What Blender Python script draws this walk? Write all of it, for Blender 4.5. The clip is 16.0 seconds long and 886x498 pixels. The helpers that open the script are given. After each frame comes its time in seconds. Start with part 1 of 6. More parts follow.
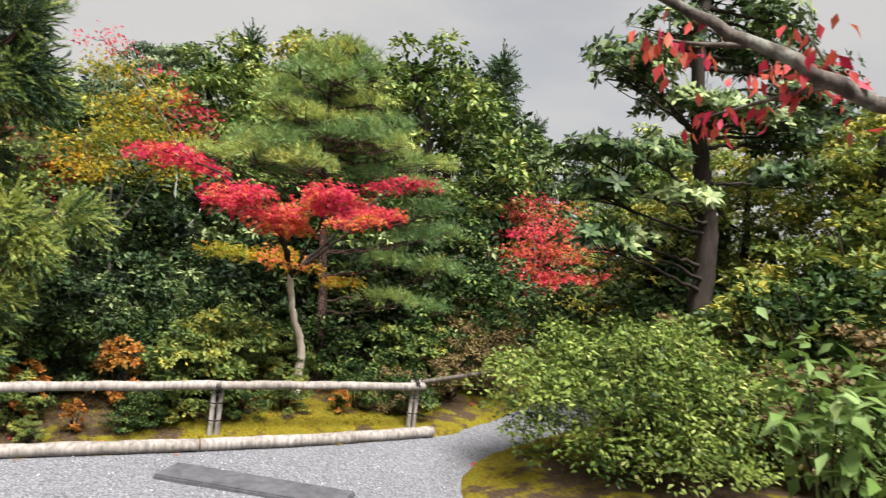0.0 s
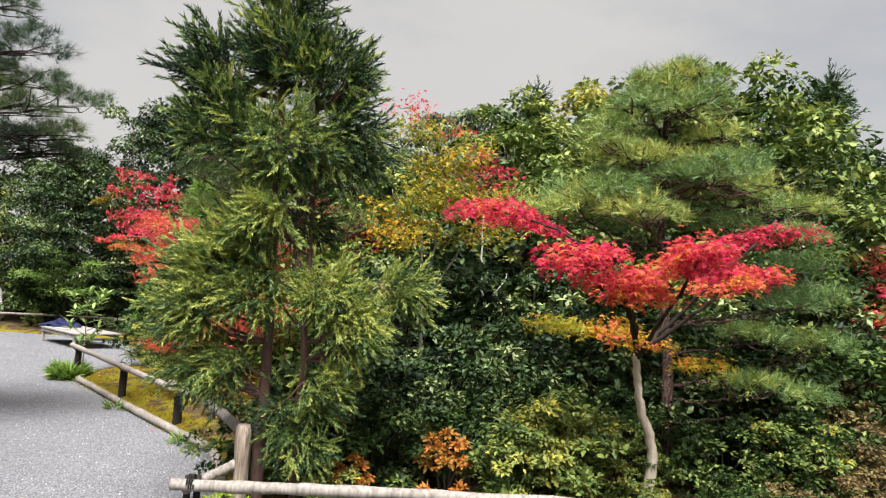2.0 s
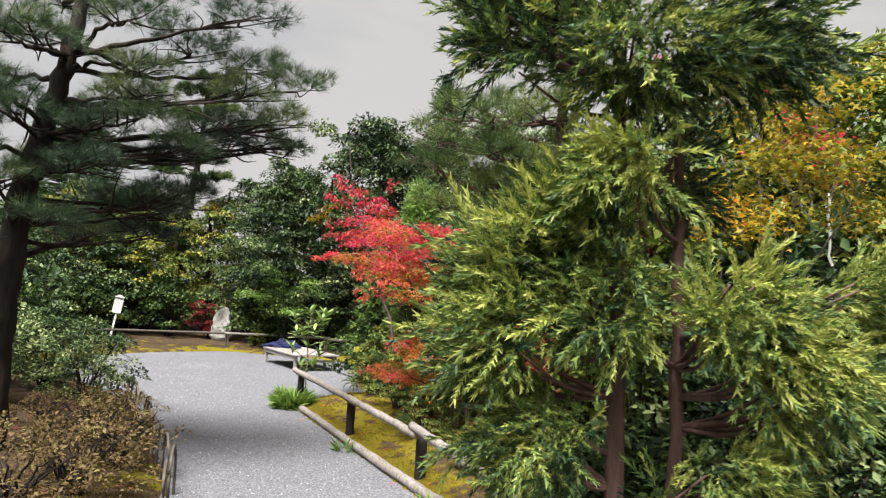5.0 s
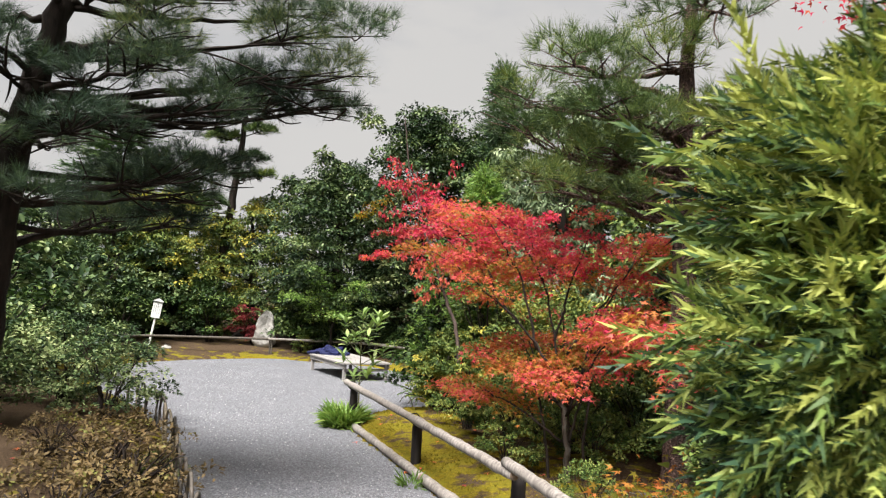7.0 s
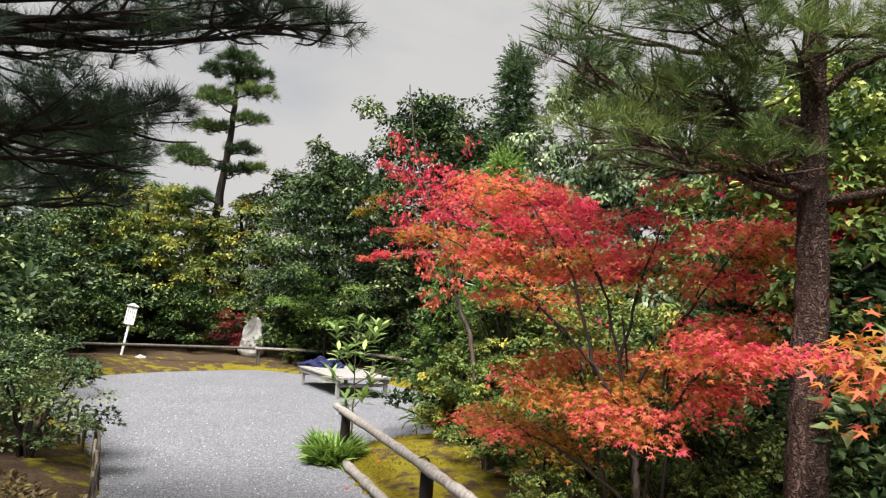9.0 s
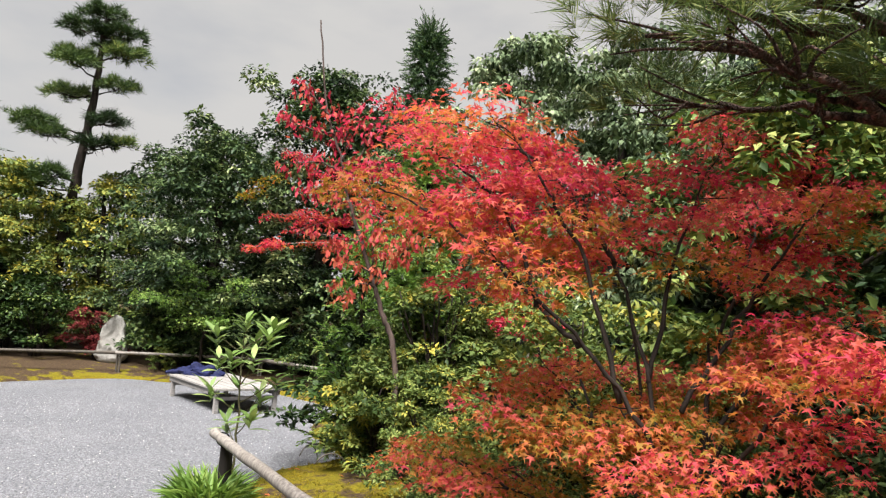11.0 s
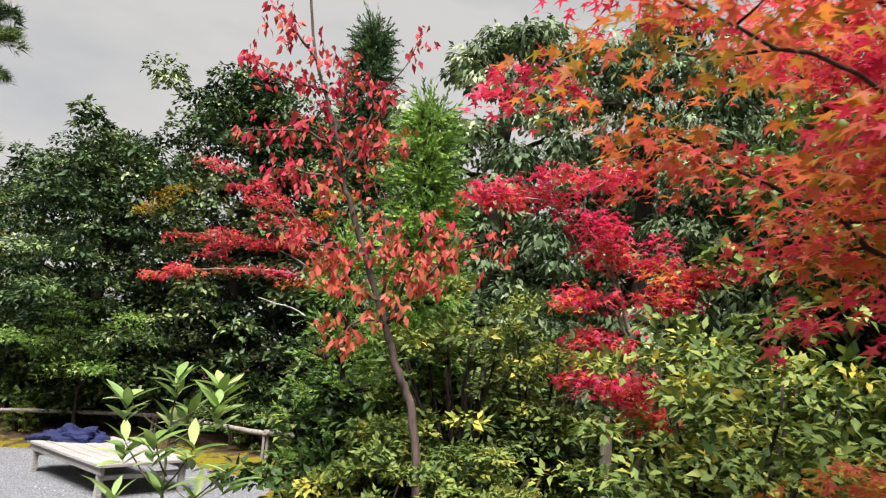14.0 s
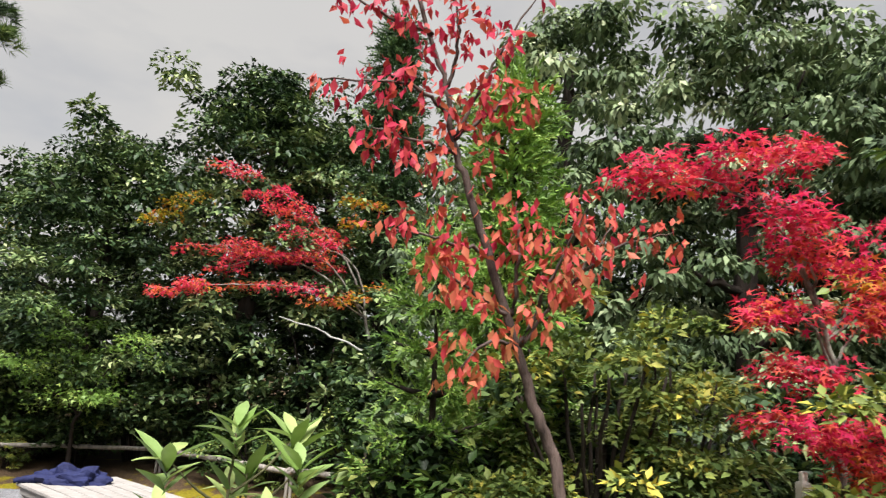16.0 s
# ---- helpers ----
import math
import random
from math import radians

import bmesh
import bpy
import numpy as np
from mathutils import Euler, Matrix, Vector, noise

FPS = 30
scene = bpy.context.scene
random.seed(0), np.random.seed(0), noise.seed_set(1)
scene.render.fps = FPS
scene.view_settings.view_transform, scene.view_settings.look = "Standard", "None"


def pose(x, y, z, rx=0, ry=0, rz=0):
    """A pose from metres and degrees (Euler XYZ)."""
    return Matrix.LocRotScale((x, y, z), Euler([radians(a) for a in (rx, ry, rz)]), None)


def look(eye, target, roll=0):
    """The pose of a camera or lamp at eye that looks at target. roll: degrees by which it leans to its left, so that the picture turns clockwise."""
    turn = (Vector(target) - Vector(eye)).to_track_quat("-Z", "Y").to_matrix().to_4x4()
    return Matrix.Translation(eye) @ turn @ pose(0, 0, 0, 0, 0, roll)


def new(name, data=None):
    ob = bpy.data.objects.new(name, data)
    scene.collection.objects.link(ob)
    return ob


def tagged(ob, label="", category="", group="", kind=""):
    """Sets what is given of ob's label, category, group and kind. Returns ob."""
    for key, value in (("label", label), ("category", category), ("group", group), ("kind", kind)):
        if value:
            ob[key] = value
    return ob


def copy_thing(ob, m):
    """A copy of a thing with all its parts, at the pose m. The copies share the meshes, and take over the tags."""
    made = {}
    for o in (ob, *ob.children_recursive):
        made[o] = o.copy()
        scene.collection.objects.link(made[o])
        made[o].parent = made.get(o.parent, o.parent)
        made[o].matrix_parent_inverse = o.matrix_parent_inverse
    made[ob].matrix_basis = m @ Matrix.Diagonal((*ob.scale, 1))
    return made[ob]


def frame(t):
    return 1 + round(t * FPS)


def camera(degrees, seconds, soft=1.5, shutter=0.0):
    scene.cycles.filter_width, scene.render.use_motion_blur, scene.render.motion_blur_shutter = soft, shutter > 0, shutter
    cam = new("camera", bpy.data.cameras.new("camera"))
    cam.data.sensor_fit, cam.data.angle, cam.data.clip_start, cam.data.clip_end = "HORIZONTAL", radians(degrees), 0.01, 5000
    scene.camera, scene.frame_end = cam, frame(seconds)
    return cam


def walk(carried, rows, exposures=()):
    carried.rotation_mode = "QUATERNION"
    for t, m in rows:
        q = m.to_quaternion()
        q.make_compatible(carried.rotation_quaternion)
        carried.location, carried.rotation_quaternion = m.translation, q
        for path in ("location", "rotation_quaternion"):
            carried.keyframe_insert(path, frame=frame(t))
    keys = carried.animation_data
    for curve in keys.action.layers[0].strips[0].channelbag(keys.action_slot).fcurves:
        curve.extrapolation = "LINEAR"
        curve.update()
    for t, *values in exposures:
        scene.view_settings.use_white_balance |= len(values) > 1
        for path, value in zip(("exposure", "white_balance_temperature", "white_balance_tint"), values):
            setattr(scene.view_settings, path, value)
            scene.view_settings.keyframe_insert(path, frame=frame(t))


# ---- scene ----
cam = camera(66.6, 16.0, soft=1.25, shutter=0.2)
PATH = [
    (0, (2.836, -5.167, 1.661), (4.012, -3.55, 1.687), 5.0),
    (0.5, (2.807, -4.836, 1.761), (3.765, -3.081, 1.805), 4.8),
    (1, (2.878, -4.467, 1.772), (3.654, -2.624, 1.829), 4.4),
    (1.5, (2.859, -4.108, 1.747), (3.42, -2.192, 1.857), 4.2),
    (2, (2.809, -3.742, 1.712), (3.271, -1.801, 1.85), 4.2),
    (2.5, (2.812, -3.344, 1.727), (3.225, -1.392, 1.87), 4.1),
    (3, (2.714, -3.024, 1.707), (3.059, -1.06, 1.851), 4.1),
    (3.5, (2.591, -2.705, 1.689), (2.869, -0.73, 1.835), 4.0),
    (4, (2.516, -2.316, 1.692), (2.669, -0.327, 1.839), 3.7),
    (4.5, (2.339, -1.99, 1.675), (2.336, 0.005, 1.825), 3.7),
    (5, (2.182, -1.673, 1.644), (2.094, 0.319, 1.795), 3.5),
    (5.2, (2.149, -1.449, 1.629), (2.032, 0.542, 1.78), 3.5),
    (7.3, (1.645, -0.061, 1.574), (1.429, 1.921, 1.733), 3.3),
    (7.5, (1.599, 0.129, 1.587), (1.379, 2.111, 1.748), 3.4),
    (8, (1.574, 0.514, 1.56), (1.35, 2.495, 1.723), 3.3),
    (8.5, (1.541, 0.882, 1.574), (1.319, 2.863, 1.741), 3.3),
    (9, (1.434, 1.262, 1.57), (1.223, 3.243, 1.744), 3.4),
    (9.5, (1.378, 1.628, 1.535), (1.249, 3.616, 1.716), 3.6),
    (10, (1.314, 2.01, 1.525), (1.272, 4.0, 1.715), 3.7),
    (10.2, (1.24, 2.159, 1.516), (1.233, 4.15, 1.707), 3.8),
    (12.3, (0.883, 3.645, 1.545), (1.201, 5.605, 1.779), 3.5),
    (12.5, (0.837, 3.789, 1.554), (1.189, 5.742, 1.799), 3.5),
    (13, (0.695, 4.113, 1.562), (1.092, 6.052, 1.85), 3.5),
    (13.5, (0.465, 4.422, 1.571), (0.877, 6.353, 1.89), 3.9),
    (14, (0.318, 4.761, 1.545), (0.741, 6.687, 1.876), 3.9),
    (14.5, (0.191, 5.049, 1.581), (0.639, 6.966, 1.932), 3.8),
    (15, (0.032, 5.337, 1.602), (0.522, 7.239, 1.978), 3.9),
    (15.5, (-0.007, 5.644, 1.586), (0.516, 7.535, 1.976), 3.9),
    (16, (-0.075, 5.893, 1.567), (0.359, 7.806, 1.961), 3.8),
]
walk(cam, [(t, look(e, a, r)) for t, e, a, r in PATH])

# ---- world and light ----
world = bpy.data.worlds.new("sky")
scene.world = world
world.use_nodes = True
wn = world.node_tree
wn.nodes.clear()


def wnode(kind, **values):
    n = wn.nodes.new(kind)
    for k, v in values.items():
        n.inputs[k].default_value = v
    return n


SUN_EL, SUN_AZ = radians(61), radians(196)
sky = wnode("ShaderNodeTexSky")
sky.sky_type = "NISHITA"
sky.sun_disc = False
sky.sun_elevation = SUN_EL
sky.sun_rotation = SUN_AZ
dim = wnode("ShaderNodeMixRGB", Fac=1.0, Color2=(0.085, 0.085, 0.085, 1))
dim.blend_type = "MULTIPLY"
coord = wnode("ShaderNodeTexCoord")
flat = wnode("ShaderNodeMapping", Scale=(1.0, 1.0, 2.6))
cloud = wnode("ShaderNodeTexNoise", Scale=2.2, Detail=5.0, Roughness=0.55)
ramp = wn.nodes.new("ShaderNodeValToRGB")
ramp.color_ramp.elements[0].position, ramp.color_ramp.elements[1].position = 0.30, 0.52
ramp.color_ramp.elements[0].color = (0.72, 0.72, 0.72, 1)
veil = wnode("ShaderNodeMixRGB", Color2=(0.66, 0.645, 0.63, 1))
shade = wnode("ShaderNodeTexNoise", Scale=1.4, Detail=4.0)
deck = wnode("ShaderNodeMixRGB", Color1=(0.58, 0.575, 0.58, 1), Color2=(0.68, 0.665, 0.64, 1))
out = wnode("ShaderNodeBackground", Strength=0.415)
end = wn.nodes.new("ShaderNodeOutputWorld")
L = wn.links.new
L(sky.outputs[0], dim.inputs["Color1"])
L(coord.outputs["Generated"], flat.inputs[0])
L(flat.outputs[0], cloud.inputs["Vector"])
L(flat.outputs[0], shade.inputs["Vector"])
L(shade.outputs[0], deck.inputs["Fac"])
L(cloud.outputs[0], ramp.inputs[0])
L(ramp.outputs[0], veil.inputs["Fac"])
L(dim.outputs[0], veil.inputs["Color1"])
L(deck.outputs[0], veil.inputs["Color2"])
L(veil.outputs[0], out.inputs["Color"])
L(out.outputs[0], end.inputs[0])

sun = new("sun", bpy.data.lights.new("sun", "SUN"))
sun.data.energy, sun.data.angle, sun.data.color = 5.0, radians(30), (1.0, 0.968, 0.93)
sun_way = Vector((math.sin(SUN_AZ) * math.cos(SUN_EL), math.cos(SUN_AZ) * math.cos(SUN_EL), math.sin(SUN_EL)))
sun.matrix_basis = look(sun_way * 50, (0, 0, 0))
scene.view_settings.exposure = 1.33


# ---- materials ----
class Nodes:
    """A material's node tree with short calls."""

    def __init__(self, name):
        self.mat = bpy.data.materials.new(name)
        self.mat.use_nodes = True
        self.t = self.mat.node_tree
        self.bsdf = self.t.nodes["Principled BSDF"]
        self.out = self.t.nodes["Material Output"]

    def n(self, kind, **values):
        node = self.t.nodes.new(kind)
        for k, v in values.items():
            node.inputs[k].default_value = v
        return node

    def link(self, a, b):
        self.t.links.new(a, b)

    def ramp(self, source, stops):
        r = self.t.nodes.new("ShaderNodeValToRGB")
        e = r.color_ramp.elements
        while len(e) < len(stops):
            e.new(0.5)
        for el, (p, c) in zip(e, stops):
            el.position, el.color = p, (*c, 1)
        self.link(source, r.inputs[0])
        return r.outputs[0]

    def mix(self, fac, a, b, kind="MIX"):
        m = self.t.nodes.new("ShaderNodeMixRGB")
        m.blend_type = kind
        for value, slot in ((fac, 0), (a, 1), (b, 2)):
            if isinstance(value, (int, float)):
                m.inputs[slot].default_value = value if slot == 0 else (value, value, value, 1)
            elif isinstance(value, tuple):
                m.inputs[slot].default_value = (*value, 1)
            else:
                self.link(value, m.inputs[slot])
        return m.outputs[0]

    def noise(self, scale, detail=4.0, rough=0.55, stretch=None):
        tc = self.n("ShaderNodeTexCoord")
        v = tc.outputs["Object"]
        if stretch:
            mp = self.n("ShaderNodeMapping", Scale=stretch)
            self.link(v, mp.inputs[0])
            v = mp.outputs[0]
        nz = self.n("ShaderNodeTexNoise", Scale=scale, Detail=detail, Roughness=rough)
        self.link(v, nz.inputs["Vector"])
        return nz.outputs[0]

    def bump(self, height, strength=0.5, distance=0.01):
        b = self.n("ShaderNodeBump", Strength=strength, Distance=distance)
        self.link(height, b.inputs["Height"])
        self.link(b.outputs[0], self.bsdf.inputs["Normal"])

    def done(self, colour, rough=0.6, spec=0.4):
        if isinstance(colour, tuple):
            self.bsdf.inputs["Base Color"].default_value = (*colour, 1)
        else:
            self.link(colour, self.bsdf.inputs["Base Color"])
        self.bsdf.inputs["Roughness"].default_value = rough
        self.bsdf.inputs["Specular IOR Level"].default_value = spec
        return self.mat


def leaf_material(name, stops, rough=0.45, glow=0.35, spec=0.15, patch=1.6, spread=0.55):
    """Foliage: each leaf takes its colour from the ramp by its own tint, its island and a slow noise."""
    m = Nodes(name)
    geo = m.n("ShaderNodeNewGeometry")
    att = m.n("ShaderNodeAttribute")
    att.attribute_name = "tint"
    slow = m.noise(patch, 3.0)
    a = m.n("ShaderNodeMath", **{})
    a.operation = "MULTIPLY_ADD"
    m.link(geo.outputs["Random Per Island"], a.inputs[0])
    a.inputs[1].default_value = spread
    a.inputs[2].default_value = -0.5 * spread - 0.5
    b = m.n("ShaderNodeMath")
    b.operation = "ADD"
    m.link(a.outputs[0], b.inputs[0])
    m.link(slow, b.inputs[1])
    c = m.n("ShaderNodeMath")
    c.operation = "ADD"
    m.link(b.outputs[0], c.inputs[0])
    m.link(att.outputs["Fac"], c.inputs[1])
    stops = [(p, tuple(0.96 * x + 0.04 * (0.35 * k[0] + 0.5 * k[1] + 0.15 * k[2]) for x in k)) for p, k in stops]
    colour = m.ramp(c.outputs[0], stops)
    m.done(colour, rough, spec)
    tr = m.n("ShaderNodeBsdfTranslucent")
    warm = m.mix(1.0, colour, (1.0, 1.0, 0.75), "MULTIPLY")
    m.link(warm, tr.inputs["Color"])
    mx = m.n("ShaderNodeMixShader", Fac=glow)
    m.link(m.bsdf.outputs[0], mx.inputs[1])
    m.link(tr.outputs[0], mx.inputs[2])
    m.link(mx.outputs[0], m.out.inputs["Surface"])
    return m.mat


def bark_material(name, dark, light, scale=9.0, moss=None, rough=0.85, depth=0.02, plates=0.0):
    m = Nodes(name)
    grain = m.noise(scale, 6.0, 0.7, (1, 1, 0.22))
    blotch = m.noise(scale * 0.35, 3.0)
    c = m.ramp(grain, [(0.3, dark), (0.7, light)])
    c = m.mix(0.5, c, m.ramp(blotch, [(0.35, (0.45, 0.45, 0.45)), (0.65, (1, 1, 1))]), "MULTIPLY")
    if moss:
        c = m.mix(m.ramp(m.noise(scale * 0.6, 4.0), [(0.52, (0, 0, 0)), (0.66, (0.8, 0.8, 0.8))]), c, moss)
    if plates:
        tc = m.n("ShaderNodeTexCoord")
        mp = m.n("ShaderNodeMapping", Scale=(1, 1, 0.16))
        vo = m.n("ShaderNodeTexVoronoi", Scale=plates)
        vo.feature = "DISTANCE_TO_EDGE"
        m.link(tc.outputs["Object"], mp.inputs[0])
        wob = m.mix(0.34, mp.outputs[0], m.noise(7.0, 3.0))
        m.link(wob, vo.inputs["Vector"])
        crack = m.ramp(vo.outputs["Distance"], [(0.0, (0.16, 0.15, 0.14)), (0.32, (1, 1, 1))])
        c = m.mix(0.85, c, crack, "MULTIPLY")
        grain = m.mix(0.35, crack, grain)
    m.bump(grain, 1.0, depth)
    return m.done(c, rough, 0.2)


def wood_material(name, dark, light, rough=0.7, stretch=(6, 6, 0.6)):
    m = Nodes(name)
    grain = m.noise(6.0, 6.0, 0.65, stretch)
    spots = m.noise(2.5, 4.0)
    c = m.ramp(grain, [(0.28, dark), (0.68, light)])
    c = m.mix(0.55, c, m.ramp(spots, [(0.3, (0.5, 0.47, 0.42)), (0.6, (1, 1, 1))]), "MULTIPLY")
    m.bump(grain, 0.4, 0.006)
    return m.done(c, rough, 0.3)


G = {}
G["dark"] = leaf_material("dark_evergreen_leaf", [(0.0, (0.006, 0.014, 0.007)), (0.42, (0.030, 0.060, 0.022)), (0.7, (0.11, 0.165, 0.055)), (1.0, (0.30, 0.35, 0.15))], 0.45, 0.12, 0.18)
G["mid"] = leaf_material("green_leaf", [(0.0, (0.006, 0.015, 0.005)), (0.45, (0.042, 0.082, 0.02)), (0.8, (0.16, 0.22, 0.05)), (1.0, (0.33, 0.36, 0.10))], 0.45, 0.18)
G["light"] = leaf_material("yellow_green_leaf", [(0.0, (0.03, 0.055, 0.014)), (0.4, (0.105, 0.155, 0.04)), (0.75, (0.21, 0.25, 0.055)), (1.0, (0.42, 0.35, 0.05))], 0.5, 0.22)
G["bush"] = leaf_material("hedge_leaf", [(0.0, (0.02, 0.042, 0.01)), (0.4, (0.105, 0.155, 0.025)), (0.75, (0.23, 0.29, 0.06)), (1.0, (0.40, 0.40, 0.15))], 0.45, 0.18)
G["yellow"] = leaf_material("yellow_autumn_leaf", [(0.0, (0.10, 0.12, 0.015)), (0.4, (0.30, 0.26, 0.02)), (0.75, (0.48, 0.32, 0.02)), (1.0, (0.55, 0.20, 0.02))], 0.45, 0.4)
G["brown"] = leaf_material("bronze_shrub_leaf", [(0.0, (0.03, 0.025, 0.01)), (0.4, (0.11, 0.075, 0.03)), (0.75, (0.18, 0.12, 0.05)), (1.0, (0.20, 0.22, 0.05))], 0.6, 0.2, 0.2)
G["orange"] = leaf_material("orange_shrub_leaf", [(0.0, (0.10, 0.10, 0.02)), (0.35, (0.36, 0.17, 0.03)), (0.7, (0.55, 0.2, 0.04)), (1.0, (0.6, 0.32, 0.08))], 0.5, 0.35)
G["crimson"] = leaf_material("crimson_maple_leaf", [(0.0, (0.27, 0.27, 0.02)), (0.2, (0.55, 0.31, 0.02)), (0.42, (0.64, 0.15, 0.06)), (0.72, (0.62, 0.045, 0.09)), (1.0, (0.50, 0.012, 0.085))], 0.5, 0.5, 0.18)
G["scarlet"] = leaf_material("scarlet_maple_leaf", [(0.0, (0.15, 0.15, 0.015)), (0.22, (0.34, 0.21, 0.025)), (0.42, (0.58, 0.19, 0.04)), (0.62, (0.64, 0.13, 0.085)), (0.9, (0.64, 0.07, 0.10)), (1.0, (0.55, 0.025, 0.09))], 0.5, 0.5, 0.25)
G["cherry"] = leaf_material("cherry_autumn_leaf", [(0.0, (0.25, 0.19, 0.04)), (0.35, (0.45, 0.15, 0.07)), (0.7, (0.52, 0.08, 0.06)), (1.0, (0.42, 0.02, 0.06))], 0.5, 0.32, 0.2)
G["pine"] = leaf_material("pine_needle", [(0.0, (0.012, 0.026, 0.010)), (0.45, (0.045, 0.085, 0.024)), (0.8, (0.115, 0.17, 0.04)), (1.0, (0.24, 0.27, 0.06))], 0.5, 0.2, 0.3)
G["pinelight"] = leaf_material("young_pine_needle", [(0.0, (0.03, 0.07, 0.024)), (0.45, (0.10, 0.185, 0.06)), (0.8, (0.20, 0.29, 0.075)), (1.0, (0.42, 0.42, 0.08))], 0.5, 0.25, 0.3)
G["pineblue"] = leaf_material("dark_pine_needle", [(0.0, (0.012, 0.025, 0.018)), (0.5, (0.034, 0.064, 0.038)), (0.85, (0.085, 0.135, 0.045)), (1.0, (0.2, 0.22, 0.06))], 0.5, 0.18, 0.3)
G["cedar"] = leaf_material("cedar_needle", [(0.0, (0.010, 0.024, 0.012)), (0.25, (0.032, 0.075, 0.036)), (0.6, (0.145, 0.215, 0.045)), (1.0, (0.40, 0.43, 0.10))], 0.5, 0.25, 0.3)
G["spruce"] = leaf_material("spruce_needle", [(0.0, (0.012, 0.03, 0.012)), (0.5, (0.04, 0.08, 0.03)), (1.0, (0.13, 0.2, 0.06))], 0.5, 0.2, 0.3)
G["brightcon"] = leaf_material("bright_conifer_needle", [(0.0, (0.05, 0.11, 0.02)), (0.5, (0.14, 0.26, 0.04)), (1.0, (0.30, 0.40, 0.08))], 0.5, 0.25, 0.3)
G["sapling"] = leaf_material("laurel_leaf", [(0.0, (0.06, 0.12, 0.02)), (0.4, (0.14, 0.23, 0.05)), (0.75, (0.24, 0.34, 0.12)), (1.0, (0.36, 0.43, 0.14))], 0.38, 0.28, 0.4)
G["grey"] = leaf_material("grey_green_leaf", [(0.0, (0.015, 0.028, 0.014)), (0.4, (0.08, 0.12, 0.055)), (0.75, (0.22, 0.28, 0.15)), (1.0, (0.38, 0.42, 0.25))], 0.55, 0.14, 0.12)
G["grass"] = leaf_material("grass_blade", [(0.0, (0.06, 0.12, 0.02)), (0.5, (0.16, 0.28, 0.05)), (1.0, (0.32, 0.4, 0.09))], 0.5, 0.35, 0.3)
G["mossblade"] = leaf_material("moss_tip", [(0.0, (0.035, 0.035, 0.006)), (0.45, (0.16, 0.13, 0.01)), (0.8, (0.33, 0.255, 0.016)), (1.0, (0.28, 0.15, 0.03))], 0.8, 0.25, 0.1)

BARK = bark_material("pine_bark", (0.022, 0.014, 0.012), (0.36, 0.225, 0.185), 11, depth=0.03, plates=44.0)
BARK_MAPLE = bark_material("maple_bark", (0.03, 0.024, 0.02), (0.17, 0.14, 0.12), 14, (0.22, 0.22, 0.19))
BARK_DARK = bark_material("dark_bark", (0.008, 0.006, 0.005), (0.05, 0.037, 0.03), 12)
BARK_PALE = bark_material("pale_maple_bark", (0.34, 0.28, 0.21), (0.74, 0.66, 0.56), 10)
BARK_GREY = bark_material("lichen_bark", (0.06, 0.05, 0.045), (0.30, 0.27, 0.24), 14, (0.36, 0.38, 0.32))
BARK_CEDAR = bark_material("cedar_bark", (0.05, 0.028, 0.022), (0.22, 0.13, 0.11), 14)
BARK_WHITE = bark_material("white_bark", (0.22, 0.22, 0.2), (0.6, 0.6, 0.57), 12)
RAIL = wood_material("weathered_rail_wood", (0.10, 0.088, 0.078), (0.36, 0.325, 0.295))
RAIL_DARK = wood_material("dark_rail_wood", (0.03, 0.026, 0.022), (0.14, 0.12, 0.10))
POST_DARK = wood_material("charred_post_wood", (0.005, 0.004, 0.004), (0.022, 0.017, 0.015), 0.8)
STUMP = wood_material("split_stump_wood", (0.06, 0.042, 0.034), (0.42, 0.34, 0.28), 0.85, (14, 14, 0.8))
BENCH = wood_material("silvered_bench_wood", (0.16, 0.15, 0.145), (0.42, 0.40, 0.385), 0.7, (12, 0.7, 12))
CUT = wood_material("cut_end_wood", (0.16, 0.11, 0.075), (0.34, 0.25, 0.18), 0.8, (1, 1, 1))
BAMBOO = wood_material("old_bamboo", (0.16, 0.12, 0.08), (0.42, 0.36, 0.27), 0.5)

m = Nodes("black_rope")
ROPE = m.done(m.ramp(m.noise(120, 3), [(0.3, (0.006, 0.006, 0.006)), (0.7, (0.03, 0.028, 0.026))]), 0.9, 0.1)

m = Nodes("white_sign_paint")
SIGN = m.done(m.ramp(m.noise(9, 5), [(0.3, (0.6, 0.6, 0.58)), (0.7, (0.82, 0.82, 0.8))]), 0.55)
m = Nodes("grey_sign_text")
INK = m.done(m.ramp(m.noise(60, 2), [(0.3, (0.10, 0.10, 0.10)), (0.7, (0.2, 0.2, 0.2))]), 0.6)
m = Nodes("red_marker_paint")
REDMARK = m.done(m.ramp(m.noise(40, 2), [(0.3, (0.35, 0.03, 0.03)), (0.7, (0.5, 0.05, 0.05))]), 0.5)
m = Nodes("navy_cloth")
weave = m.noise(260, 2)
m.bump(m.noise(14, 5), 0.6, 0.03)
CLOTH = m.done(m.mix(0.35, m.ramp(m.noise(7, 4), [(0.3, (0.006, 0.008, 0.032)), (0.7, (0.014, 0.02, 0.075))]), m.ramp(weave, [(0.4, (0.01, 0.01, 0.04)), (0.6, (0.025, 0.03, 0.1))])), 0.75, 0.2)

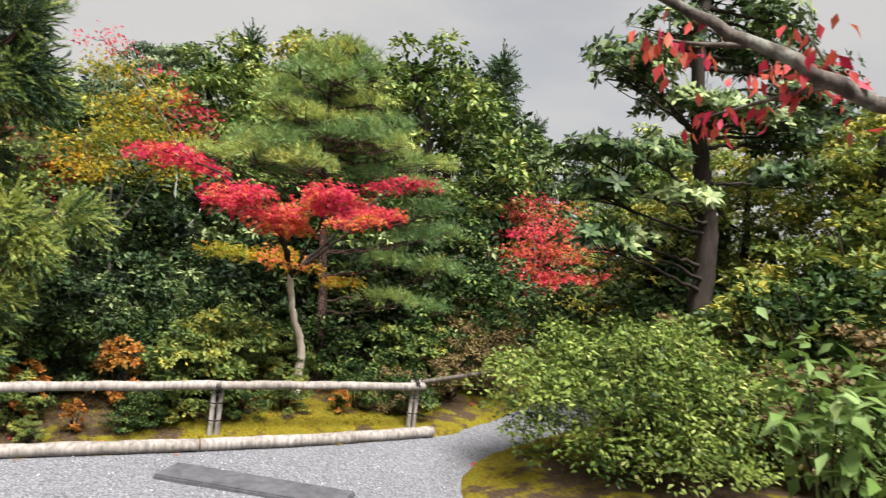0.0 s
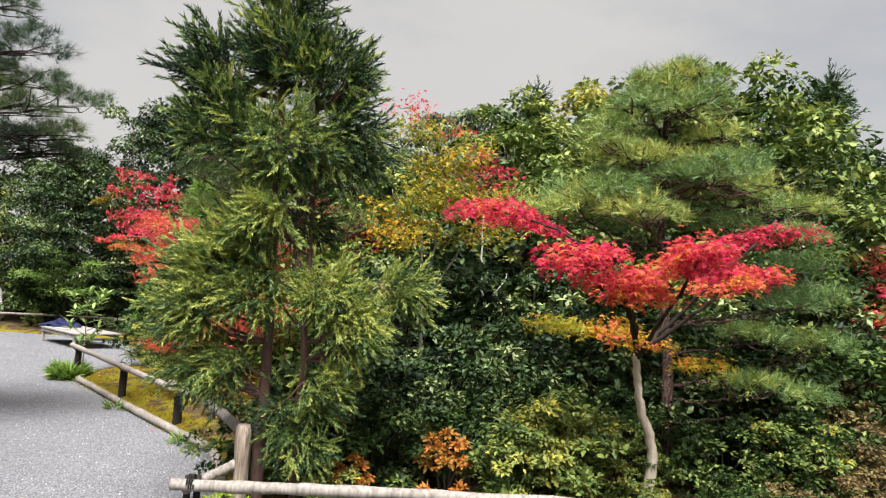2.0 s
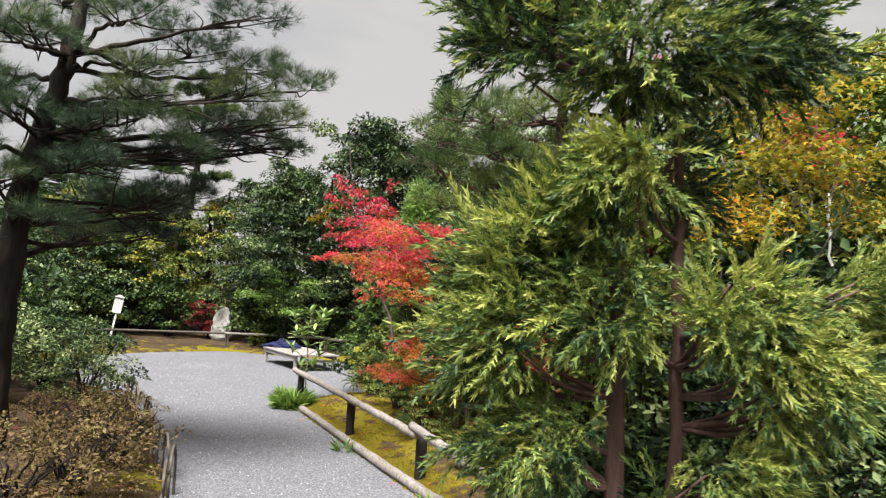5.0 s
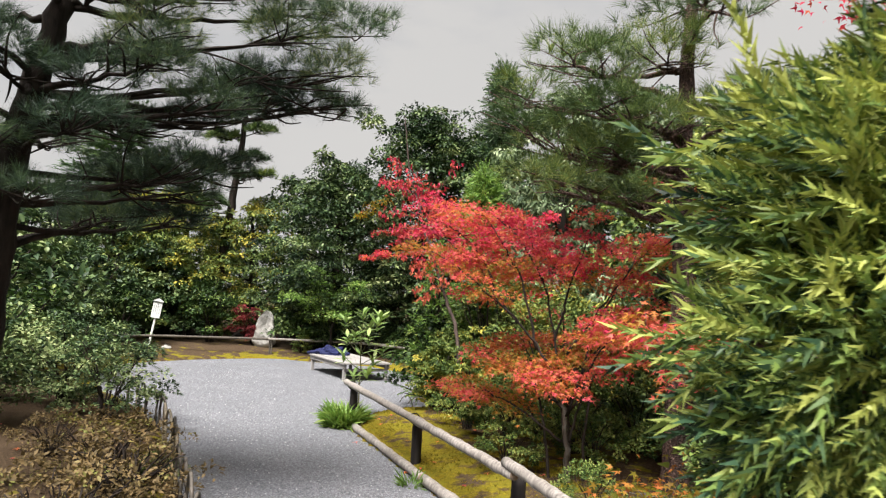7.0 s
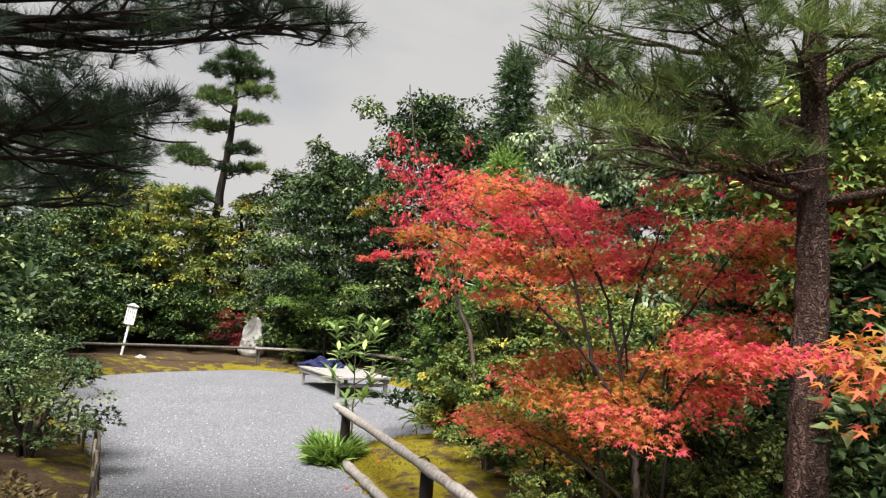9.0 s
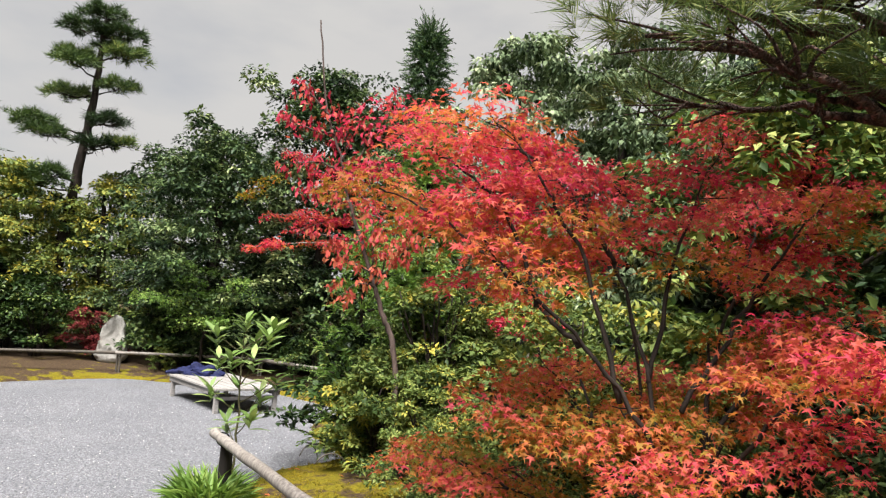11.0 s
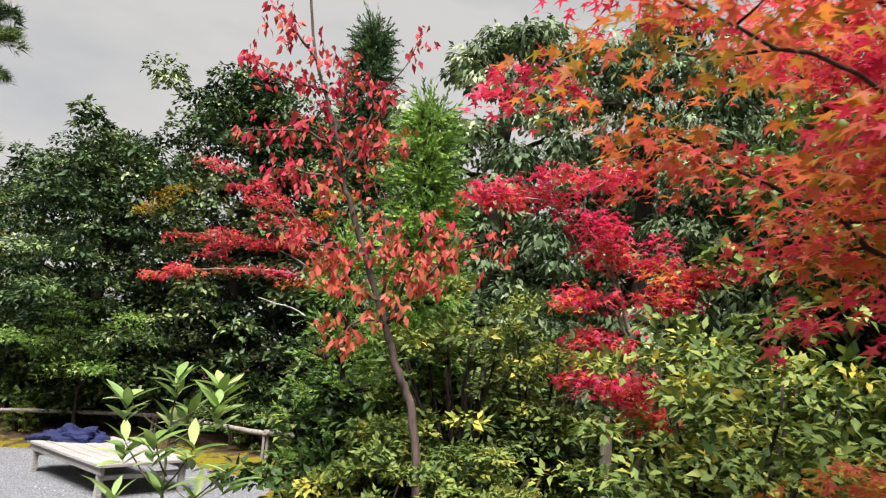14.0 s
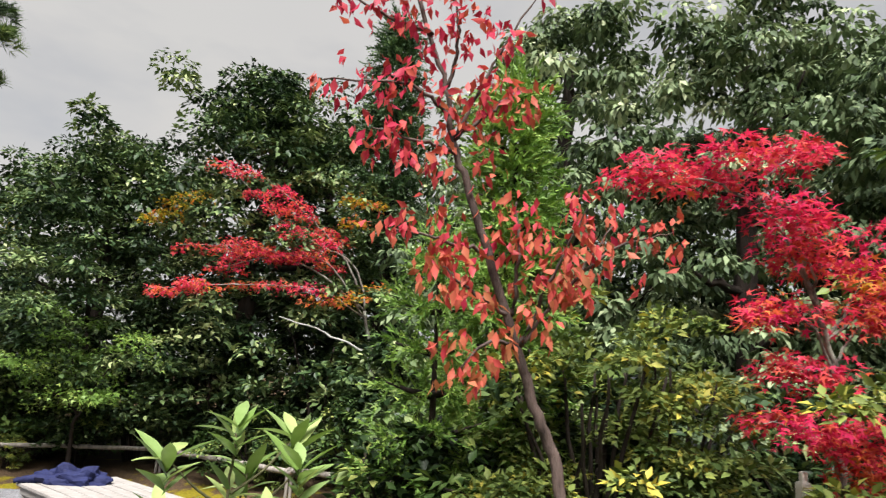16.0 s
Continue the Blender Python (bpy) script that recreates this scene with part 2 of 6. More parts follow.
m = Nodes("granite_boulder")
speck = m.noise(70, 5, 0.7)
big = m.noise(4, 5)
c = m.ramp(big, [(0.3, (0.27, 0.26, 0.24)), (0.55, (0.45, 0.43, 0.40)), (0.75, (0.58, 0.56, 0.52))])
c = m.mix(0.4, c, m.ramp(speck, [(0.35, (0.35, 0.35, 0.35)), (0.65, (1, 1, 1))]), "MULTIPLY")
m.bump(speck, 0.6, 0.02)
STONE = m.done(c, 0.85, 0.25)

m = Nodes("slate_slab")
c = m.ramp(m.noise(14, 6), [(0.3, (0.045, 0.045, 0.05)), (0.7, (0.10, 0.10, 0.11))])
m.bump(m.noise(60, 4), 0.4, 0.01)
SLATE = m.done(c, 0.7)

m = Nodes("roof_tile_glaze")
c = m.ramp(m.noise(6, 4), [(0.3, (0.03, 0.032, 0.04)), (0.7, (0.08, 0.085, 0.10))])
TILE = m.done(c, 0.35, 0.5)
m = Nodes("old_plaster")
PLASTER = m.done(m.ramp(m.noise(5, 5), [(0.3, (0.10, 0.085, 0.07)), (0.7, (0.2, 0.17, 0.14))]), 0.9)

# gravel: grey chips, each its own tone, with damp and dusty patches
m = Nodes("grey_gravel")
tc = m.n("ShaderNodeTexCoord")
v1 = m.n("ShaderNodeTexVoronoi", Scale=78.0)
v2 = m.n("ShaderNodeTexVoronoi", Scale=150.0)
m.link(tc.outputs["Object"], v1.inputs["Vector"])
m.link(tc.outputs["Object"], v2.inputs["Vector"])
bw1 = m.n("ShaderNodeRGBToBW")
m.link(v1.outputs["Color"], bw1.inputs[0])
bw2 = m.n("ShaderNodeRGBToBW")
m.link(v2.outputs["Color"], bw2.inputs[0])
chips = m.ramp(bw1.outputs[0], [(0.1, (0.15, 0.15, 0.155)), (0.5, (0.33, 0.33, 0.34)), (0.9, (0.56, 0.55, 0.555))])
fine = m.ramp(bw2.outputs[0], [(0.1, (0.2, 0.195, 0.195)), (0.9, (0.52, 0.51, 0.505))])
c = m.mix(0.3, chips, fine)
c = m.mix(0.8, c, m.ramp(v1.outputs["Distance"], [(0.35, (1, 1, 1)), (0.75, (0.42, 0.42, 0.44))]), "MULTIPLY")
c = m.mix(0.8, c, m.ramp(m.noise(1.1, 4), [(0.3, (0.52, 0.54, 0.60)), (0.7, (0.66, 0.68, 0.73))]), "MULTIPLY")
m.bump(v1.outputs["Distance"], 1.0, -0.016)
GRAVEL = m.done(c, 0.85, 0.3)

# ground: moss, bare earth and leaf litter
m = Nodes("moss_and_earth")
fine = m.noise(38, 6, 0.7)
mid = m.noise(5.0, 5)
slow = m.noise(0.9, 4)
moss = m.ramp(fine, [(0.25, (0.03, 0.024, 0.005)), (0.5, (0.15, 0.112, 0.009)), (0.75, (0.33, 0.25, 0.014))])
moss = m.mix(m.ramp(mid, [(0.4, (0, 0, 0)), (0.7, (0.7, 0.7, 0.7))]), moss, (0.16, 0.15, 0.015))
earth = m.ramp(fine, [(0.25, (0.02, 0.013, 0.008)), (0.55, (0.075, 0.05, 0.03)), (0.8, (0.16, 0.105, 0.065))])
att = m.n("ShaderNodeAttribute")
att.attribute_name = "mossy"
amount = m.n("ShaderNodeMath")
amount.operation = "ADD"
m.link(att.outputs["Fac"], amount.inputs[0])
m.link(mid, amount.inputs[1])
amt2 = m.n("ShaderNodeMath")
amt2.operation = "MULTIPLY_ADD"
m.link(slow, amt2.inputs[0])
amt2.inputs[1].default_value = 0.6
m.link(amount.outputs[0], amt2.inputs[2])
c = m.mix(m.ramp(amt2.outputs[0], [(0.90, (0, 0, 0)), (1.12, (1, 1, 1))]), earth, moss)
m.bump(fine, 0.9, 0.03)
GROUND = m.done(c, 0.95, 0.1)


# ---- mesh helpers ----
RNG = np.random.default_rng(11)


def unit(v):
    return v / np.maximum(np.linalg.norm(v, axis=-1, keepdims=True), 1e-9)


def mesh_from(name, verts, faces, material, smooth=False, tint=None, attribute="tint"):
    """A mesh from arrays: faces all of one corner count."""
    verts = np.asarray(verts, dtype=np.float32).reshape(-1, 3)
    faces = np.asarray(faces, dtype=np.int32)
    k = faces.shape[1]
    me = bpy.data.meshes.new(name)
    me.vertices.add(len(verts))
    me.vertices.foreach_set("co", verts.ravel())
    me.loops.add(faces.size)
    me.loops.foreach_set("vertex_index", faces.ravel())
    me.polygons.add(len(faces))
    me.polygons.foreach_set("loop_start", np.arange(0, faces.size, k, dtype=np.int32))
    if smooth:
        me.polygons.foreach_set("use_smooth", np.ones(len(faces), dtype=bool))
    if tint is not None:
        layer = me.attributes.new(attribute, "FLOAT", "POINT")
        layer.data.foreach_set("value", np.asarray(tint, dtype=np.float32))
    me.materials.append(material)
    me.update(calc_edges=True)
    return me


def thing(name, m, label, category, group=""):
    ob = new(name)
    ob.matrix_basis = m
    ob.empty_display_size = 0.1
    return tagged(ob, label, category, group)


def part(name, data, parent, label="", m=None):
    """Links mesh data, or a bmesh with its material, as one part under a thing or a part."""
    if isinstance(data, tuple):
        bm, material = data
        me = bpy.data.meshes.new(name)
        bm.to_mesh(me)
        bm.free()
        me.materials.append(material)
        data = me
    ob = new(name, data)
    ob.parent = parent
    if m is not None:
        ob.matrix_basis = m
    return tagged(ob, label)


def tube(points, radii, sides=8, wob=0.0, seed=0, cap=True):
    """Vertices and quads of a tapered tube along points."""
    p = np.asarray(points, float)
    r = np.asarray(radii, float)
    d = unit(np.gradient(p, axis=0))
    ref = np.where(np.abs(d[:, 2:3]) > 0.9, np.array([[1.0, 0, 0]]), np.array([[0, 0, 1.0]]))
    u = unit(np.cross(d, ref))
    w = np.cross(d, u)
    a = np.linspace(0, 2 * np.pi, sides, endpoint=False)
    rng = np.random.default_rng(seed)
    rr = r[:, None] * (1 + wob * rng.normal(size=(len(p), sides)))
    v = p[:, None] + rr[..., None] * (np.cos(a)[None, :, None] * u[:, None] + np.sin(a)[None, :, None] * w[:, None])
    n = len(p)
    i = np.arange(n - 1)[:, None] * sides
    j = np.arange(sides)[None]
    q = np.stack([i + j, i + (j + 1) % sides, i + sides + (j + 1) % sides, i + sides + j], -1).reshape(-1, 4)
    v = v.reshape(-1, 3)
    if cap:
        v = np.concatenate([v, p[:1], p[-1:]])
        k = len(v)
        b = np.stack([(np.arange(sides) + 1) % sides, np.arange(sides), np.full(sides, k - 2), np.full(sides, k - 2)], -1)
        t0 = (n - 1) * sides
        t = np.stack([t0 + np.arange(sides), t0 + (np.arange(sides) + 1) % sides, np.full(sides, k - 1), np.full(sides, k - 1)], -1)
        b[:, 3], t[:, 3] = k - 2, k - 1
        q = np.concatenate([q, b, t])
    return v, q


def tubes_mesh(name, list_of_tubes, material):
    """One mesh from several tubes; cap quads are turned into triangles."""
    vs, tris, base = [], [], 0
    for v, q in list_of_tubes:
        same = q[:, 2] == q[:, 3]
        full = q[~same]
        t = np.concatenate([full[:, [0, 1, 2]], full[:, [0, 2, 3]], q[same][:, :3]])
        vs.append(v)
        tris.append(t + base)
        base += len(v)
    return mesh_from(name, np.concatenate(vs), np.concatenate(tris), material, True)


def bend(points, n=10, wobble=0.0, seed=0):
    """A smooth line through a few points (Catmull-Rom), with a small wander."""
    p = np.asarray(points, float)
    q = np.concatenate([2 * p[:1] - p[1:2], p, 2 * p[-1:] - p[-2:-1]])
    rows = []
    for k in range(len(p) - 1):
        a, b, c, d = q[k:k + 4]
        for t in np.linspace(0, 1, n, endpoint=False):
            rows.append(0.5 * (2 * b + (c - a) * t + (2 * a - 5 * b + 4 * c - d) * t * t + (3 * b - a - 3 * c + d) * t ** 3))
    rows.append(p[-1])
    r = np.array(rows)
    if wobble:
        rng = np.random.default_rng(seed)
        w = rng.normal(size=r.shape) * wobble
        w[0] = 0
        r += np.cumsum(w, 0) * 0.35 + w
    return r


# leaf shapes: across, along, up
OVAL = (np.array([(0, 0, 0), (0.24, 0.42, 0.07), (0, 0.5, 0), (-0.24, 0.42, 0.07), (0, 1, -0.12)], float), np.array([(0, 1, 2), (0, 2, 3), (1, 4, 2), (2, 4, 3)]))
LEAF2 = (np.array([(0, 0, 0), (0.27, 0.45, 0.08), (0, 1, -0.1), (-0.27, 0.45, 0.08)], float), np.array([(0, 1, 2), (0, 2, 3)]))
WIDTHS = ((0.0, 0.012), (0.16, 0.075), (0.36, 0.125), (0.58, 0.128), (0.8, 0.075), (1.0, 0.004))
LANCE = (np.array([p for t, w in WIDTHS for p in ((w, t, 0.05 - 0.18 * t * t + 0.3 * w), (0, t, 0.05 - 0.18 * t * t), (-w, t, 0.05 - 0.18 * t * t + 0.3 * w))], float),
         np.array([f for k in range(5) for f in ((3 * k, 3 * k + 3, 3 * k + 1), (3 * k + 1, 3 * k + 3, 3 * k + 4), (3 * k + 1, 3 * k + 4, 3 * k + 2), (3 * k + 2, 3 * k + 4, 3 * k + 5))]))


def star(lobes, notch):
    tips = []
    for k, (ang, ln) in enumerate(lobes):
        tips.append((math.sin(radians(ang)) * ln, math.cos(radians(ang)) * ln, -0.10 * ln))
        if k < len(lobes) - 1:
            mid = 0.5 * (ang + lobes[k + 1][0])
            tips.append((math.sin(radians(mid)) * notch, math.cos(radians(mid)) * notch, 0.03))
    pts = np.array([(0, -0.12, 0)] + tips) + np.array([0, 0.25, 0])
    return pts * 0.85, np.array([(0, k, k + 1) for k in range(1, len(tips))])


STAR5 = star([(-125, 0.45), (-68, 0.74), (0, 0.98), (68, 0.74), (125, 0.45)], 0.23)
STAR3 = star([(-75, 0.72), (0, 0.98), (75, 0.72)], 0.3)


def tuft(count, spread, seed, width=0.05):
    """Needles that spring from one point."""
    rng = np.random.default_rng(seed)
    vs, fs = [], []
    for k in range(count):
        d = unit(np.array([rng.normal() * spread, 1.0, rng.normal() * spread]))
        s = unit(np.cross(d, rng.normal(size=3)))
        ln = rng.uniform(0.75, 1.05)
        b = len(vs)
        base = d * 0.03 + np.array([0, rng.uniform(-0.25, 0.1), 0])
        vs += [base - s * width * 0.5, base + s * width * 0.5, base + d * ln]
        fs.append((b, b + 1, b + 2))
    return np.array(vs), np.array(fs)


def tassel(count, seed, width=0.05):
    """A long narrow cedar finger: short stiff needles laid forward round a bent stem."""
    rng = np.random.default_rng(seed)
    vs, fs = [], []
    for k in range(count):
        t, ang = (k + 0.5) / count, k * 2.4
        c = np.array([0, t * 0.88, -0.10 * t * t])
        d = unit(np.array([math.cos(ang) * (0.66 - 0.3 * t), 0.85, math.sin(ang) * (0.66 - 0.3 * t) - 0.1 * t]))
        s = unit(np.cross(d, rng.normal(size=3)))
        b = len(vs)
        vs += [c - s * width * 0.5, c + s * width * 0.5, c + d * rng.uniform(0.16, 0.22)]
        fs.append((b, b + 1, b + 2))
    return np.array(vs), np.array(fs)


def spray(count, seed, width=0.035):
    """A drooping cedar twig: needles set round a bent stem."""
    rng = np.random.default_rng(seed)
    vs, fs = [], []
    for k in range(count):
        t = (k + 0.5) / count
        ang = k * 2.4
        c = np.array([0, t * 0.86, -0.22 * t * t])
        out = np.array([math.cos(ang), 0, math.sin(ang)])
        d = unit(out * 0.62 + np.array([0, 1.0, -0.25 * t]))
        s = unit(np.cross(d, rng.normal(size=3))) * width * 0.5
        ln = (0.26 - 0.10 * t) * rng.uniform(0.85, 1.15)
        b = len(vs)
        vs += [c - s, c + s, c + d * ln]
        fs.append((b, b + 1, b + 2))
    b = len(vs)
    vs += [np.array([-0.012, 0, 0]), np.array([0.012, 0, 0]), np.array([0, 0.9, -0.2])]
    fs.append((b, b + 1, b + 2))
    return np.array(vs), np.array(fs)


TUFT = tuft(16, 0.75, 3, 0.042)
TUFT_FINE = tuft(26, 0.8, 5, 0.028)
TUFT_FAR = tuft(9, 0.8, 4, 0.09)
SPRAY_FAR = spray(14, 7, 0.07)


def leaves(name, P, D, N, S, shape, material, tint=None):
    """A mesh of many leaves: at P, pointing along D, facing N, of length S."""
    tv, tf = shape
    D = unit(D)
    X = unit(np.cross(D, N))
    Z = np.cross(X, D)
    S = np.asarray(S)[:, None, None]
    v = P[:, None] + S * (tv[None, :, 0:1] * X[:, None] + tv[None, :, 1:2] * D[:, None] + tv[None, :, 2:3] * Z[:, None])
    f = tf[None] + (np.arange(len(P)) * len(tv))[:, None, None]
    t = np.repeat(np.full(len(P), 0.5) if tint is None else tint, len(tv))
    return mesh_from(name, v.reshape(-1, 3), f.reshape(-1, 3), material, False, t)


def ball(n, rng):
    return unit(rng.normal(size=(n, 3)))


# ---- ground and gravel ----
EDGE = [(5.0, -14), (5.1, -4.2), (5.5, -2.4), (5.95, -1.4), (6.8, -0.78), (8.8, -0.3), (11.5, 0.5), (11.2, 1.6), (8.4, 0.6), (7.6, 0.22), (7.0, 0.02), (6.6, -0.12), (4.7, 0.12), (3.2, 0.42), (2.42, 0.6),
        (2.5, 2.2), (2.35, 3.3), (1.86, 4.1), (0.88, 5.95), (-0.08, 7.75), (-0.15, 8.3), (0.05, 9.1), (0.6, 9.8), (0.2, 10.9), (0.1, 12.0), (0.35, 13.1), (-0.4, 14.1), (-1.5, 15.2), (-3.0, 15.4),
        (-4.0, 15.5), (-4.9, 14.6), (-5.5, 13.7), (-5.9, 12.1), (-4.6, 9.6), (-3.2, 8.25), (-2.6, 7.55), (-1.9, 6.65), (-1.15, 5.4), (-0.2, 3.8), (0.3, 2.0), (0.6, 0.0), (0.8, -3.0), (0.6, -14)]
EDGE = bend([(x, y, 0) for x, y in EDGE + EDGE[:1]], 3)[:-1, :2]


def edge_distance(x, y):
    """How far outside the gravel's edge a place lies; negative inside."""
    p = np.stack([x, y], -1)
    best = np.full(x.shape, 1e9)
    inside = np.zeros(x.shape, bool)
    for a, b in zip(EDGE, np.roll(EDGE, -1, 0)):
        ab = b - a
        t = np.clip(((p - a) @ ab) / max(ab @ ab, 1e-9), 0, 1)
        best = np.minimum(best, np.linalg.norm(p - (a + t[..., None] * ab), axis=-1))
        cross = ((a[1] > y) != (b[1] > y)) & (x < (b[0] - a[0]) * (y - a[1]) / (b[1] - a[1] + 1e-12) + a[0])
        inside ^= cross
    return np.where(inside, -best, best)


def lumps(x, y, scale, seed):
    """Cheap smooth noise from a few waves."""
    rng = np.random.default_rng(seed)
    z = np.zeros(x.shape)
    for k in range(7):
        a, f, ph = rng.uniform(0, 6.28), scale * rng.uniform(0.6, 2.2), rng.uniform(0, 6.28)
        z += np.sin((x * np.cos(a) + y * np.sin(a)) * f + ph) / (1 + 0.6 * k)
    return z / 3


def ground_height(x, y):
    x, y = np.asarray(x, float), np.asarray(y, float)
    d = edge_distance(x, y)
    near = np.clip(1 - np.hypot(x - 3, y - 6) / 60, 0, 1)
    rise = 0.035 + 0.20 * (1 - np.exp(-np.maximum(d, 0) / 0.9))
    z = rise + near * (0.028 * lumps(x, y, 2.2, 3) + 0.012 * lumps(x, y, 9.0, 4)) * np.clip(d / 0.25, 0, 1)
    return np.where(d > 0, z, -0.05 + 0.085 * np.clip(1 + d / 0.07, 0, 1))


def gz(x, y):
    return float(ground_height(np.array([x]), np.array([y]))[0])


def axis(lo, hi, step):
    inner = np.arange(lo, hi, step)
    grow = np.cumsum(step * 1.32 ** np.arange(1, 33))
    return np.concatenate([lo - grow[::-1], inner, inner[-1] + grow])


gx, gy = axis(-7.5, 9.5, 0.11), axis(-6.0, 17.5, 0.11)
X, Y = np.meshgrid(gx, gy, indexing="ij")
Z = ground_height(X, Y)
nx, ny = X.shape
idx = np.arange(nx * ny).reshape(nx, ny)
quads = np.stack([idx[:-1, :-1], idx[1:, :-1], idx[1:, 1:], idx[:-1, 1:]], -1).reshape(-1, 4)
D = edge_distance(X, Y)
# moss along the fences and at the foot of the bushes, bare litter under the trees
mossy = 0.25 * np.exp(-np.maximum(D, 0) / 0.75) + 0.16 * np.exp(-((X - 1.6) ** 2 + (Y - 7.2) ** 2) / 2.5) + 0.10 * np.exp(-((X - 5.3) ** 2 + (Y - 0.6) ** 2) / 1.2) - 0.04 * (Y > 11) - 0.16 * np.exp(-((X - 3.4) ** 2 / 0.9 + (Y - 0.7) ** 2 / 0.5)) - 0.1 * np.exp(-((X - 0.75) ** 2 + (Y - 7.0) ** 2) / 0.25) - 0.12 * ((X < 0) & (Y < 9))
me = mesh_from("ground", np.stack([X, Y, Z], -1).reshape(-1, 3), quads, GROUND, True, mossy.ravel(), "mossy")
tagged(new("ground", me), "mossy earth bank with bare soil and leaf litter", "ground", kind="structure")

hx, hy = np.arange(-6.6, 12.2, 0.16), np.arange(-14.5, 16.2, 0.16)
X, Y = np.meshgrid(hx, hy, indexing="ij")
keep = edge_distance(X, Y) < 0.20
idx = np.arange(X.size).reshape(X.shape)
cells = keep[:-1, :-1] & keep[1:, :-1] & keep[1:, 1:] & keep[:-1, 1:]
quads = np.stack([idx[:-1, :-1], idx[1:, :-1], idx[1:, 1:], idx[:-1, 1:]], -1)[cells]
Z = 0.004 * lumps(X, Y, 3.0, 8)
me = mesh_from("gravel", np.stack([X, Y, Z], -1).reshape(-1, 3), quads, GRAVEL, True)
tagged(new("gravel_path", me), "pale grey gravel path opening into a clearing", "gravel path", kind="structure")

# loose chips on the gravel
n = 15000
cx, cy = RNG.uniform(-4.5, 6.5, n), RNG.uniform(-4, 13, n)
ok = edge_distance(cx, cy) < 0.1
P = np.stack([cx, cy, np.full(n, 0.004)], -1)[ok]
octa = (np.array([(1, 0, 0), (-1, 0, 0), (0, 1, 0), (0, -1, 0), (0, 0, 0.6), (0, 0, -0.6)], float) * 0.5, np.array([(0, 2, 4), (2, 1, 4), (1, 3, 4), (3, 0, 4), (2, 0, 5), (1, 2, 5), (3, 1, 5), (0, 3, 5)]))
m = Nodes("gravel_chip")
geo = m.n("ShaderNodeNewGeometry")
CHIP = m.done(m.mix(0.3, m.ramp(geo.outputs["Random Per Island"], [(0.0, (0.12, 0.12, 0.125)), (0.5, (0.34, 0.33, 0.33)), (1.0, (0.62, 0.6, 0.59))]), m.noise(80, 3)), 0.85, 0.25)
chips = leaves("chips", P, ball(len(P), RNG) * [1, 1, 0.2], np.tile([0, 0, 1.0], (len(P), 1)), RNG.uniform(0.008, 0.02, len(P)), octa, CHIP)
tagged(new("gravel_chips", chips), "loose grey stone chips lying on the path", "gravel", kind="stuff")


# ---- plants ----
TASSEL = tassel(30, 8)


def tree_skeleton(rng, trunk, reach, count, r0, z0=0.35):
    """Tubes of a trunk and of limbs that leave it, and the limbs' ends."""
    out, ends = [], []
    line = bend(trunk, 8, 0.012, int(rng.integers(1e6)))
    out.append(tube(line, np.linspace(r0, r0 * 0.25, len(line)) * (1 + 0.35 * np.exp(-np.arange(len(line)) / 1.5)), 9, 0.05, int(rng.integers(1e6))))
    for k in range(count):
        t = z0 + (1 - z0) * (k + rng.uniform(0, 0.8)) / count
        p = line[min(int(t * (len(line) - 1)), len(line) - 1)]
        a = k * 2.4 + rng.uniform(-0.4, 0.4)
        ln = reach * (1.15 - 0.7 * t) * rng.uniform(0.7, 1.1)
        e = p + np.array([math.cos(a) * ln, math.sin(a) * ln, ln * rng.uniform(0.25, 0.6)])
        mid = 0.5 * (p + e) + np.array([0, 0, -0.12 * ln])
        l2 = bend([p, mid, e], 5, 0.012, int(rng.integers(1e6)))
        out.append(tube(l2, np.linspace(r0 * 0.38 * (1.1 - t * 0.6), r0 * 0.05, len(l2)), 6, 0.05, int(rng.integers(1e6))))
        ends.append(e)
    return out, ends


def clump_leaves(rng, centres, radii, per, size, droop=0.25, flat=0.75, inner=0.6):
    """Leaves over many clumps: each a leafy dome with its leaves laid outwards over one another."""
    C = np.repeat(centres, per, 0)
    R = np.repeat(radii, per)[:, None]
    n = len(C)
    d = ball(n, rng)
    d[:, 2] = np.where(d[:, 2] < -0.2, -d[:, 2] * 0.7, d[:, 2])
    rad = inner + (1 - inner) * rng.uniform(0, 1, (n, 1)) ** 0.5
    P = C + R * d * rad * np.array([1, 1, flat])
    D = unit(d * [1, 1, 0.4] + rng.normal(size=(n, 3)) * 0.42 - np.array([0, 0, droop]))
    N = unit(d * 0.8 + np.array([0, 0, 0.8]) + rng.normal(size=(n, 3)) * 0.32)
    S = size * rng.uniform(0.65, 1.25, n)
    return P, D, N, S


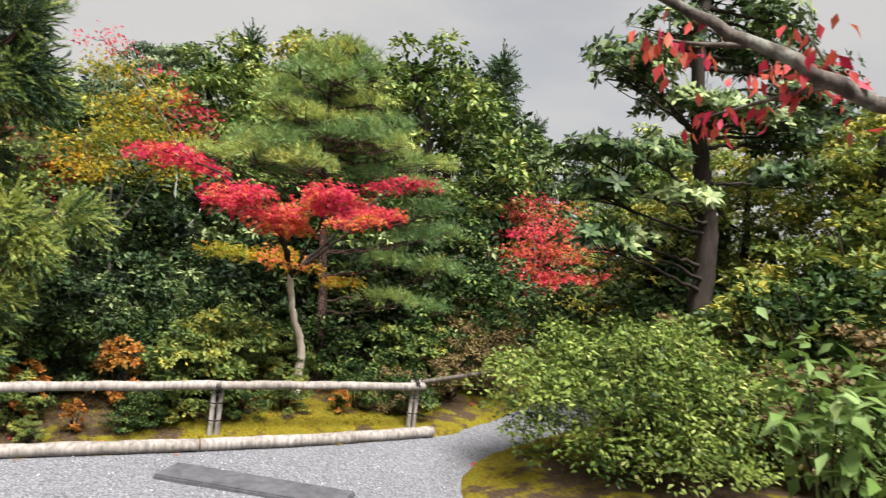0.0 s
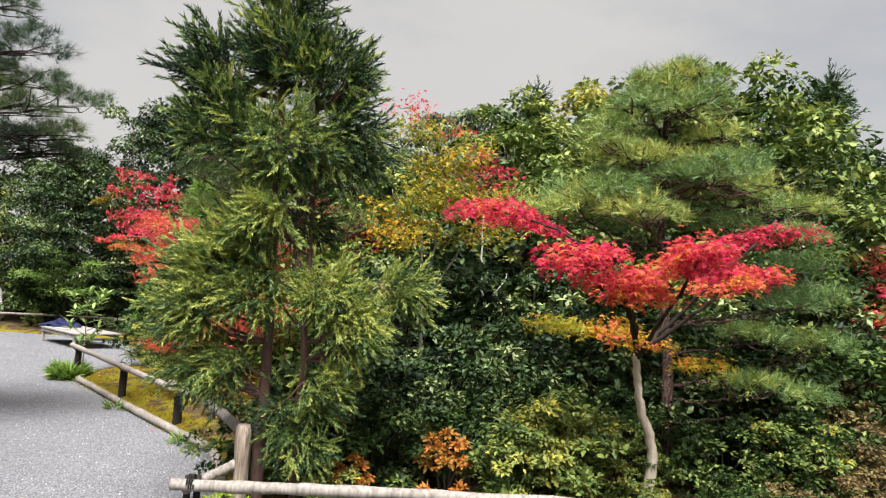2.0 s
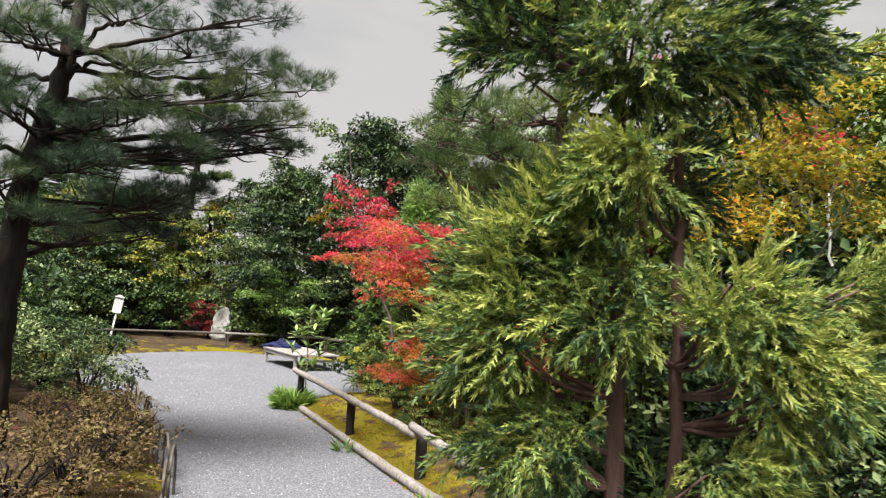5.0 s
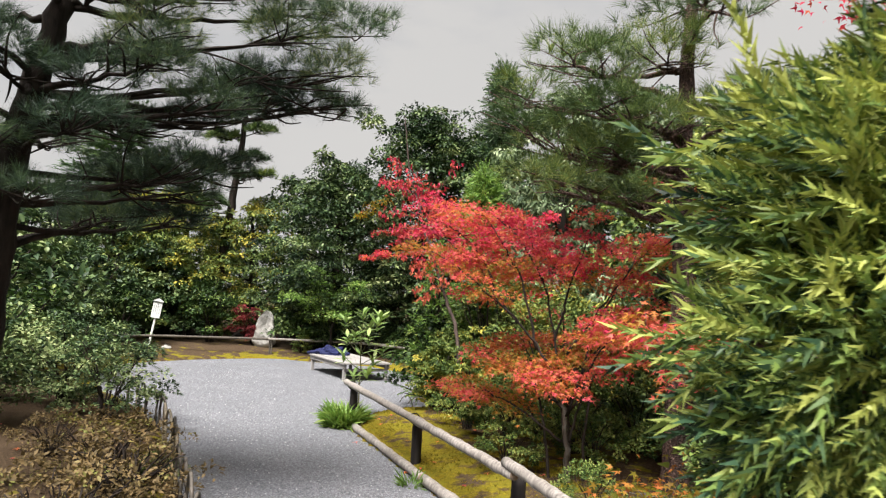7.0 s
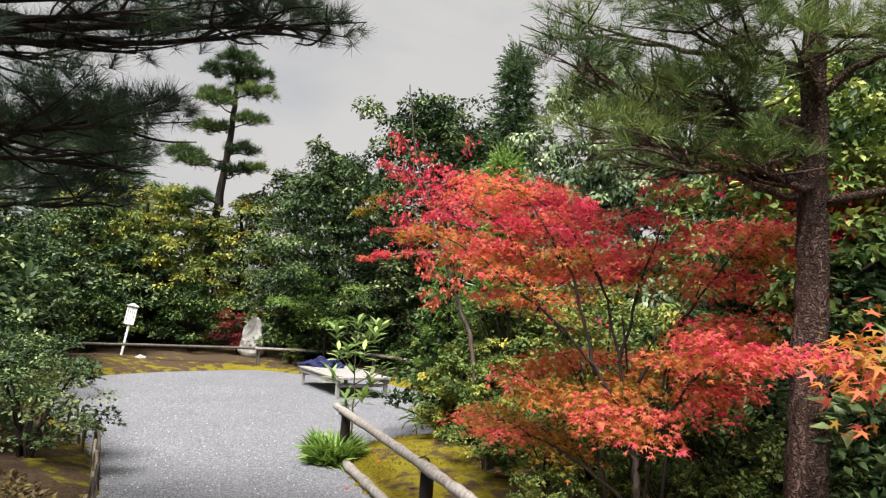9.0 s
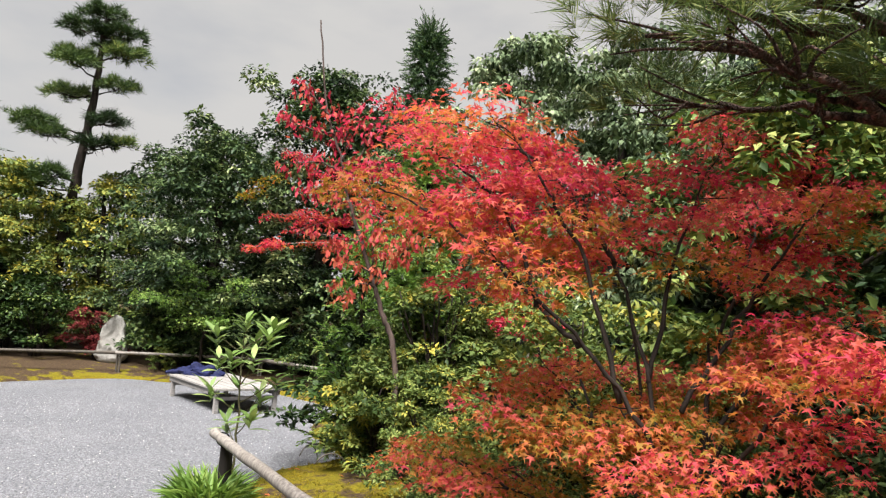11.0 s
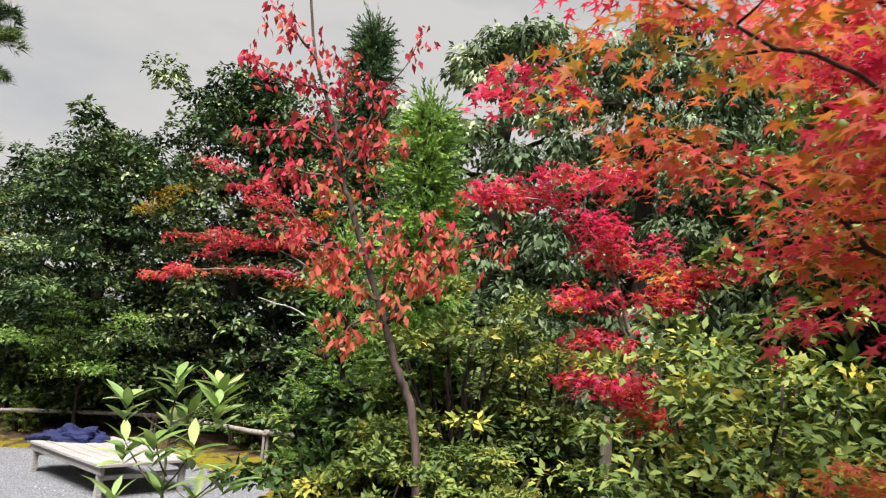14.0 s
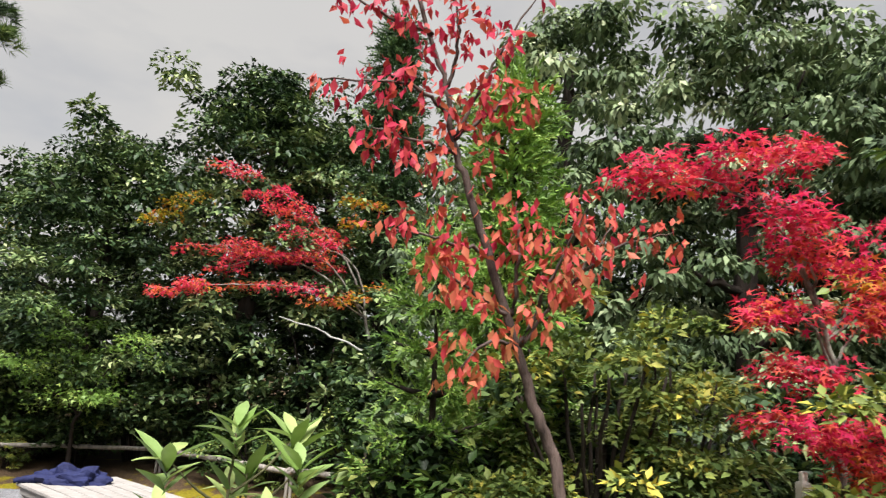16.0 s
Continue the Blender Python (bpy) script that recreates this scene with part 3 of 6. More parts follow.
def broad_tree(name, m, h, r, label, leaf, bark, clumps=90, per=150, size=0.11, seed=1, low=0.22, shape=LEAF2, group="", droop=0.35, tint=0.44):
    """An evergreen broadleaf tree: trunk with limbs, and a crown of leafy clumps with gaps."""
    rng = np.random.default_rng(seed)
    ob = thing(name, m, label, "tree", group)
    tubes, ends = tree_skeleton(rng, [(0, 0, -0.1), (rng.normal() * 0.1, rng.normal() * 0.1, h * 0.4), (rng.normal() * 0.2, rng.normal() * 0.2, h * 0.86)], r * 0.8, 9, 0.035 * h, 0.25)
    part("trunk", tubes_mesh("trunk", tubes[:1], bark), ob)
    for q in tubes[1:]:
        part("limb", tubes_mesh("limb", [q], bark), ob)
    d = ball(clumps, rng)
    zc = low + (1 - low) * (0.5 + 0.5 * d[:, 2])
    wide = np.sin(np.clip((zc - low) / (1 - low), 0, 1) ** 0.8 * np.pi) ** 0.55 + 0.12
    k = rng.uniform(0.08, 1.0, clumps) ** 0.6 * 0.98 * wide
    a = np.arctan2(d[:, 1], d[:, 0])
    lob = 1 + 0.16 * np.sin(3 * a + seed) + 0.1 * np.sin(5 * a + 2 * seed)
    C = np.stack([np.cos(a) * k * r * lob, np.sin(a) * k * r * lob, zc * h * rng.uniform(0.9, 1.0, clumps) - 0.02 * h], -1)
    R = r * rng.uniform(0.09, 0.19, clumps) * (200 / clumps) ** 0.25
    P, D, N, S = clump_leaves(rng, C, R, per, size, droop)
    part("crown", leaves("crown", P, D, N, S, shape, leaf, tint + 0.17 * rng.normal(size=clumps).repeat(per)), ob)
    return ob


def shrub(name, m, h, r, label, leaf, stems=7, clumps=36, per=60, size=0.06, seed=1, shape=LEAF2, bark=None, category="shrub", droop=0.1, tint=0.5, spread=0.14, group=""):
    """A shrub: stems from one root and leafy clumps."""
    rng = np.random.default_rng(seed)
    ob = thing(name, m, label, category, group)
    tubes = []
    for k in range(stems):
        a = k * 2.4 + rng.uniform(-0.3, 0.3)
        e = np.array([math.cos(a) * r * rng.uniform(0.35, 0.75), math.sin(a) * r * rng.uniform(0.35, 0.75), h * rng.uniform(0.6, 0.9)])
        line = bend([(0.03 * math.cos(a), 0.03 * math.sin(a), -0.08), e * [0.35, 0.35, 0.5], e], 5, 0.008, int(rng.integers(1e6)))
        tubes.append(tube(line, np.linspace(0.016, 0.004, len(line)) * (0.6 + h * 0.5), 5, 0.05, k))
    for q in tubes:
        part("stem", tubes_mesh("stem", [q], bark or BARK_DARK), ob)
    d = ball(clumps, rng)
    z = 0.5 + 0.5 * d[:, 2]
    k = rng.uniform(0.35, 1.15, clumps) * (np.sqrt(np.clip(1 - (z - 0.42) ** 2 / 0.36, 0.08, 1)))
    a = np.arctan2(d[:, 1], d[:, 0])
    C = np.stack([np.cos(a) * k * r, np.sin(a) * k * r, (0.12 + 0.8 * z * rng.uniform(0.85, 1.15, clumps)) * h], -1)
    R = min(r, h) * rng.uniform(0.12, 0.25, clumps)
    P, D, N, S = clump_leaves(rng, C, R, per, size, droop)
    P[:, 2] = np.maximum(P[:, 2], 0.02)
    part("foliage", leaves("foliage", P, D, N, S, shape, leaf, tint + spread * rng.normal(size=clumps).repeat(per)), ob)
    return ob


def limb_line(pts, seed):
    return bend(pts, 8, 0.006, seed)


def maple(name, base, trunk, limbs, label, leaf, bark, r0=0.05, per=120, size=0.055, shape=STAR3, pads=7, pad_r=0.34, seed=1, tint=0.6, spread=0.12, extra=(), low_green=0.0, category="maple tree", flat=0.22, thick=0.06, start=0.3, limb_bark=None):
    """A maple: trunk, bent limbs with twigs, and flat layered sprays of leaves along them."""
    rng = np.random.default_rng(seed)
    ob = thing(name, pose(*base), label, category)
    o = np.array(base)
    line = limb_line(np.array(trunk) - o, seed)
    stem = tube(line, np.linspace(r0, r0 * 0.55, len(line)) * (1 + 0.5 * np.exp(-np.arange(len(line)) / 2.0)), 9, 0.05, seed)
    part("trunk", tubes_mesh("trunk", [stem], bark), ob)
    centres, outw, tints = [], [], []
    zs = [p[2] for l in limbs for p in l]
    zlo, zhi = min(zs) - base[2], max(zs) - base[2]
    for k, pts in enumerate(limbs):
        ll = limb_line(np.array(pts) - o, seed + k + 1)
        tubes = [tube(ll, np.linspace(r0 * 0.42, r0 * 0.08, len(ll)), 7, 0.05, seed + k)]
        for j in range(pads):
            t = start + (1 - start) * (j + rng.uniform(0, 1)) / pads
            p = ll[min(int(t * (len(ll) - 1)), len(ll) - 1)]
            a = rng.uniform(0, 6.28)
            off = np.array([math.cos(a), math.sin(a), rng.uniform(0.02, 0.5)]) * pad_r * rng.uniform(0.2, 1.3)
            q = p + off
            tubes.append(tube(bend([p, p + off * [0.5, 0.5, 0.25], q], 3), np.linspace(r0 * 0.13, r0 * 0.03, 7), 4))
            centres.append(q)
            outw.append(unit(off * [1, 1, 0]))
            tints.append(tint + rng.normal() * spread - low_green * (1 - (q[2] - zlo) / max(zhi - zlo, 0.1)))
        limb = part("limb", tubes_mesh("limb", tubes[:1], limb_bark or bark), ob)
        tagged(part("branchwork", tubes_mesh("branchwork", tubes[1:], limb_bark or bark), limb), kind="stuff")
    for (x, y, z), tt in extra:
        centres.append(np.array((x, y, z)) - o)
        outw.append(unit(rng.normal(size=3) * [1, 1, 0]))
        tints.append(tt)
    C, O = np.array(centres).repeat(per, 0), np.array(outw).repeat(per, 0)
    n = len(C)
    rr = (pad_r * rng.uniform(0.7, 1.3, len(centres))).repeat(per)[:, None]
    a = rng.uniform(0, 6.28, n)
    rad = np.sqrt(rng.uniform(0, 1, n))
    e = np.stack([np.cos(a) * rad, np.sin(a) * rad, np.zeros(n)], -1)
    P = C + e * rr * [1, 1, 0]
    P[:, 2] += rng.normal(size=n) * thick - 0.30 * rr[:, 0] * rad ** 2 + flat * rr[:, 0] * np.sin(3 * a + C[:, 0] * 9) * 0.3
    D = unit(e * 0.8 + O * 0.5 + rng.normal(size=(n, 3)) * 0.4 - [0, 0, 0.35])
    N = unit(np.array([0, 0, 1.0]) + rng.normal(size=(n, 3)) * 0.42)
    part("crown", leaves("crown", P, D, N, size * rng.uniform(0.7, 1.3, n), shape, leaf, np.array(tints).repeat(per)), ob)
    return ob


def pine(name, base, trunk, pads, label, leaf, bark, r0=0.13, per=70, needle=0.13, shape=TUFT, seed=1, flat=0.4, tint=0.5, spread=0.12, category="pine tree"):
    """A pine: trunk, one limb to every pad, and pads of needle tufts. Pads: centre and radius."""
    rng = np.random.default_rng(seed)
    ob = thing(name, pose(*base), label, category)
    o = np.array(base)
    line = bend(np.array(trunk) - o, 10, 0.006, seed)
    stem = tube(line, np.linspace(r0, r0 * 0.3, len(line)) * (1 + 0.35 * np.exp(-np.arange(len(line)) / 2.0)), 12, 0.05, seed)
    part("trunk", tubes_mesh("trunk", [stem], bark), ob)
    C, R = [], []
    for k, (c, r) in enumerate(pads):
        c = np.array(c) - o
        flatd = np.linalg.norm((line - c)[:, :2], axis=1)
        cost = np.abs(line[:, 2] - (c[2] - 0.25 * min(flatd)))
        p = line[int(np.argmin(cost))]
        mid = 0.5 * (p + c) + rng.normal(size=3) * 0.06 + [0, 0, -0.05]
        l2 = bend([p, mid, c - [0, 0, r * 0.18]], 6, 0.01, seed + k)
        tubes = [tube(l2, np.linspace(min(r0 * 0.28, 0.028), 0.006, len(l2)), 6, 0.06, k)]
        for j in range(9):
            e = c + unit(rng.normal(size=3) * [1, 1, 0.25]) * r * rng.uniform(0.6, 1.15)
            s = l2[-rng.integers(1, 6)]
            tubes.append(tube(bend([s, 0.5 * (s + e) + rng.normal(size=3) * 0.03, e], 3), np.linspace(0.009, 0.003, 7), 4))
        limb = part("limb", tubes_mesh("limb", tubes[:1], bark), ob)
        tagged(part("branchwork", tubes_mesh("branchwork", tubes[1:], bark), limb), kind="stuff")
        C.append(c)
        R.append(r)
    R = np.array(R)
    cnt = np.maximum((per * (R / R.mean()) ** 2).astype(int), 12)
    Cc, Rr = np.repeat(np.array(C), cnt, 0), np.repeat(R, cnt)[:, None]
    n = len(Cc)
    d = ball(n, rng)
    d[:, 2] = np.abs(d[:, 2]) * 0.9 - 0.15
    P = Cc + d * Rr * np.array([1, 1, flat]) * rng.uniform(0.2, 1.15, (n, 1)) ** 0.6
    P[:, 2] += Rr[:, 0] * 0.12 * np.sin(P[:, 0] * 11 + P[:, 1] * 7)
    D = unit(d * [0.9, 0.9, 0.3] + [0, 0, 0.65] + rng.normal(size=(n, 3)) * 0.35)
    N = ball(n, rng)
    part("crown", leaves("crown", P, D, N, needle * rng.uniform(0.75, 1.2, n), shape, leaf, tint + spread * rng.normal(size=len(C)).repeat(cnt)), ob)
    return ob


def conifer(name, m, h, r, label, leaf, tiers=16, seed=1, size=0.3, shape=SPRAY_FAR, low=0.08, arms=7, per=12, category="conifer"):
    """A narrow conifer: whorls of arms set with sprays, shorter to the top."""
    rng = np.random.default_rng(seed)
    ob = thing(name, m, label, category)
    tubes = [tube(bend([(0, 0, -0.1), (0.02, 0, h * 0.5), (0, 0, h * 0.98)], 6), np.linspace(0.016 * h, 0.004, 13), 7, 0.04, seed)]
    P, D = [], []
    for k in range(tiers):
        t = low + (1 - low) * k / tiers
        for j in range(arms):
            a = k * 1.3 + j * 6.283 / arms + rng.uniform(-0.3, 0.3)
            ln = r * (1.02 - t) ** 0.85 * rng.uniform(0.7, 1.15) + 0.05
            s = np.array([0, 0, t * h])
            e = s + np.array([math.cos(a) * ln, math.sin(a) * ln, ln * rng.uniform(-0.05, 0.35)])
            tubes.append(tube(np.array([s, 0.5 * (s + e) - [0, 0, 0.03 * ln], e]), [0.02, 0.012, 0.004], 4))
            for q in range(per):
                u = rng.uniform(0.25, 1.0)
                P.append(s + (e - s) * u + rng.normal(size=3) * 0.03 * r)
                D.append(unit(e - s) + rng.normal(size=3) * 0.55)
    part("trunk", tubes_mesh("trunk", tubes[:1], BARK_DARK), ob)
    tagged(part("branchwork", tubes_mesh("branchwork", tubes[1:], BARK_DARK), ob), kind="stuff")
    P, D = np.array(P), np.array(D)
    top = np.stack([rng.normal(size=30) * 0.03, rng.normal(size=30) * 0.03, h * rng.uniform(0.9, 1.0, 30)], -1)
    P, D = np.concatenate([P, top]), np.concatenate([D, rng.normal(size=(30, 3)) * 0.4 + [0, 0, 1]])
    part("crown", leaves("crown", P, D, ball(len(P), rng) + [0, 0, 0.6], size * rng.uniform(0.7, 1.2, len(P)), shape, leaf, 0.45 + 0.12 * rng.normal(size=len(P))), ob)
    return ob


def cedar(name, base, trunks, clumps, label, seed=1):
    """A young twin-stemmed cedar: clumps of sprays on short arms; clumps give centre, radii, spray count, spray length, tint, rise."""
    rng = np.random.default_rng(seed)
    ob = thing(name, pose(*base), label, "cedar tree")
    o = np.array(base)
    tubes, lines = [], []
    for k, (pts, r0) in enumerate(trunks):
        line = bend(np.array(pts) - o, 10, 0.004, seed + k)
        lines.append(line)
        tubes.append(tube(line, np.linspace(r0, r0 * 0.3, len(line)), 9, 0.05, k))
    allp = np.concatenate(lines)
    P, D, S, T = [], [], [], []
    for c, rad, count, size, tint, rise in clumps:
        c, rad = np.array(c) - o, np.array(rad) * 0.88
        d = ball(count, rng)
        tips = c + d * rad * rng.uniform(0.35, 1.0, (count, 1)) ** 0.6
        near = allp[np.argmin(np.abs(allp[:, 2] - (c[2] - 0.1)))]
        for arm in range(8):
            e = c + unit(rng.normal(size=3)) * rad * 0.85
            s = allp[np.argmin(np.linalg.norm(allp - (0.5 * (e + near) - [0, 0, 0.15]), axis=1))]
            tubes.append(tube(bend([s, 0.5 * (s + e) - [0, 0, 0.05], e], 4), np.linspace(0.013, 0.004, 9), 5))
        way = unit(tips - near + [0, 0, 1e-3])
        g = unit(way * [1, 1, 0.3] + d * 0.55 + np.array([0, 0, rise]) + rng.normal(size=(count, 3)) * 0.28)
        P.append(tips)
        D.append(g)
        S.append(size * rng.uniform(0.6, 1.1, count))
        # Sprays lighter outwards and upwards; the clump's inner shade is put into the tint.
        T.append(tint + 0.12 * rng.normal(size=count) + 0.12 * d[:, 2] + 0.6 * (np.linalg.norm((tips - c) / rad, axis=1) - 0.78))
    for k, q in enumerate(tubes):
        nm = "trunk" if k < len(trunks) else "limb"
        part(nm, tubes_mesh(nm, [q], BARK_CEDAR), ob)
    P, D, S, T = (np.concatenate(q) for q in (P, D, S, T))
    n = 7
    spread = ball(len(P) * n, rng)
    P2 = np.repeat(P, n, 0) + np.repeat(D, n, 0) * np.repeat(S, n)[:, None] * rng.uniform(-0.15, 0.4, (len(P) * n, 1)) + spread * 0.02
    D2 = unit(np.repeat(D, n, 0) + spread * 0.75 + [0, 0, -0.1])
    S2 = np.repeat(S, n) * rng.uniform(0.55, 0.95, len(P) * n)
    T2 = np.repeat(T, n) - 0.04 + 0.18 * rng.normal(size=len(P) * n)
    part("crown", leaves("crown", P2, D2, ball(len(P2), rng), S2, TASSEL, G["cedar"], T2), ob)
    return ob


def place(x, y, s=1.0, rz=0.0, sink=0.03, sz=None):
    return pose(x, y, gz(x, y) - sink, 0, 0, rz) @ Matrix.Diagonal((s, s, sz or s, 1))


# ---- fences, logs, hoops ----
def rail_part(name, pts, r, parent, material, seed=1, label="", knots=0):
    line = bend(pts, 14, 0.0015, seed)
    rad = np.full(len(line), r) * (1 + 0.05 * np.sin(np.arange(len(line)) * 0.9 + seed))
    rng = np.random.default_rng(seed)
    for k in range(knots):
        rad[rng.integers(1, len(line) - 1)] *= 1.13
    ob = part(name, tubes_mesh(name, [tube(line, rad, 12, 0.025, seed)], material), parent, label)
    for at, to in ((line[0], line[1]), (line[-1], line[-2])):
        d = unit(at - to)
        disc = tubes_mesh("cut_end", [tube(np.array([at + d * 0.001, at + d * 0.004]), [r * 0.9, r * 0.86], 12)], CUT)
        part("cut_end", disc, ob, "sawn end grain")
    return ob


def post_part(x, y, z0, z1, r, parent, material, seed=1, lean=(0, 0), label=""):
    line = np.array([(x + lean[0] * t, y + lean[1] * t, z0 + (z1 - z0) * t) for t in np.linspace(0, 1, 7)])
    return part("post", tubes_mesh("post", [tube(line, np.array([r * 1.05, r, r, r * 0.98, r, r * 0.98, r * 0.93]), 11, 0.02, seed)], material), parent, label)


def lashing_part(p, d, r, parent, turns=3):
    """Rope wound round a rail at p; d: the rail's way."""
    d = unit(np.array(d, float))
    u = unit(np.cross(d, [0, 0, 1.0]))
    w = np.cross(u, d)
    n = 14 * turns
    a = np.linspace(0, 2 * np.pi * turns, n)
    line = np.array(p) + d * (np.linspace(-0.5, 0.5, n) * 0.014 * turns)[:, None] + (r + 0.005) * (np.cos(a)[:, None] * u + np.sin(a)[:, None] * w)
    return part("lashing", tubes_mesh("lashing", [tube(line, np.full(n, 0.0055), 5)], ROPE), parent, "black rope lashing")


fence = thing("rail_fence", pose(0, 0, 0), "low fence of a peeled pale rail on slim split posts", "fence")
rail_part("rail", [(2.28, 0.69, 0.455), (3.4, 0.47, 0.475), (4.66, 0.23, 0.485), (5.6, 0.1, 0.47), (6.5, -0.03, 0.45)], 0.036, fence, RAIL, 3, knots=4)
for x, y, lean in ((2.40, 0.675, 0.0), (4.66, 0.235, 0.015), (6.42, -0.01, 0.02)):
    for off in (-0.028, 0.03):
        post_part(x + off, y + 0.045, gz(x, y) - 0.1, 0.50, 0.021, fence, RAIL if x > 3 else POST_DARK, int(x * 7), (lean, 0))
    lashing_part((x, y, 0.47), (1, -0.16, 0), 0.042, fence)
    for z in (0.2, 0.34):
        lashing_part((x, y + 0.045, z), (0, 0.001, 1), 0.05, fence, 1)
back = thing("rail_fence", pose(0, 0, 0), "thin dark weathered rail running back from the fence end", "fence")
rail_part("rail", [(6.40, 0.02, 0.47), (7.33, 0.33, 0.47), (8.25, 0.6, 0.47), (9.4, 1.0, 0.48)], 0.022, back, RAIL_DARK, 4)
for x, y in ((8.25, 0.64), (9.35, 1.02)):
    post_part(x, y + 0.02, gz(x, y) - 0.1, 0.5, 0.02, back, RAIL_DARK, 2)

side = thing("rail_fence", pose(0, 0, 0), "pale peeled rail lashed to short charred posts beside the path", "fence")
rail_part("rail", [(-0.30, 8.2, 0.50), (-0.2, 8.0, 0.49), (0.86, 6.07, 0.47), (1.30, 5.2, 0.475), (1.80, 4.2, 0.475)], 0.037, side, RAIL, 6, knots=5)
rail_part("rail", [(1.74, 4.34, 0.53), (2.15, 3.2, 0.56), (2.45, 2.1, 0.63), (2.66, 0.98, 0.73)], 0.037, side, RAIL, 7, knots=3)
for x, y, z in ((-0.2, 8.04, 0.47), (0.87, 6.1, 0.455), (1.80, 4.4, 0.45)):
    post_part(x + 0.03, y + 0.02, gz(x, y) - 0.12, z, 0.05, side, POST_DARK, int(abs(x) * 9), label="charred post")
    lashing_part((x, y, z + 0.015), (0.48, -0.87, 0), 0.042, side, 2)
stump = thing("stump_post", pose(2.67, 0.90, 0), "thick split weathered corner post at the fence end", "post")
line = np.array([(0, 0, -0.1), (0.0, 0, 0.1), (0.005, 0, 0.4), (0.0, 0.01, 0.7), (0.0, 0.01, 0.78)])
part("trunk", tubes_mesh("trunk", [tube(line, [0.062, 0.056, 0.05, 0.05, 0.042], 16, 0.10, 5)], STUMP), stump)
brace = thing("brace_pole", pose(0, 0, 0), "pale slanting brace pole leaning on the corner post", "pole")
rail_part("pole", [(2.36, 0.70, 0.42), (2.5, 0.82, 0.47), (2.64, 0.93, 0.52)], 0.032, brace, RAIL, 9)


def edging_log(pts, r, seed, label):
    ob = thing("edging_log", pose(0, 0, 0), label, "log", "logs edging the gravel")
    rail_part("log", pts, r, ob, RAIL, seed, knots=3)
    return ob


edging_log([(2.5, 0.52, 0.05), (3.4, 0.36, 0.05), (4.5, 0.12, 0.05)], 0.05, 11, "pale round edging log lying along the gravel")
edging_log([(4.52, 0.115, 0.05), (5.5, -0.03, 0.05), (6.56, -0.13, 0.05)], 0.05, 12, "pale round edging log lying along the gravel")
edging_log([(2.50, 1.0, 0.05), (2.48, 2.2, 0.05), (2.30, 3.35, 0.045)], 0.045, 13, "pale round edging log beside the path")
edging_log([(2.28, 3.4, 0.045), (1.80, 4.22, 0.045), (1.05, 5.6, 0.045)], 0.045, 14, "pale round edging log beside the path")
edging_log([(1.02, 5.65, 0.045), (0.5, 6.65, 0.045), (-0.06, 7.7, 0.045)], 0.042, 15, "pale round edging log ending at a grass tuft")

far = thing("rail_fence", pose(0, 0, 0), "long slim weathered rail closing off the clearing", "fence")
rail_part("rail", [(-9.6, 12.6, 0.46), (-7.6, 13.6, 0.45), (-6.0, 14.6, 0.45), (-4.03, 15.72, 0.45)], 0.028, far, RAIL_DARK, 21)
rail_part("rail", [(-4.1, 15.68, 0.45), (-2.9, 16.0, 0.45), (-1.5, 16.05, 0.45)], 0.028, far, RAIL, 22)
rail_part("rail", [(-1.55, 16.0, 0.46), (-0.6, 15.1, 0.46), (0.2, 14.25, 0.46)], 0.034, far, RAIL, 23)
rail_part("rail", [(0.16, 14.28, 0.48), (0.9, 13.8, 0.47), (1.9, 13.2, 0.46)], 0.034, far, RAIL, 24)
for x, y in ((-7.6, 13.6), (-4.05, 15.7), (-1.52, 16.02), (0.18, 14.26)):
    for off in (-0.025, 0.025):
        post_part(x + off, y + 0.04, gz(x, y) - 0.1, 0.49, 0.02, far, RAIL_DARK if x < -2 else RAIL, 3)


def hoop(x, y, rz, w, h, label="dark bent bamboo hoop edging the bed", material=RAIL_DARK):
    ob = thing("edging_hoop", pose(x, y, 0, 0, 0, rz), label, "hoop", "hoops edging the bed")
    a = np.linspace(0, math.pi, 15)
    line = np.stack([np.cos(a) * w / 2, np.zeros(15), np.sin(a) ** 0.7 * h], -1)
    line = np.concatenate([[line[0] - [0, 0, 0.08]], line, [line[-1] - [0, 0, 0.08]]])
    part("cane", tubes_mesh("cane", [tube(line, np.full(len(line), 0.012), 7, 0.05, 2)], material), ob)
    return ob


first = hoop(-0.22, 3.85, 120, 0.44, 0.42)
pale = hoop(-2.98, 7.9, 135, 0.44, 0.42, "pale weathered bamboo hoop edging the bed", BAMBOO)
HOOPS = [(-0.42, 4.18, 120), (-0.62, 4.52, 121), (-0.83, 4.87, 121), (-1.03, 5.2, 122), (-1.22, 5.53, 122), (-1.42, 5.86, 123), (-1.62, 6.19, 124), (-1.82, 6.51, 125), (-2.06, 6.83, 127), (-2.31, 7.14, 130), (-2.58, 7.45, 132), (-2.86, 7.75, 134), (0.02, 3.45, 112), (0.14, 3.0, 108)]
for k, (x, y, rz) in enumerate(HOOPS):
    copy_thing(pale if k in (2, 5, 6) else first, pose(x, y, 0.0, 3 * math.sin(k * 5), 0, rz + 4 * math.sin(k * 3)))


for x, y, rz in ((0.58, 8.5, 20), (0.3, 9.3, 60)):
    thin = thing("edging_hoop", pose(x, y, gz(x, y), 0, 0, rz), "thin dark bent cane standing in the moss", "hoop")
    a = np.linspace(0, math.pi * 0.8, 12)
    part("cane", tubes_mesh("cane", [tube(np.stack([np.cos(a) * 0.16, np.zeros(12), np.sin(a) * 0.2 - 0.02], -1), np.full(12, 0.006), 6)], RAIL_DARK), thin)


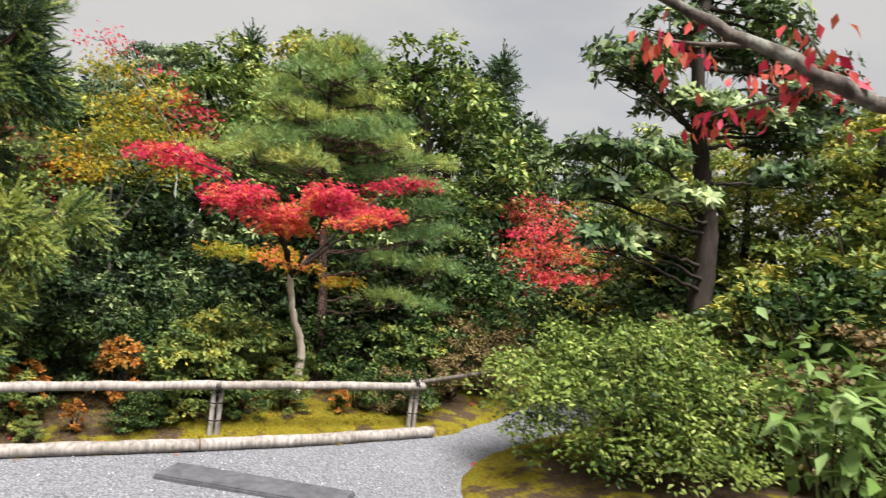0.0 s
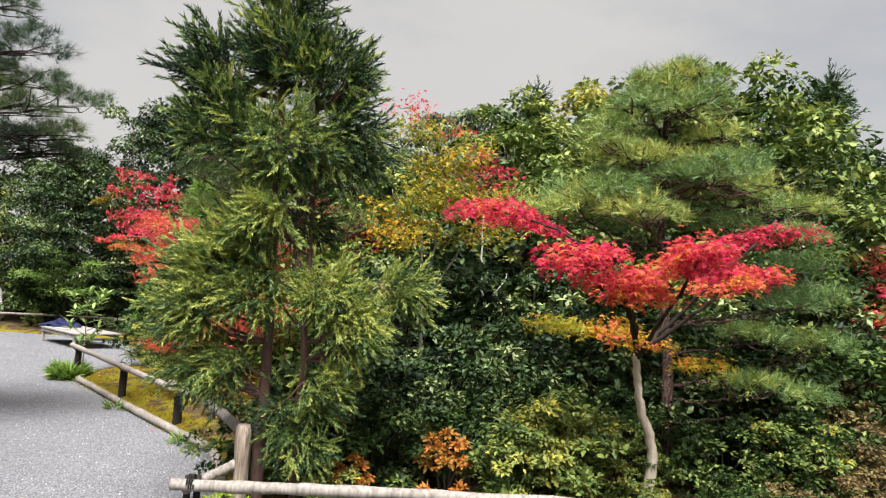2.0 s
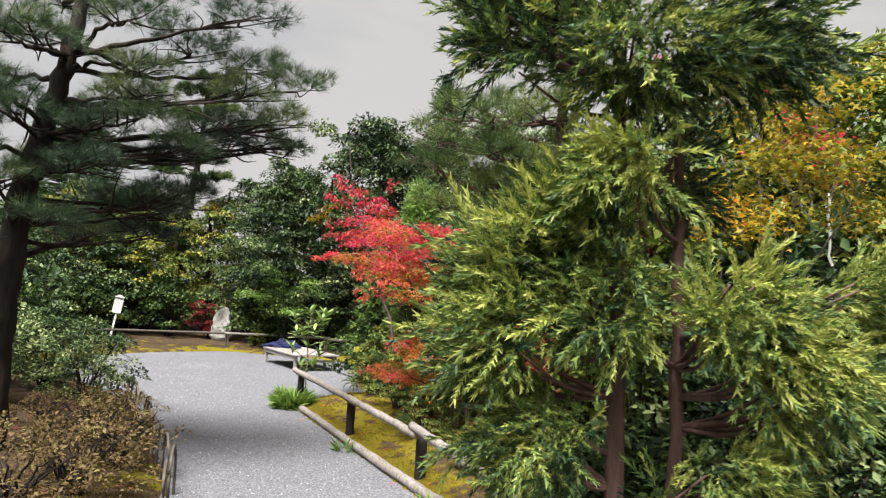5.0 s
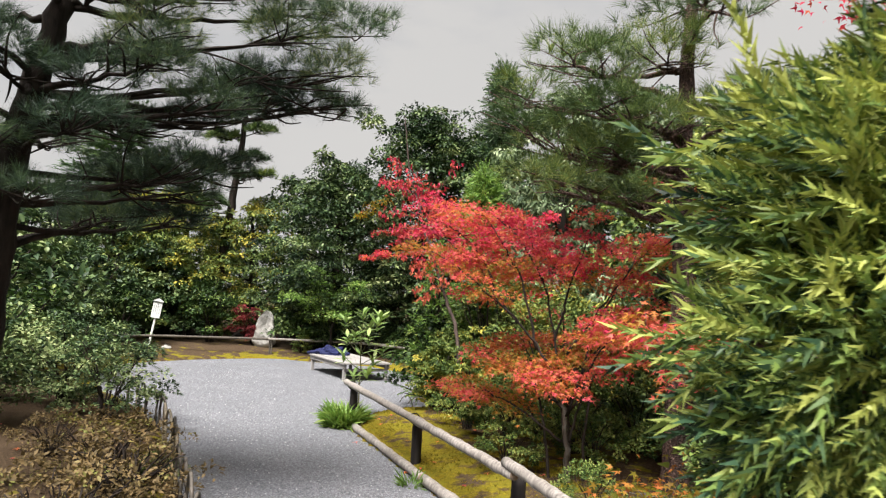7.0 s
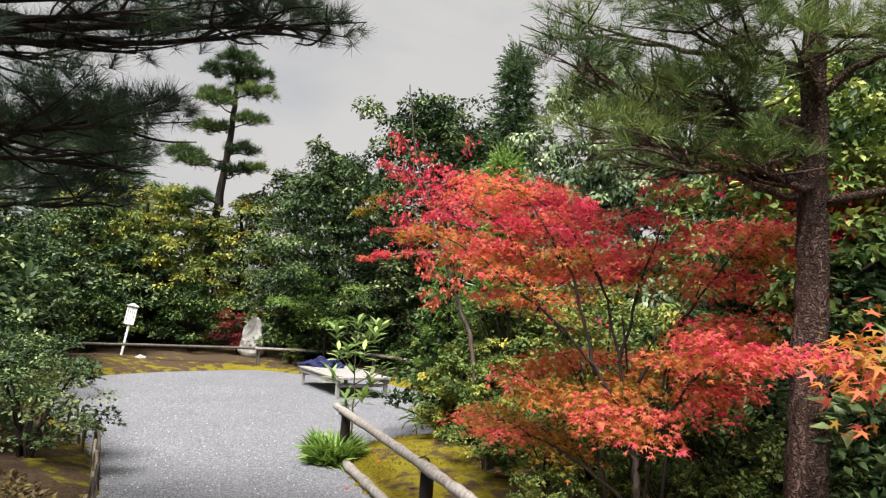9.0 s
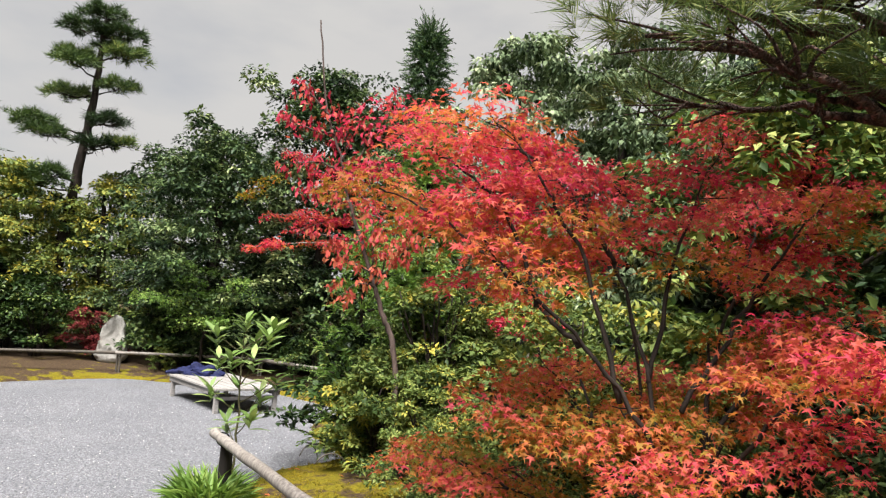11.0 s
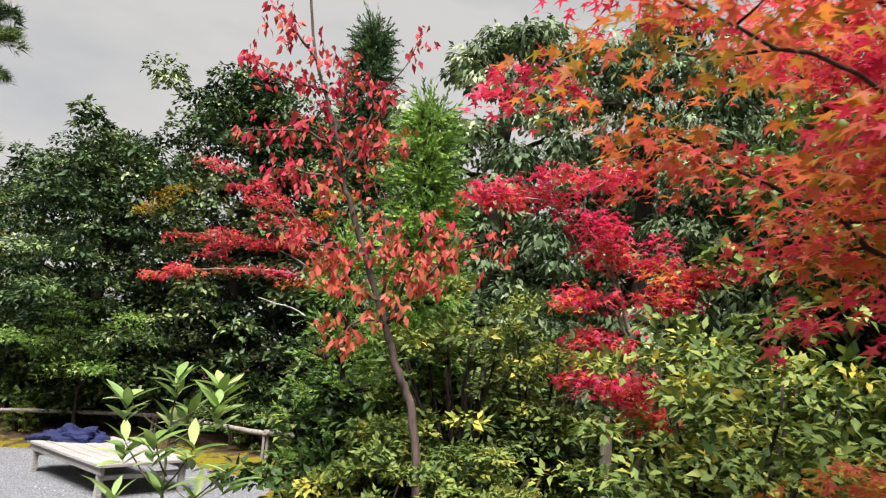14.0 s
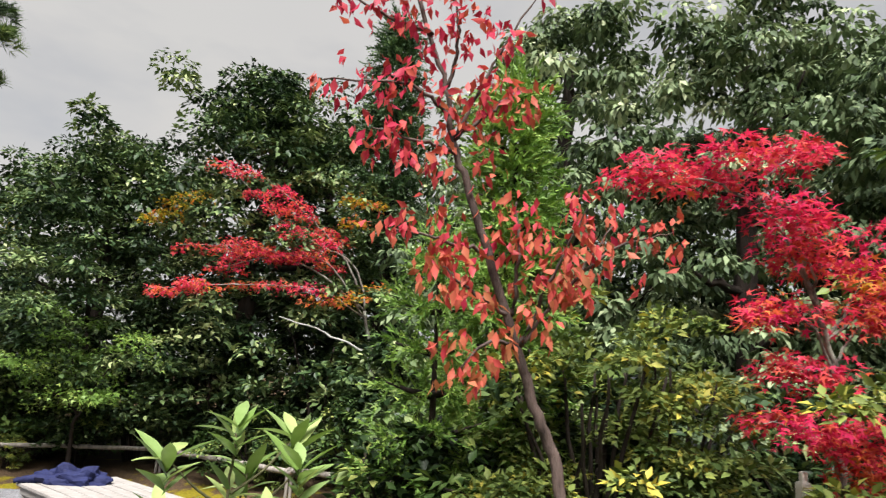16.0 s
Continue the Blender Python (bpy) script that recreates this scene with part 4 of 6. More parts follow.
# ---- clearing: bench, jacket, stone, sign ----
def box_bm(sx, sy, sz, bevel=0.006):
    bm = bmesh.new()
    bmesh.ops.create_cube(bm, size=1.0)
    bmesh.ops.scale(bm, vec=(sx, sy, sz), verts=bm.verts)
    bmesh.ops.bevel(bm, geom=list(bm.edges), offset=bevel, segments=2, affect="EDGES")
    return bm


def bench(m, label, planks=7, w=2.0, d=1.0, h=0.34):
    ob = thing("platform_bench", m, label, "bench")
    pw = d / planks
    for k in range(planks):
        bm = box_bm(w * (1 - 0.01 * (k % 3)), pw - 0.006, 0.028, 0.004)
        part("plank", (bm, BENCH), ob, m=pose(0, -d / 2 + pw * (k + 0.5), h - 0.014 + 0.002 * (k % 2), 0, 0.2 * (k % 2), 0))
    for y in (-d / 2 + 0.05, d / 2 - 0.05):
        part("apron", (box_bm(w * 0.96, 0.035, 0.075), BENCH), ob, m=pose(0, y, h - 0.07))
    for x in (-w / 2 + 0.12, w / 2 - 0.12):
        part("cross_bar", (box_bm(0.05, d * 0.9, 0.05), BENCH), ob, m=pose(x, 0, h - 0.14))
        for y in (-d / 2 + 0.07, d / 2 - 0.07):
            part("leg", (box_bm(0.06, 0.06, h - 0.03), BENCH), ob, m=pose(x, y, (h - 0.03) / 2))
    return ob


b1 = bench(pose(-1.5, 13.2, 0, 0, 0, -54), "low silvered plank platform bench on the gravel")


def jacket():
    ob = thing("jacket", pose(-2.02, 13.78, 0.341, 0, 0, -8), "crumpled navy blue jacket lying on the bench", "jacket")
    bm = bmesh.new()
    bmesh.ops.create_icosphere(bm, subdivisions=4, radius=1.0)
    for v in bm.verts:
        p = v.co.copy()
        f = noise.noise(p * 2.1) * 0.32 + noise.noise(p * 5.3) * 0.14
        v.co = Vector((p.x * 0.36 * (1 + f), p.y * 0.19 * (1 + f), max(p.z, -0.05) * 0.15 * (1 + f * 1.8) + 0.008))
    part("body", (bm, CLOTH), ob)
    line = bend([(-0.22, -0.06, 0.05), (-0.36, -0.12, 0.035), (-0.45, -0.2, 0.025)], 6)
    part("sleeve", tubes_mesh("sleeve", [tube(line, np.linspace(0.06, 0.03, len(line)) * 0.8, 10, 0.1, 2)], CLOTH), ob)


jacket()


def standing_stone():
    ob = thing("standing_stone", pose(-4.55, 16.6, gz(-4.55, 16.6) - 0.06, 0, 0, 15) @ Matrix.Diagonal((0.98, 1.0, 1.0, 1)), "upright pale grey granite stone with a blunt top", "stone")
    bm = bmesh.new()
    bmesh.ops.create_icosphere(bm, subdivisions=5, radius=1.0)
    for v in bm.verts:
        p = v.co.copy()
        f = noise.noise(p * 1.4) * 0.22 + noise.noise(p * 4.0) * 0.09 + noise.noise(p * 11) * 0.03
        z = p.z * 0.5 + 0.5
        wide = 0.33 * (1.05 - 0.62 * z)
        q = Vector((max(-0.78, min(0.78, p.x)) / 0.78, max(-0.7, min(0.7, p.y)) / 0.7, 0))
        v.co = Vector((q.x * wide * (1 + f) + 0.05 * z, q.y * wide * 0.62 * (1 + f), z * 0.98 * (1 + 0.25 * f)))
    part("body", (bm, STONE), ob)


standing_stone()


def boulder(x, y, s, seed, label):
    ob = thing("boulder", pose(x, y, gz(x, y) - 0.25 * s, 0, 0, seed * 40), label, "stone")
    bm = bmesh.new()
    bmesh.ops.create_icosphere(bm, subdivisions=3, radius=s)
    for v in bm.verts:
        v.co *= 1 + 0.3 * noise.noise(v.co / s * 1.3 + Vector((seed, 0, 0))) + 0.08 * noise.noise(v.co / s * 4)
        v.co.z *= 0.7
    part("body", (bm, STONE), ob)


boulder(-6.2, 14.75, 0.12, 1, "small rounded stone beside the sign")
boulder(1.12, 8.95, 0.07, 2, "small dark stone on the moss")


def sign_board():
    ob = thing("signpost", pose(-6.62, 14.75, gz(-6.62, 14.75), 0, 8, 18) @ Matrix.Diagonal((0.84, 1.0, 1.08, 1)), "white painted notice board on a leaning post", "sign")
    part("post", (box_bm(0.05, 0.04, 0.86, 0.004), SIGN), ob, m=pose(0, 0, 0.38))
    b = part("board", (box_bm(0.24, 0.025, 0.36, 0.004), SIGN), ob, m=pose(0, -0.035, 0.78))
    bm = bmesh.new()
    vs = [bm.verts.new(c) for c in ((-0.15, -0.05, 0), (0.15, -0.05, 0), (0, -0.05, 0.06), (-0.15, 0.03, 0), (0.15, 0.03, 0), (0, 0.03, 0.06))]
    for f in ((0, 1, 2), (5, 4, 3), (0, 3, 4, 1), (1, 4, 5, 2), (2, 5, 3, 0)):
        bm.faces.new([vs[k] for k in f])
    part("cap", (bm, SIGN), ob, m=pose(0, -0.03, 0.962))
    for k in range(4):
        part("text_column", (box_bm(0.009, 0.004, 0.22 - 0.03 * (k % 2), 0.001), INK), b, m=pose(-0.075 + 0.05 * k, -0.0145, 0.01))
    return ob


sign_board()

slab = thing("paving_slab", pose(4.62, -0.78, 0.006, 0, 0, -48), "flat dark grey stone slab set in the gravel", "paving slab")
part("slab", (box_bm(1.35, 0.3, 0.05, 0.01), SLATE), slab)

mk = thing("marker_post", pose(2.20, 8.52, gz(2.2, 8.52)), "white square wooden marker post with a red mark", "post")
part("post", (box_bm(0.052, 0.052, 1.1, 0.005), SIGN), mk, m=pose(0, 0, 0.5))
part("red_mark", (box_bm(0.03, 0.004, 0.03, 0.001), REDMARK), mk, "red painted mark", m=pose(-0.004, -0.0275, 0.72))
part("cap", (box_bm(0.03, 0.03, 0.05, 0.005), SIGN), mk, m=pose(0, 0, 1.07))


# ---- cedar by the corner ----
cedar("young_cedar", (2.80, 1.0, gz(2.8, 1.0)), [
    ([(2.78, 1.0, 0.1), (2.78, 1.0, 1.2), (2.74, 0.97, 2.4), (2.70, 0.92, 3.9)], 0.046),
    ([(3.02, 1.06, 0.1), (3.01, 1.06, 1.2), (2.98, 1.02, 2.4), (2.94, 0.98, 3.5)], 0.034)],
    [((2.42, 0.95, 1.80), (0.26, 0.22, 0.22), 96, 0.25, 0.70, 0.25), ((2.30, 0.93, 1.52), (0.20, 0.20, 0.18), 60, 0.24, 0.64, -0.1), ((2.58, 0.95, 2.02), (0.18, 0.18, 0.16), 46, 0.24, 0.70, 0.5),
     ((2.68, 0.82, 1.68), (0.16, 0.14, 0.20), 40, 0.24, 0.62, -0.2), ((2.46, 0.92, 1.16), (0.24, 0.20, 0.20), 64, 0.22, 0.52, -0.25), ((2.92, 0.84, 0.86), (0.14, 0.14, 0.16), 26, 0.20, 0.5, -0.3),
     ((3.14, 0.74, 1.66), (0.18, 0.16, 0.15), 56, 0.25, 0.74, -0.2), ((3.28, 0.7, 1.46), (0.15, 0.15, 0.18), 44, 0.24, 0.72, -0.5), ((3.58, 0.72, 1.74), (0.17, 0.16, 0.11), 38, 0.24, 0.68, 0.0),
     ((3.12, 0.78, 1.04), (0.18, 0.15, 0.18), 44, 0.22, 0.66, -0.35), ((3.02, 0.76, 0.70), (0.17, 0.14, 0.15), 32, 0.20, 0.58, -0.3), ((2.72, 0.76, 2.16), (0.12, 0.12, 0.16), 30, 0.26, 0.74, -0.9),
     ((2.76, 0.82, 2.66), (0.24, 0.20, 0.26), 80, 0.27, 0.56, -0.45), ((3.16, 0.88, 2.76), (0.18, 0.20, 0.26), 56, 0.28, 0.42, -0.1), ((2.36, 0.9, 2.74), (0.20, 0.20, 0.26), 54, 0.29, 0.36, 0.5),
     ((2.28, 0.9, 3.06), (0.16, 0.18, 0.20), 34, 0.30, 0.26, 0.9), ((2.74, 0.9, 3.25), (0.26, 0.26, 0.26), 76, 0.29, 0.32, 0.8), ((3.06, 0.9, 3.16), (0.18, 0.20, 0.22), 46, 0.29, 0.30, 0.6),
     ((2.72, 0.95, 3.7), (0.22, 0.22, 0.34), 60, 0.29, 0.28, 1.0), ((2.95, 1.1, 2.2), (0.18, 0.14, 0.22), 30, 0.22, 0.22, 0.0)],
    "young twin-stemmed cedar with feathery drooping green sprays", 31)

# ---- maples of the first bed ----
Z0 = gz(5.65, 0.95)
maple("crimson_maple", (5.65, 0.95, Z0), [(5.65, 0.95, Z0 - 0.1), (5.70, 0.98, 0.62), (5.60, 1.0, 1.02), (5.50, 0.92, 1.38)],
      [[(5.5, 0.92, 1.35), (5.2, 0.6, 1.75), (4.8, 0.35, 2.05), (4.4, 0.5, 2.25), (4.0, 0.8, 2.38)],
       [(5.5, 0.92, 1.38), (5.25, 0.6, 1.72), (4.9, 0.3, 1.95), (4.62, 0.35, 2.08)],
       [(5.5, 0.92, 1.38), (5.3, 0.7, 1.65), (5.1, 0.45, 1.86), (4.95, 0.35, 1.92)],
       [(5.5, 0.92, 1.38), (5.5, 0.5, 1.75), (5.42, 0.1, 2.04), (5.35, -0.05, 2.12)],
       [(5.5, 0.92, 1.38), (5.85, 0.7, 1.75), (6.15, 0.65, 2.0), (6.4, 0.65, 2.12)],
       [(5.5, 0.92, 1.38), (5.95, 0.85, 1.85), (6.5, 0.95, 2.3), (6.9, 1.05, 2.52)]],
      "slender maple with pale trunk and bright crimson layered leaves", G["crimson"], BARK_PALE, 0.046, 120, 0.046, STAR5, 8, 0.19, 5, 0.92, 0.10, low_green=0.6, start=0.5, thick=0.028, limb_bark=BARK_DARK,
      extra=[((5.6, 1.3, 1.56), 0.18), ((5.45, 1.2, 1.62), 0.24), ((5.7, 1.1, 1.5), 0.2), ((4.75, 1.0, 1.6), -0.05), ((4.9, 1.05, 1.58), -0.08), ((5.1, 1.1, 1.58), 0.0), ((5.25, 1.05, 1.55), 0.15), ((5.4, 0.85, 1.5), 0.22), ((5.9, 0.9, 1.34), 0.1), ((6.05, 0.85, 1.36), 0.08), ((5.38, -0.02, 2.1), 1.05), ((5.45, 0.05, 2.02), 1.05), ((4.1, 0.78, 2.36), 1.0)])
Z0 = gz(4.3, 3.2)
maple("golden_maple", (4.3, 3.3, Z0), [(4.3, 3.3, Z0 - 0.1), (4.32, 3.25, 1.0), (4.25, 3.2, 1.9)],
      [[(4.27, 3.2, 1.6), (4.0, 3.0, 2.3), (3.85, 2.9, 2.75)], [(4.27, 3.2, 1.7), (4.4, 3.0, 2.6), (4.5, 2.9, 3.3)], [(4.25, 3.2, 1.8), (4.2, 3.2, 2.9), (4.15, 3.1, 3.55)],
       [(4.27, 3.2, 1.6), (4.65, 3.0, 2.3), (4.85, 2.9, 2.9)]],
      "slim maple turning golden yellow with orange tips", G["yellow"], BARK_GREY, 0.03, 105, 0.05, STAR3, 9, 0.24, 6, 0.36, 0.24, start=0.45, extra=[((3.75, 2.7, 2.35), 0.85), ((4.0, 2.7, 2.3), 0.6)])
Z0 = gz(6.2, 6.0)
maple("red_maple", (5.9, 5.6, Z0), [(5.9, 5.6, Z0 - 0.1), (5.8, 5.6, 1.5), (5.75, 5.5, 2.8)],
      [[(5.75, 5.5, 2.6), (5.5, 5.3, 3.2), (5.0, 5.2, 3.7)], [(5.75, 5.5, 2.5), (5.9, 5.4, 3.2), (5.7, 5.2, 3.9)], [(5.75, 5.5, 2.6), (5.1, 5.5, 3.6), (4.5, 5.5, 4.25), (4.2, 5.5, 4.32)]],
      "tall thin maple with scattered red sprays among evergreens", G["crimson"], BARK_GREY, 0.045, 40, 0.065, STAR3, 4, 0.28, 7, 0.75, 0.12, start=0.5)
Z0 = gz(11.6, 3.9)
maple("scarlet_maple", (11.6, 3.9, Z0), [(11.6, 3.9, Z0 - 0.1), (11.65, 3.9, 0.8), (11.6, 3.9, 1.3)],
      [[(11.6, 3.9, 1.2), (11.2, 3.5, 1.6), (10.6, 3.2, 1.5)], [(11.6, 3.9, 1.3), (11.3, 3.5, 2.0), (11.0, 3.2, 2.5)], [(11.6, 3.9, 1.3), (11.9, 4.3, 2.2), (12.1, 4.8, 2.9)], [(11.6, 3.9, 1.3), (12.0, 3.4, 1.9), (12.4, 3.0, 2.3)],
       [(11.6, 3.9, 1.3), (11.6, 3.6, 2.2), (11.6, 3.5, 3.0)], [(11.6, 3.9, 1.1), (11.9, 3.2, 1.4), (12.2, 2.7, 1.5)], [(11.6, 3.9, 1.2), (11.4, 3.3, 1.4), (11.3, 2.7, 1.3)]],
      "small maple covered in scarlet leaves beyond the hedge", G["scarlet"], BARK_GREY, 0.05, 75, 0.085, STAR3, 7, 0.42, 8, 0.75, 0.12, start=0.3)
white = thing("white_sapling", pose(5.2, 4.05, gz(5.2, 4.05)), "thin bare pale-barked sapling among dark shrubs", "sapling")
part("trunk", tubes_mesh("trunk", [tube(bend([(0.1, 0, -0.1), (0.12, 0, 0.9), (0.02, 0, 1.4), (-0.03, 0, 1.9), (-0.05, 0, 2.5)], 8, 0.006, 3), np.linspace(0.022, 0.008, 33), 7), tube(bend([(0.02, 0, 1.4), (0.25, 0, 1.7), (0.3, 0.05, 1.8)], 5), np.linspace(0.01, 0.004, 11), 5)], BARK_WHITE), white)

# ---- pines ----
Z0 = gz(6.1, 1.6)
rg = np.random.default_rng(17)
PADS = []
for k in range(42):
    t, a = (k + 0.5) / 42, k * 2.4
    reach = (0.10 + 1.12 * t ** 0.75) * (0.55 + 0.5 * rg.uniform())
    PADS.append(((6.12 + math.cos(a) * reach, 1.62 + math.sin(a) * reach * 0.62, 3.92 - 1.5 * t + 0.08 * rg.normal()), 0.22 + 0.12 * t))
PADS += [((7.3, 1.4, 2.72), 0.33), ((7.45, 1.5, 2.2), 0.32), ((7.75, 1.6, 1.95), 0.3), ((6.85, 1.3, 1.55), 0.32), ((7.65, 1.5, 1.5), 0.34), ((7.3, 1.4, 1.05), 0.36), ((6.75, 1.2, 1.15), 0.32), ((4.85, 1.7, 2.5), 0.3), ((7.1, 1.2, 1.85), 0.32), ((7.0, 1.1, 2.4), 0.32)]
pine("young_pine", (6.15, 1.6, Z0), [(6.15, 1.6, Z0 - 0.1), (6.15, 1.55, 1.2), (6.1, 1.7, 2.6), (6.12, 1.7, 3.95)], PADS, "young pine with soft light green needle pads", G["pinelight"], BARK, 0.06, 74, 0.125, TUFT, 41, 0.5, 0.6, 0.16)

Z0 = gz(3.05, 5.1)
PADS = [((1.85, 5.0, 2.62), 0.3), ((2.15, 4.8, 2.5), 0.28), ((2.45, 4.8, 2.78), 0.34), ((2.65, 4.7, 2.42), 0.28), ((1.75, 5.1, 3.0), 0.34), ((2.3, 4.7, 3.1), 0.36), ((2.75, 4.6, 2.95), 0.36), ((2.3, 4.9, 2.75), 0.36), ((2.0, 5.3, 2.95), 0.36), ((2.5, 4.6, 3.05), 0.38), ((2.1, 4.6, 3.4), 0.4), ((2.75, 4.7, 3.5), 0.42), ((1.75, 5.2, 3.3), 0.34), ((3.4, 4.6, 3.0), 0.40), ((3.6, 5.2, 3.3), 0.4), ((2.4, 5.5, 3.7), 0.45), ((3.1, 4.4, 3.8), 0.45),
        ((3.0, 5.4, 4.2), 0.5), ((2.6, 5.0, 4.5), 0.5), ((3.5, 5.0, 4.4), 0.45), ((2.2, 5.7, 2.6), 0.3), ((3.6, 4.3, 2.5), 0.32), ((2.55, 5.15, 2.5), 0.26)]
pine("red_pine", (3.05, 5.1, Z0), [(3.06, 5.12, Z0 - 0.1), (3.04, 5.13, 1.0), (3.02, 5.06, 2.0), (3.0, 5.0, 3.2), (3.05, 5.0, 4.6)], PADS, "mature pine with red-brown furrowed trunk and dark needles", G["pine"], BARK, 0.125, 62, 0.15, TUFT_FINE, 42, 0.7, 0.62)

Z0 = gz(-1.75, 3.85)
rg = np.random.default_rng(23)
PADS = [((-0.6, 4.1, 2.4), 0.34), ((-0.95, 4.35, 2.35), 0.36), ((-0.3, 3.9, 2.8), 0.3), ((-0.1, 4.9, 3.2), 0.3), ((-1.3, 4.9, 2.4), 0.4), ((0.35, 4.3, 3.15), 0.34), ((0.05, 4.1, 3.35), 0.36), ((-0.3, 4.35, 3.1), 0.36), ((0.45, 4.5, 3.6), 0.34), ((0.0, 4.6, 3.75), 0.38), ((-0.45, 4.2, 3.8), 0.4), ((-0.8, 4.0, 3.5), 0.36), ((-0.6, 3.7, 3.0), 0.32), ((-0.9, 3.5, 2.55), 0.34),
        ((-1.0, 4.3, 2.75), 0.36), ((-0.55, 4.55, 2.5), 0.3), ((-1.4, 3.3, 2.9), 0.36), ((-1.2, 4.5, 3.3), 0.4), ((-1.6, 3.3, 3.6), 0.45), ((-1.0, 4.0, 4.3), 0.5), ((-0.3, 4.0, 4.4), 0.45), ((-1.7, 4.3, 4.2), 0.45), ((-2.2, 3.6, 3.4), 0.45), ((-2.0, 4.6, 2.7), 0.4), ((0.2, 3.6, 3.9), 0.4), ((-0.5, 3.2, 3.7), 0.4)]
PADS += [((-1.6, 5.0, 2.2), 0.36), ((-1.2, 5.2, 2.15), 0.34), ((-0.95, 5.0, 2.35), 0.3), ((-1.8, 5.3, 2.5), 0.4), ((-1.5, 4.6, 2.05), 0.3), ((-2.1, 5.4, 2.2), 0.4), ((-0.1, 4.35, 2.95), 0.27), ((0.2, 4.5, 2.98), 0.24), ((-0.45, 4.3, 2.8), 0.3), ((0.42, 4.6, 3.0), 0.2)]
PADS += [((-1.5, 3.3, 2.4), 0.3), ((-1.2, 3.5, 2.1), 0.3), ((-1.6, 3.2, 3.1), 0.34), ((-1.3, 3.3, 3.5), 0.36), ((-1.85, 3.3, 2.0), 0.3), ((-1.9, 3.3, 2.7), 0.34), ((-1.0, 3.6, 2.9), 0.3), ((-0.7, 3.9, 3.25), 0.32)]
pine("leaning_pine", (-1.75, 3.85, Z0), [(-1.75, 3.85, Z0 - 0.1), (-1.72, 3.84, 1.2), (-1.6, 3.8, 2.4), (-1.35, 3.8, 3.4), (-1.25, 3.85, 4.5)], PADS, "dark old pine reaching long branches over the path", G["pineblue"], BARK_DARK, 0.15, 98, 0.125, TUFT_FINE, 43, 0.55, 0.54)

Z0 = gz(-6.5, 18.6)
PADS = [((-6.0, 18.5, 8.4), 0.55), ((-5.6, 18.6, 8.0), 0.5), ((-6.4, 18.4, 8.0), 0.5), ((-5.4, 18.4, 7.4), 0.5), ((-6.6, 18.5, 7.3), 0.5), ((-5.5, 18.4, 6.6), 0.45), ((-6.7, 18.6, 6.4), 0.5), ((-5.6, 18.3, 5.7), 0.45), ((-7.3, 18.3, 5.6), 0.5), ((-6.9, 18.2, 5.3), 0.45),
        ((-5.8, 18.2, 5.1), 0.42), ((-5.3, 18.4, 5.2), 0.35), ((-6.3, 18.0, 7.0), 0.4), ((-7.0, 18.0, 4.1), 0.5), ((-6.6, 18.0, 4.3), 0.4), ((-5.9, 18.8, 7.7), 0.4)]
tall = pine("tall_pine", (-6.5, 18.6, Z0), [(-6.55, 18.6, Z0 - 0.1), (-6.5, 18.6, 2.0), (-6.3, 18.6, 4.2), (-6.1, 18.55, 6.2), (-6.0, 18.5, 8.3)], PADS, "tall slim leaning pine with tiered yellow-green pads", G["pine"], BARK_DARK, 0.17, 150, 0.22, TUFT_FAR, 44, 0.42, 0.52, 0.2)
tall.matrix_basis = Matrix.Translation((-0.28, 0, 0)) @ tall.matrix_basis @ Matrix.Diagonal((1, 1, 0.95, 1))

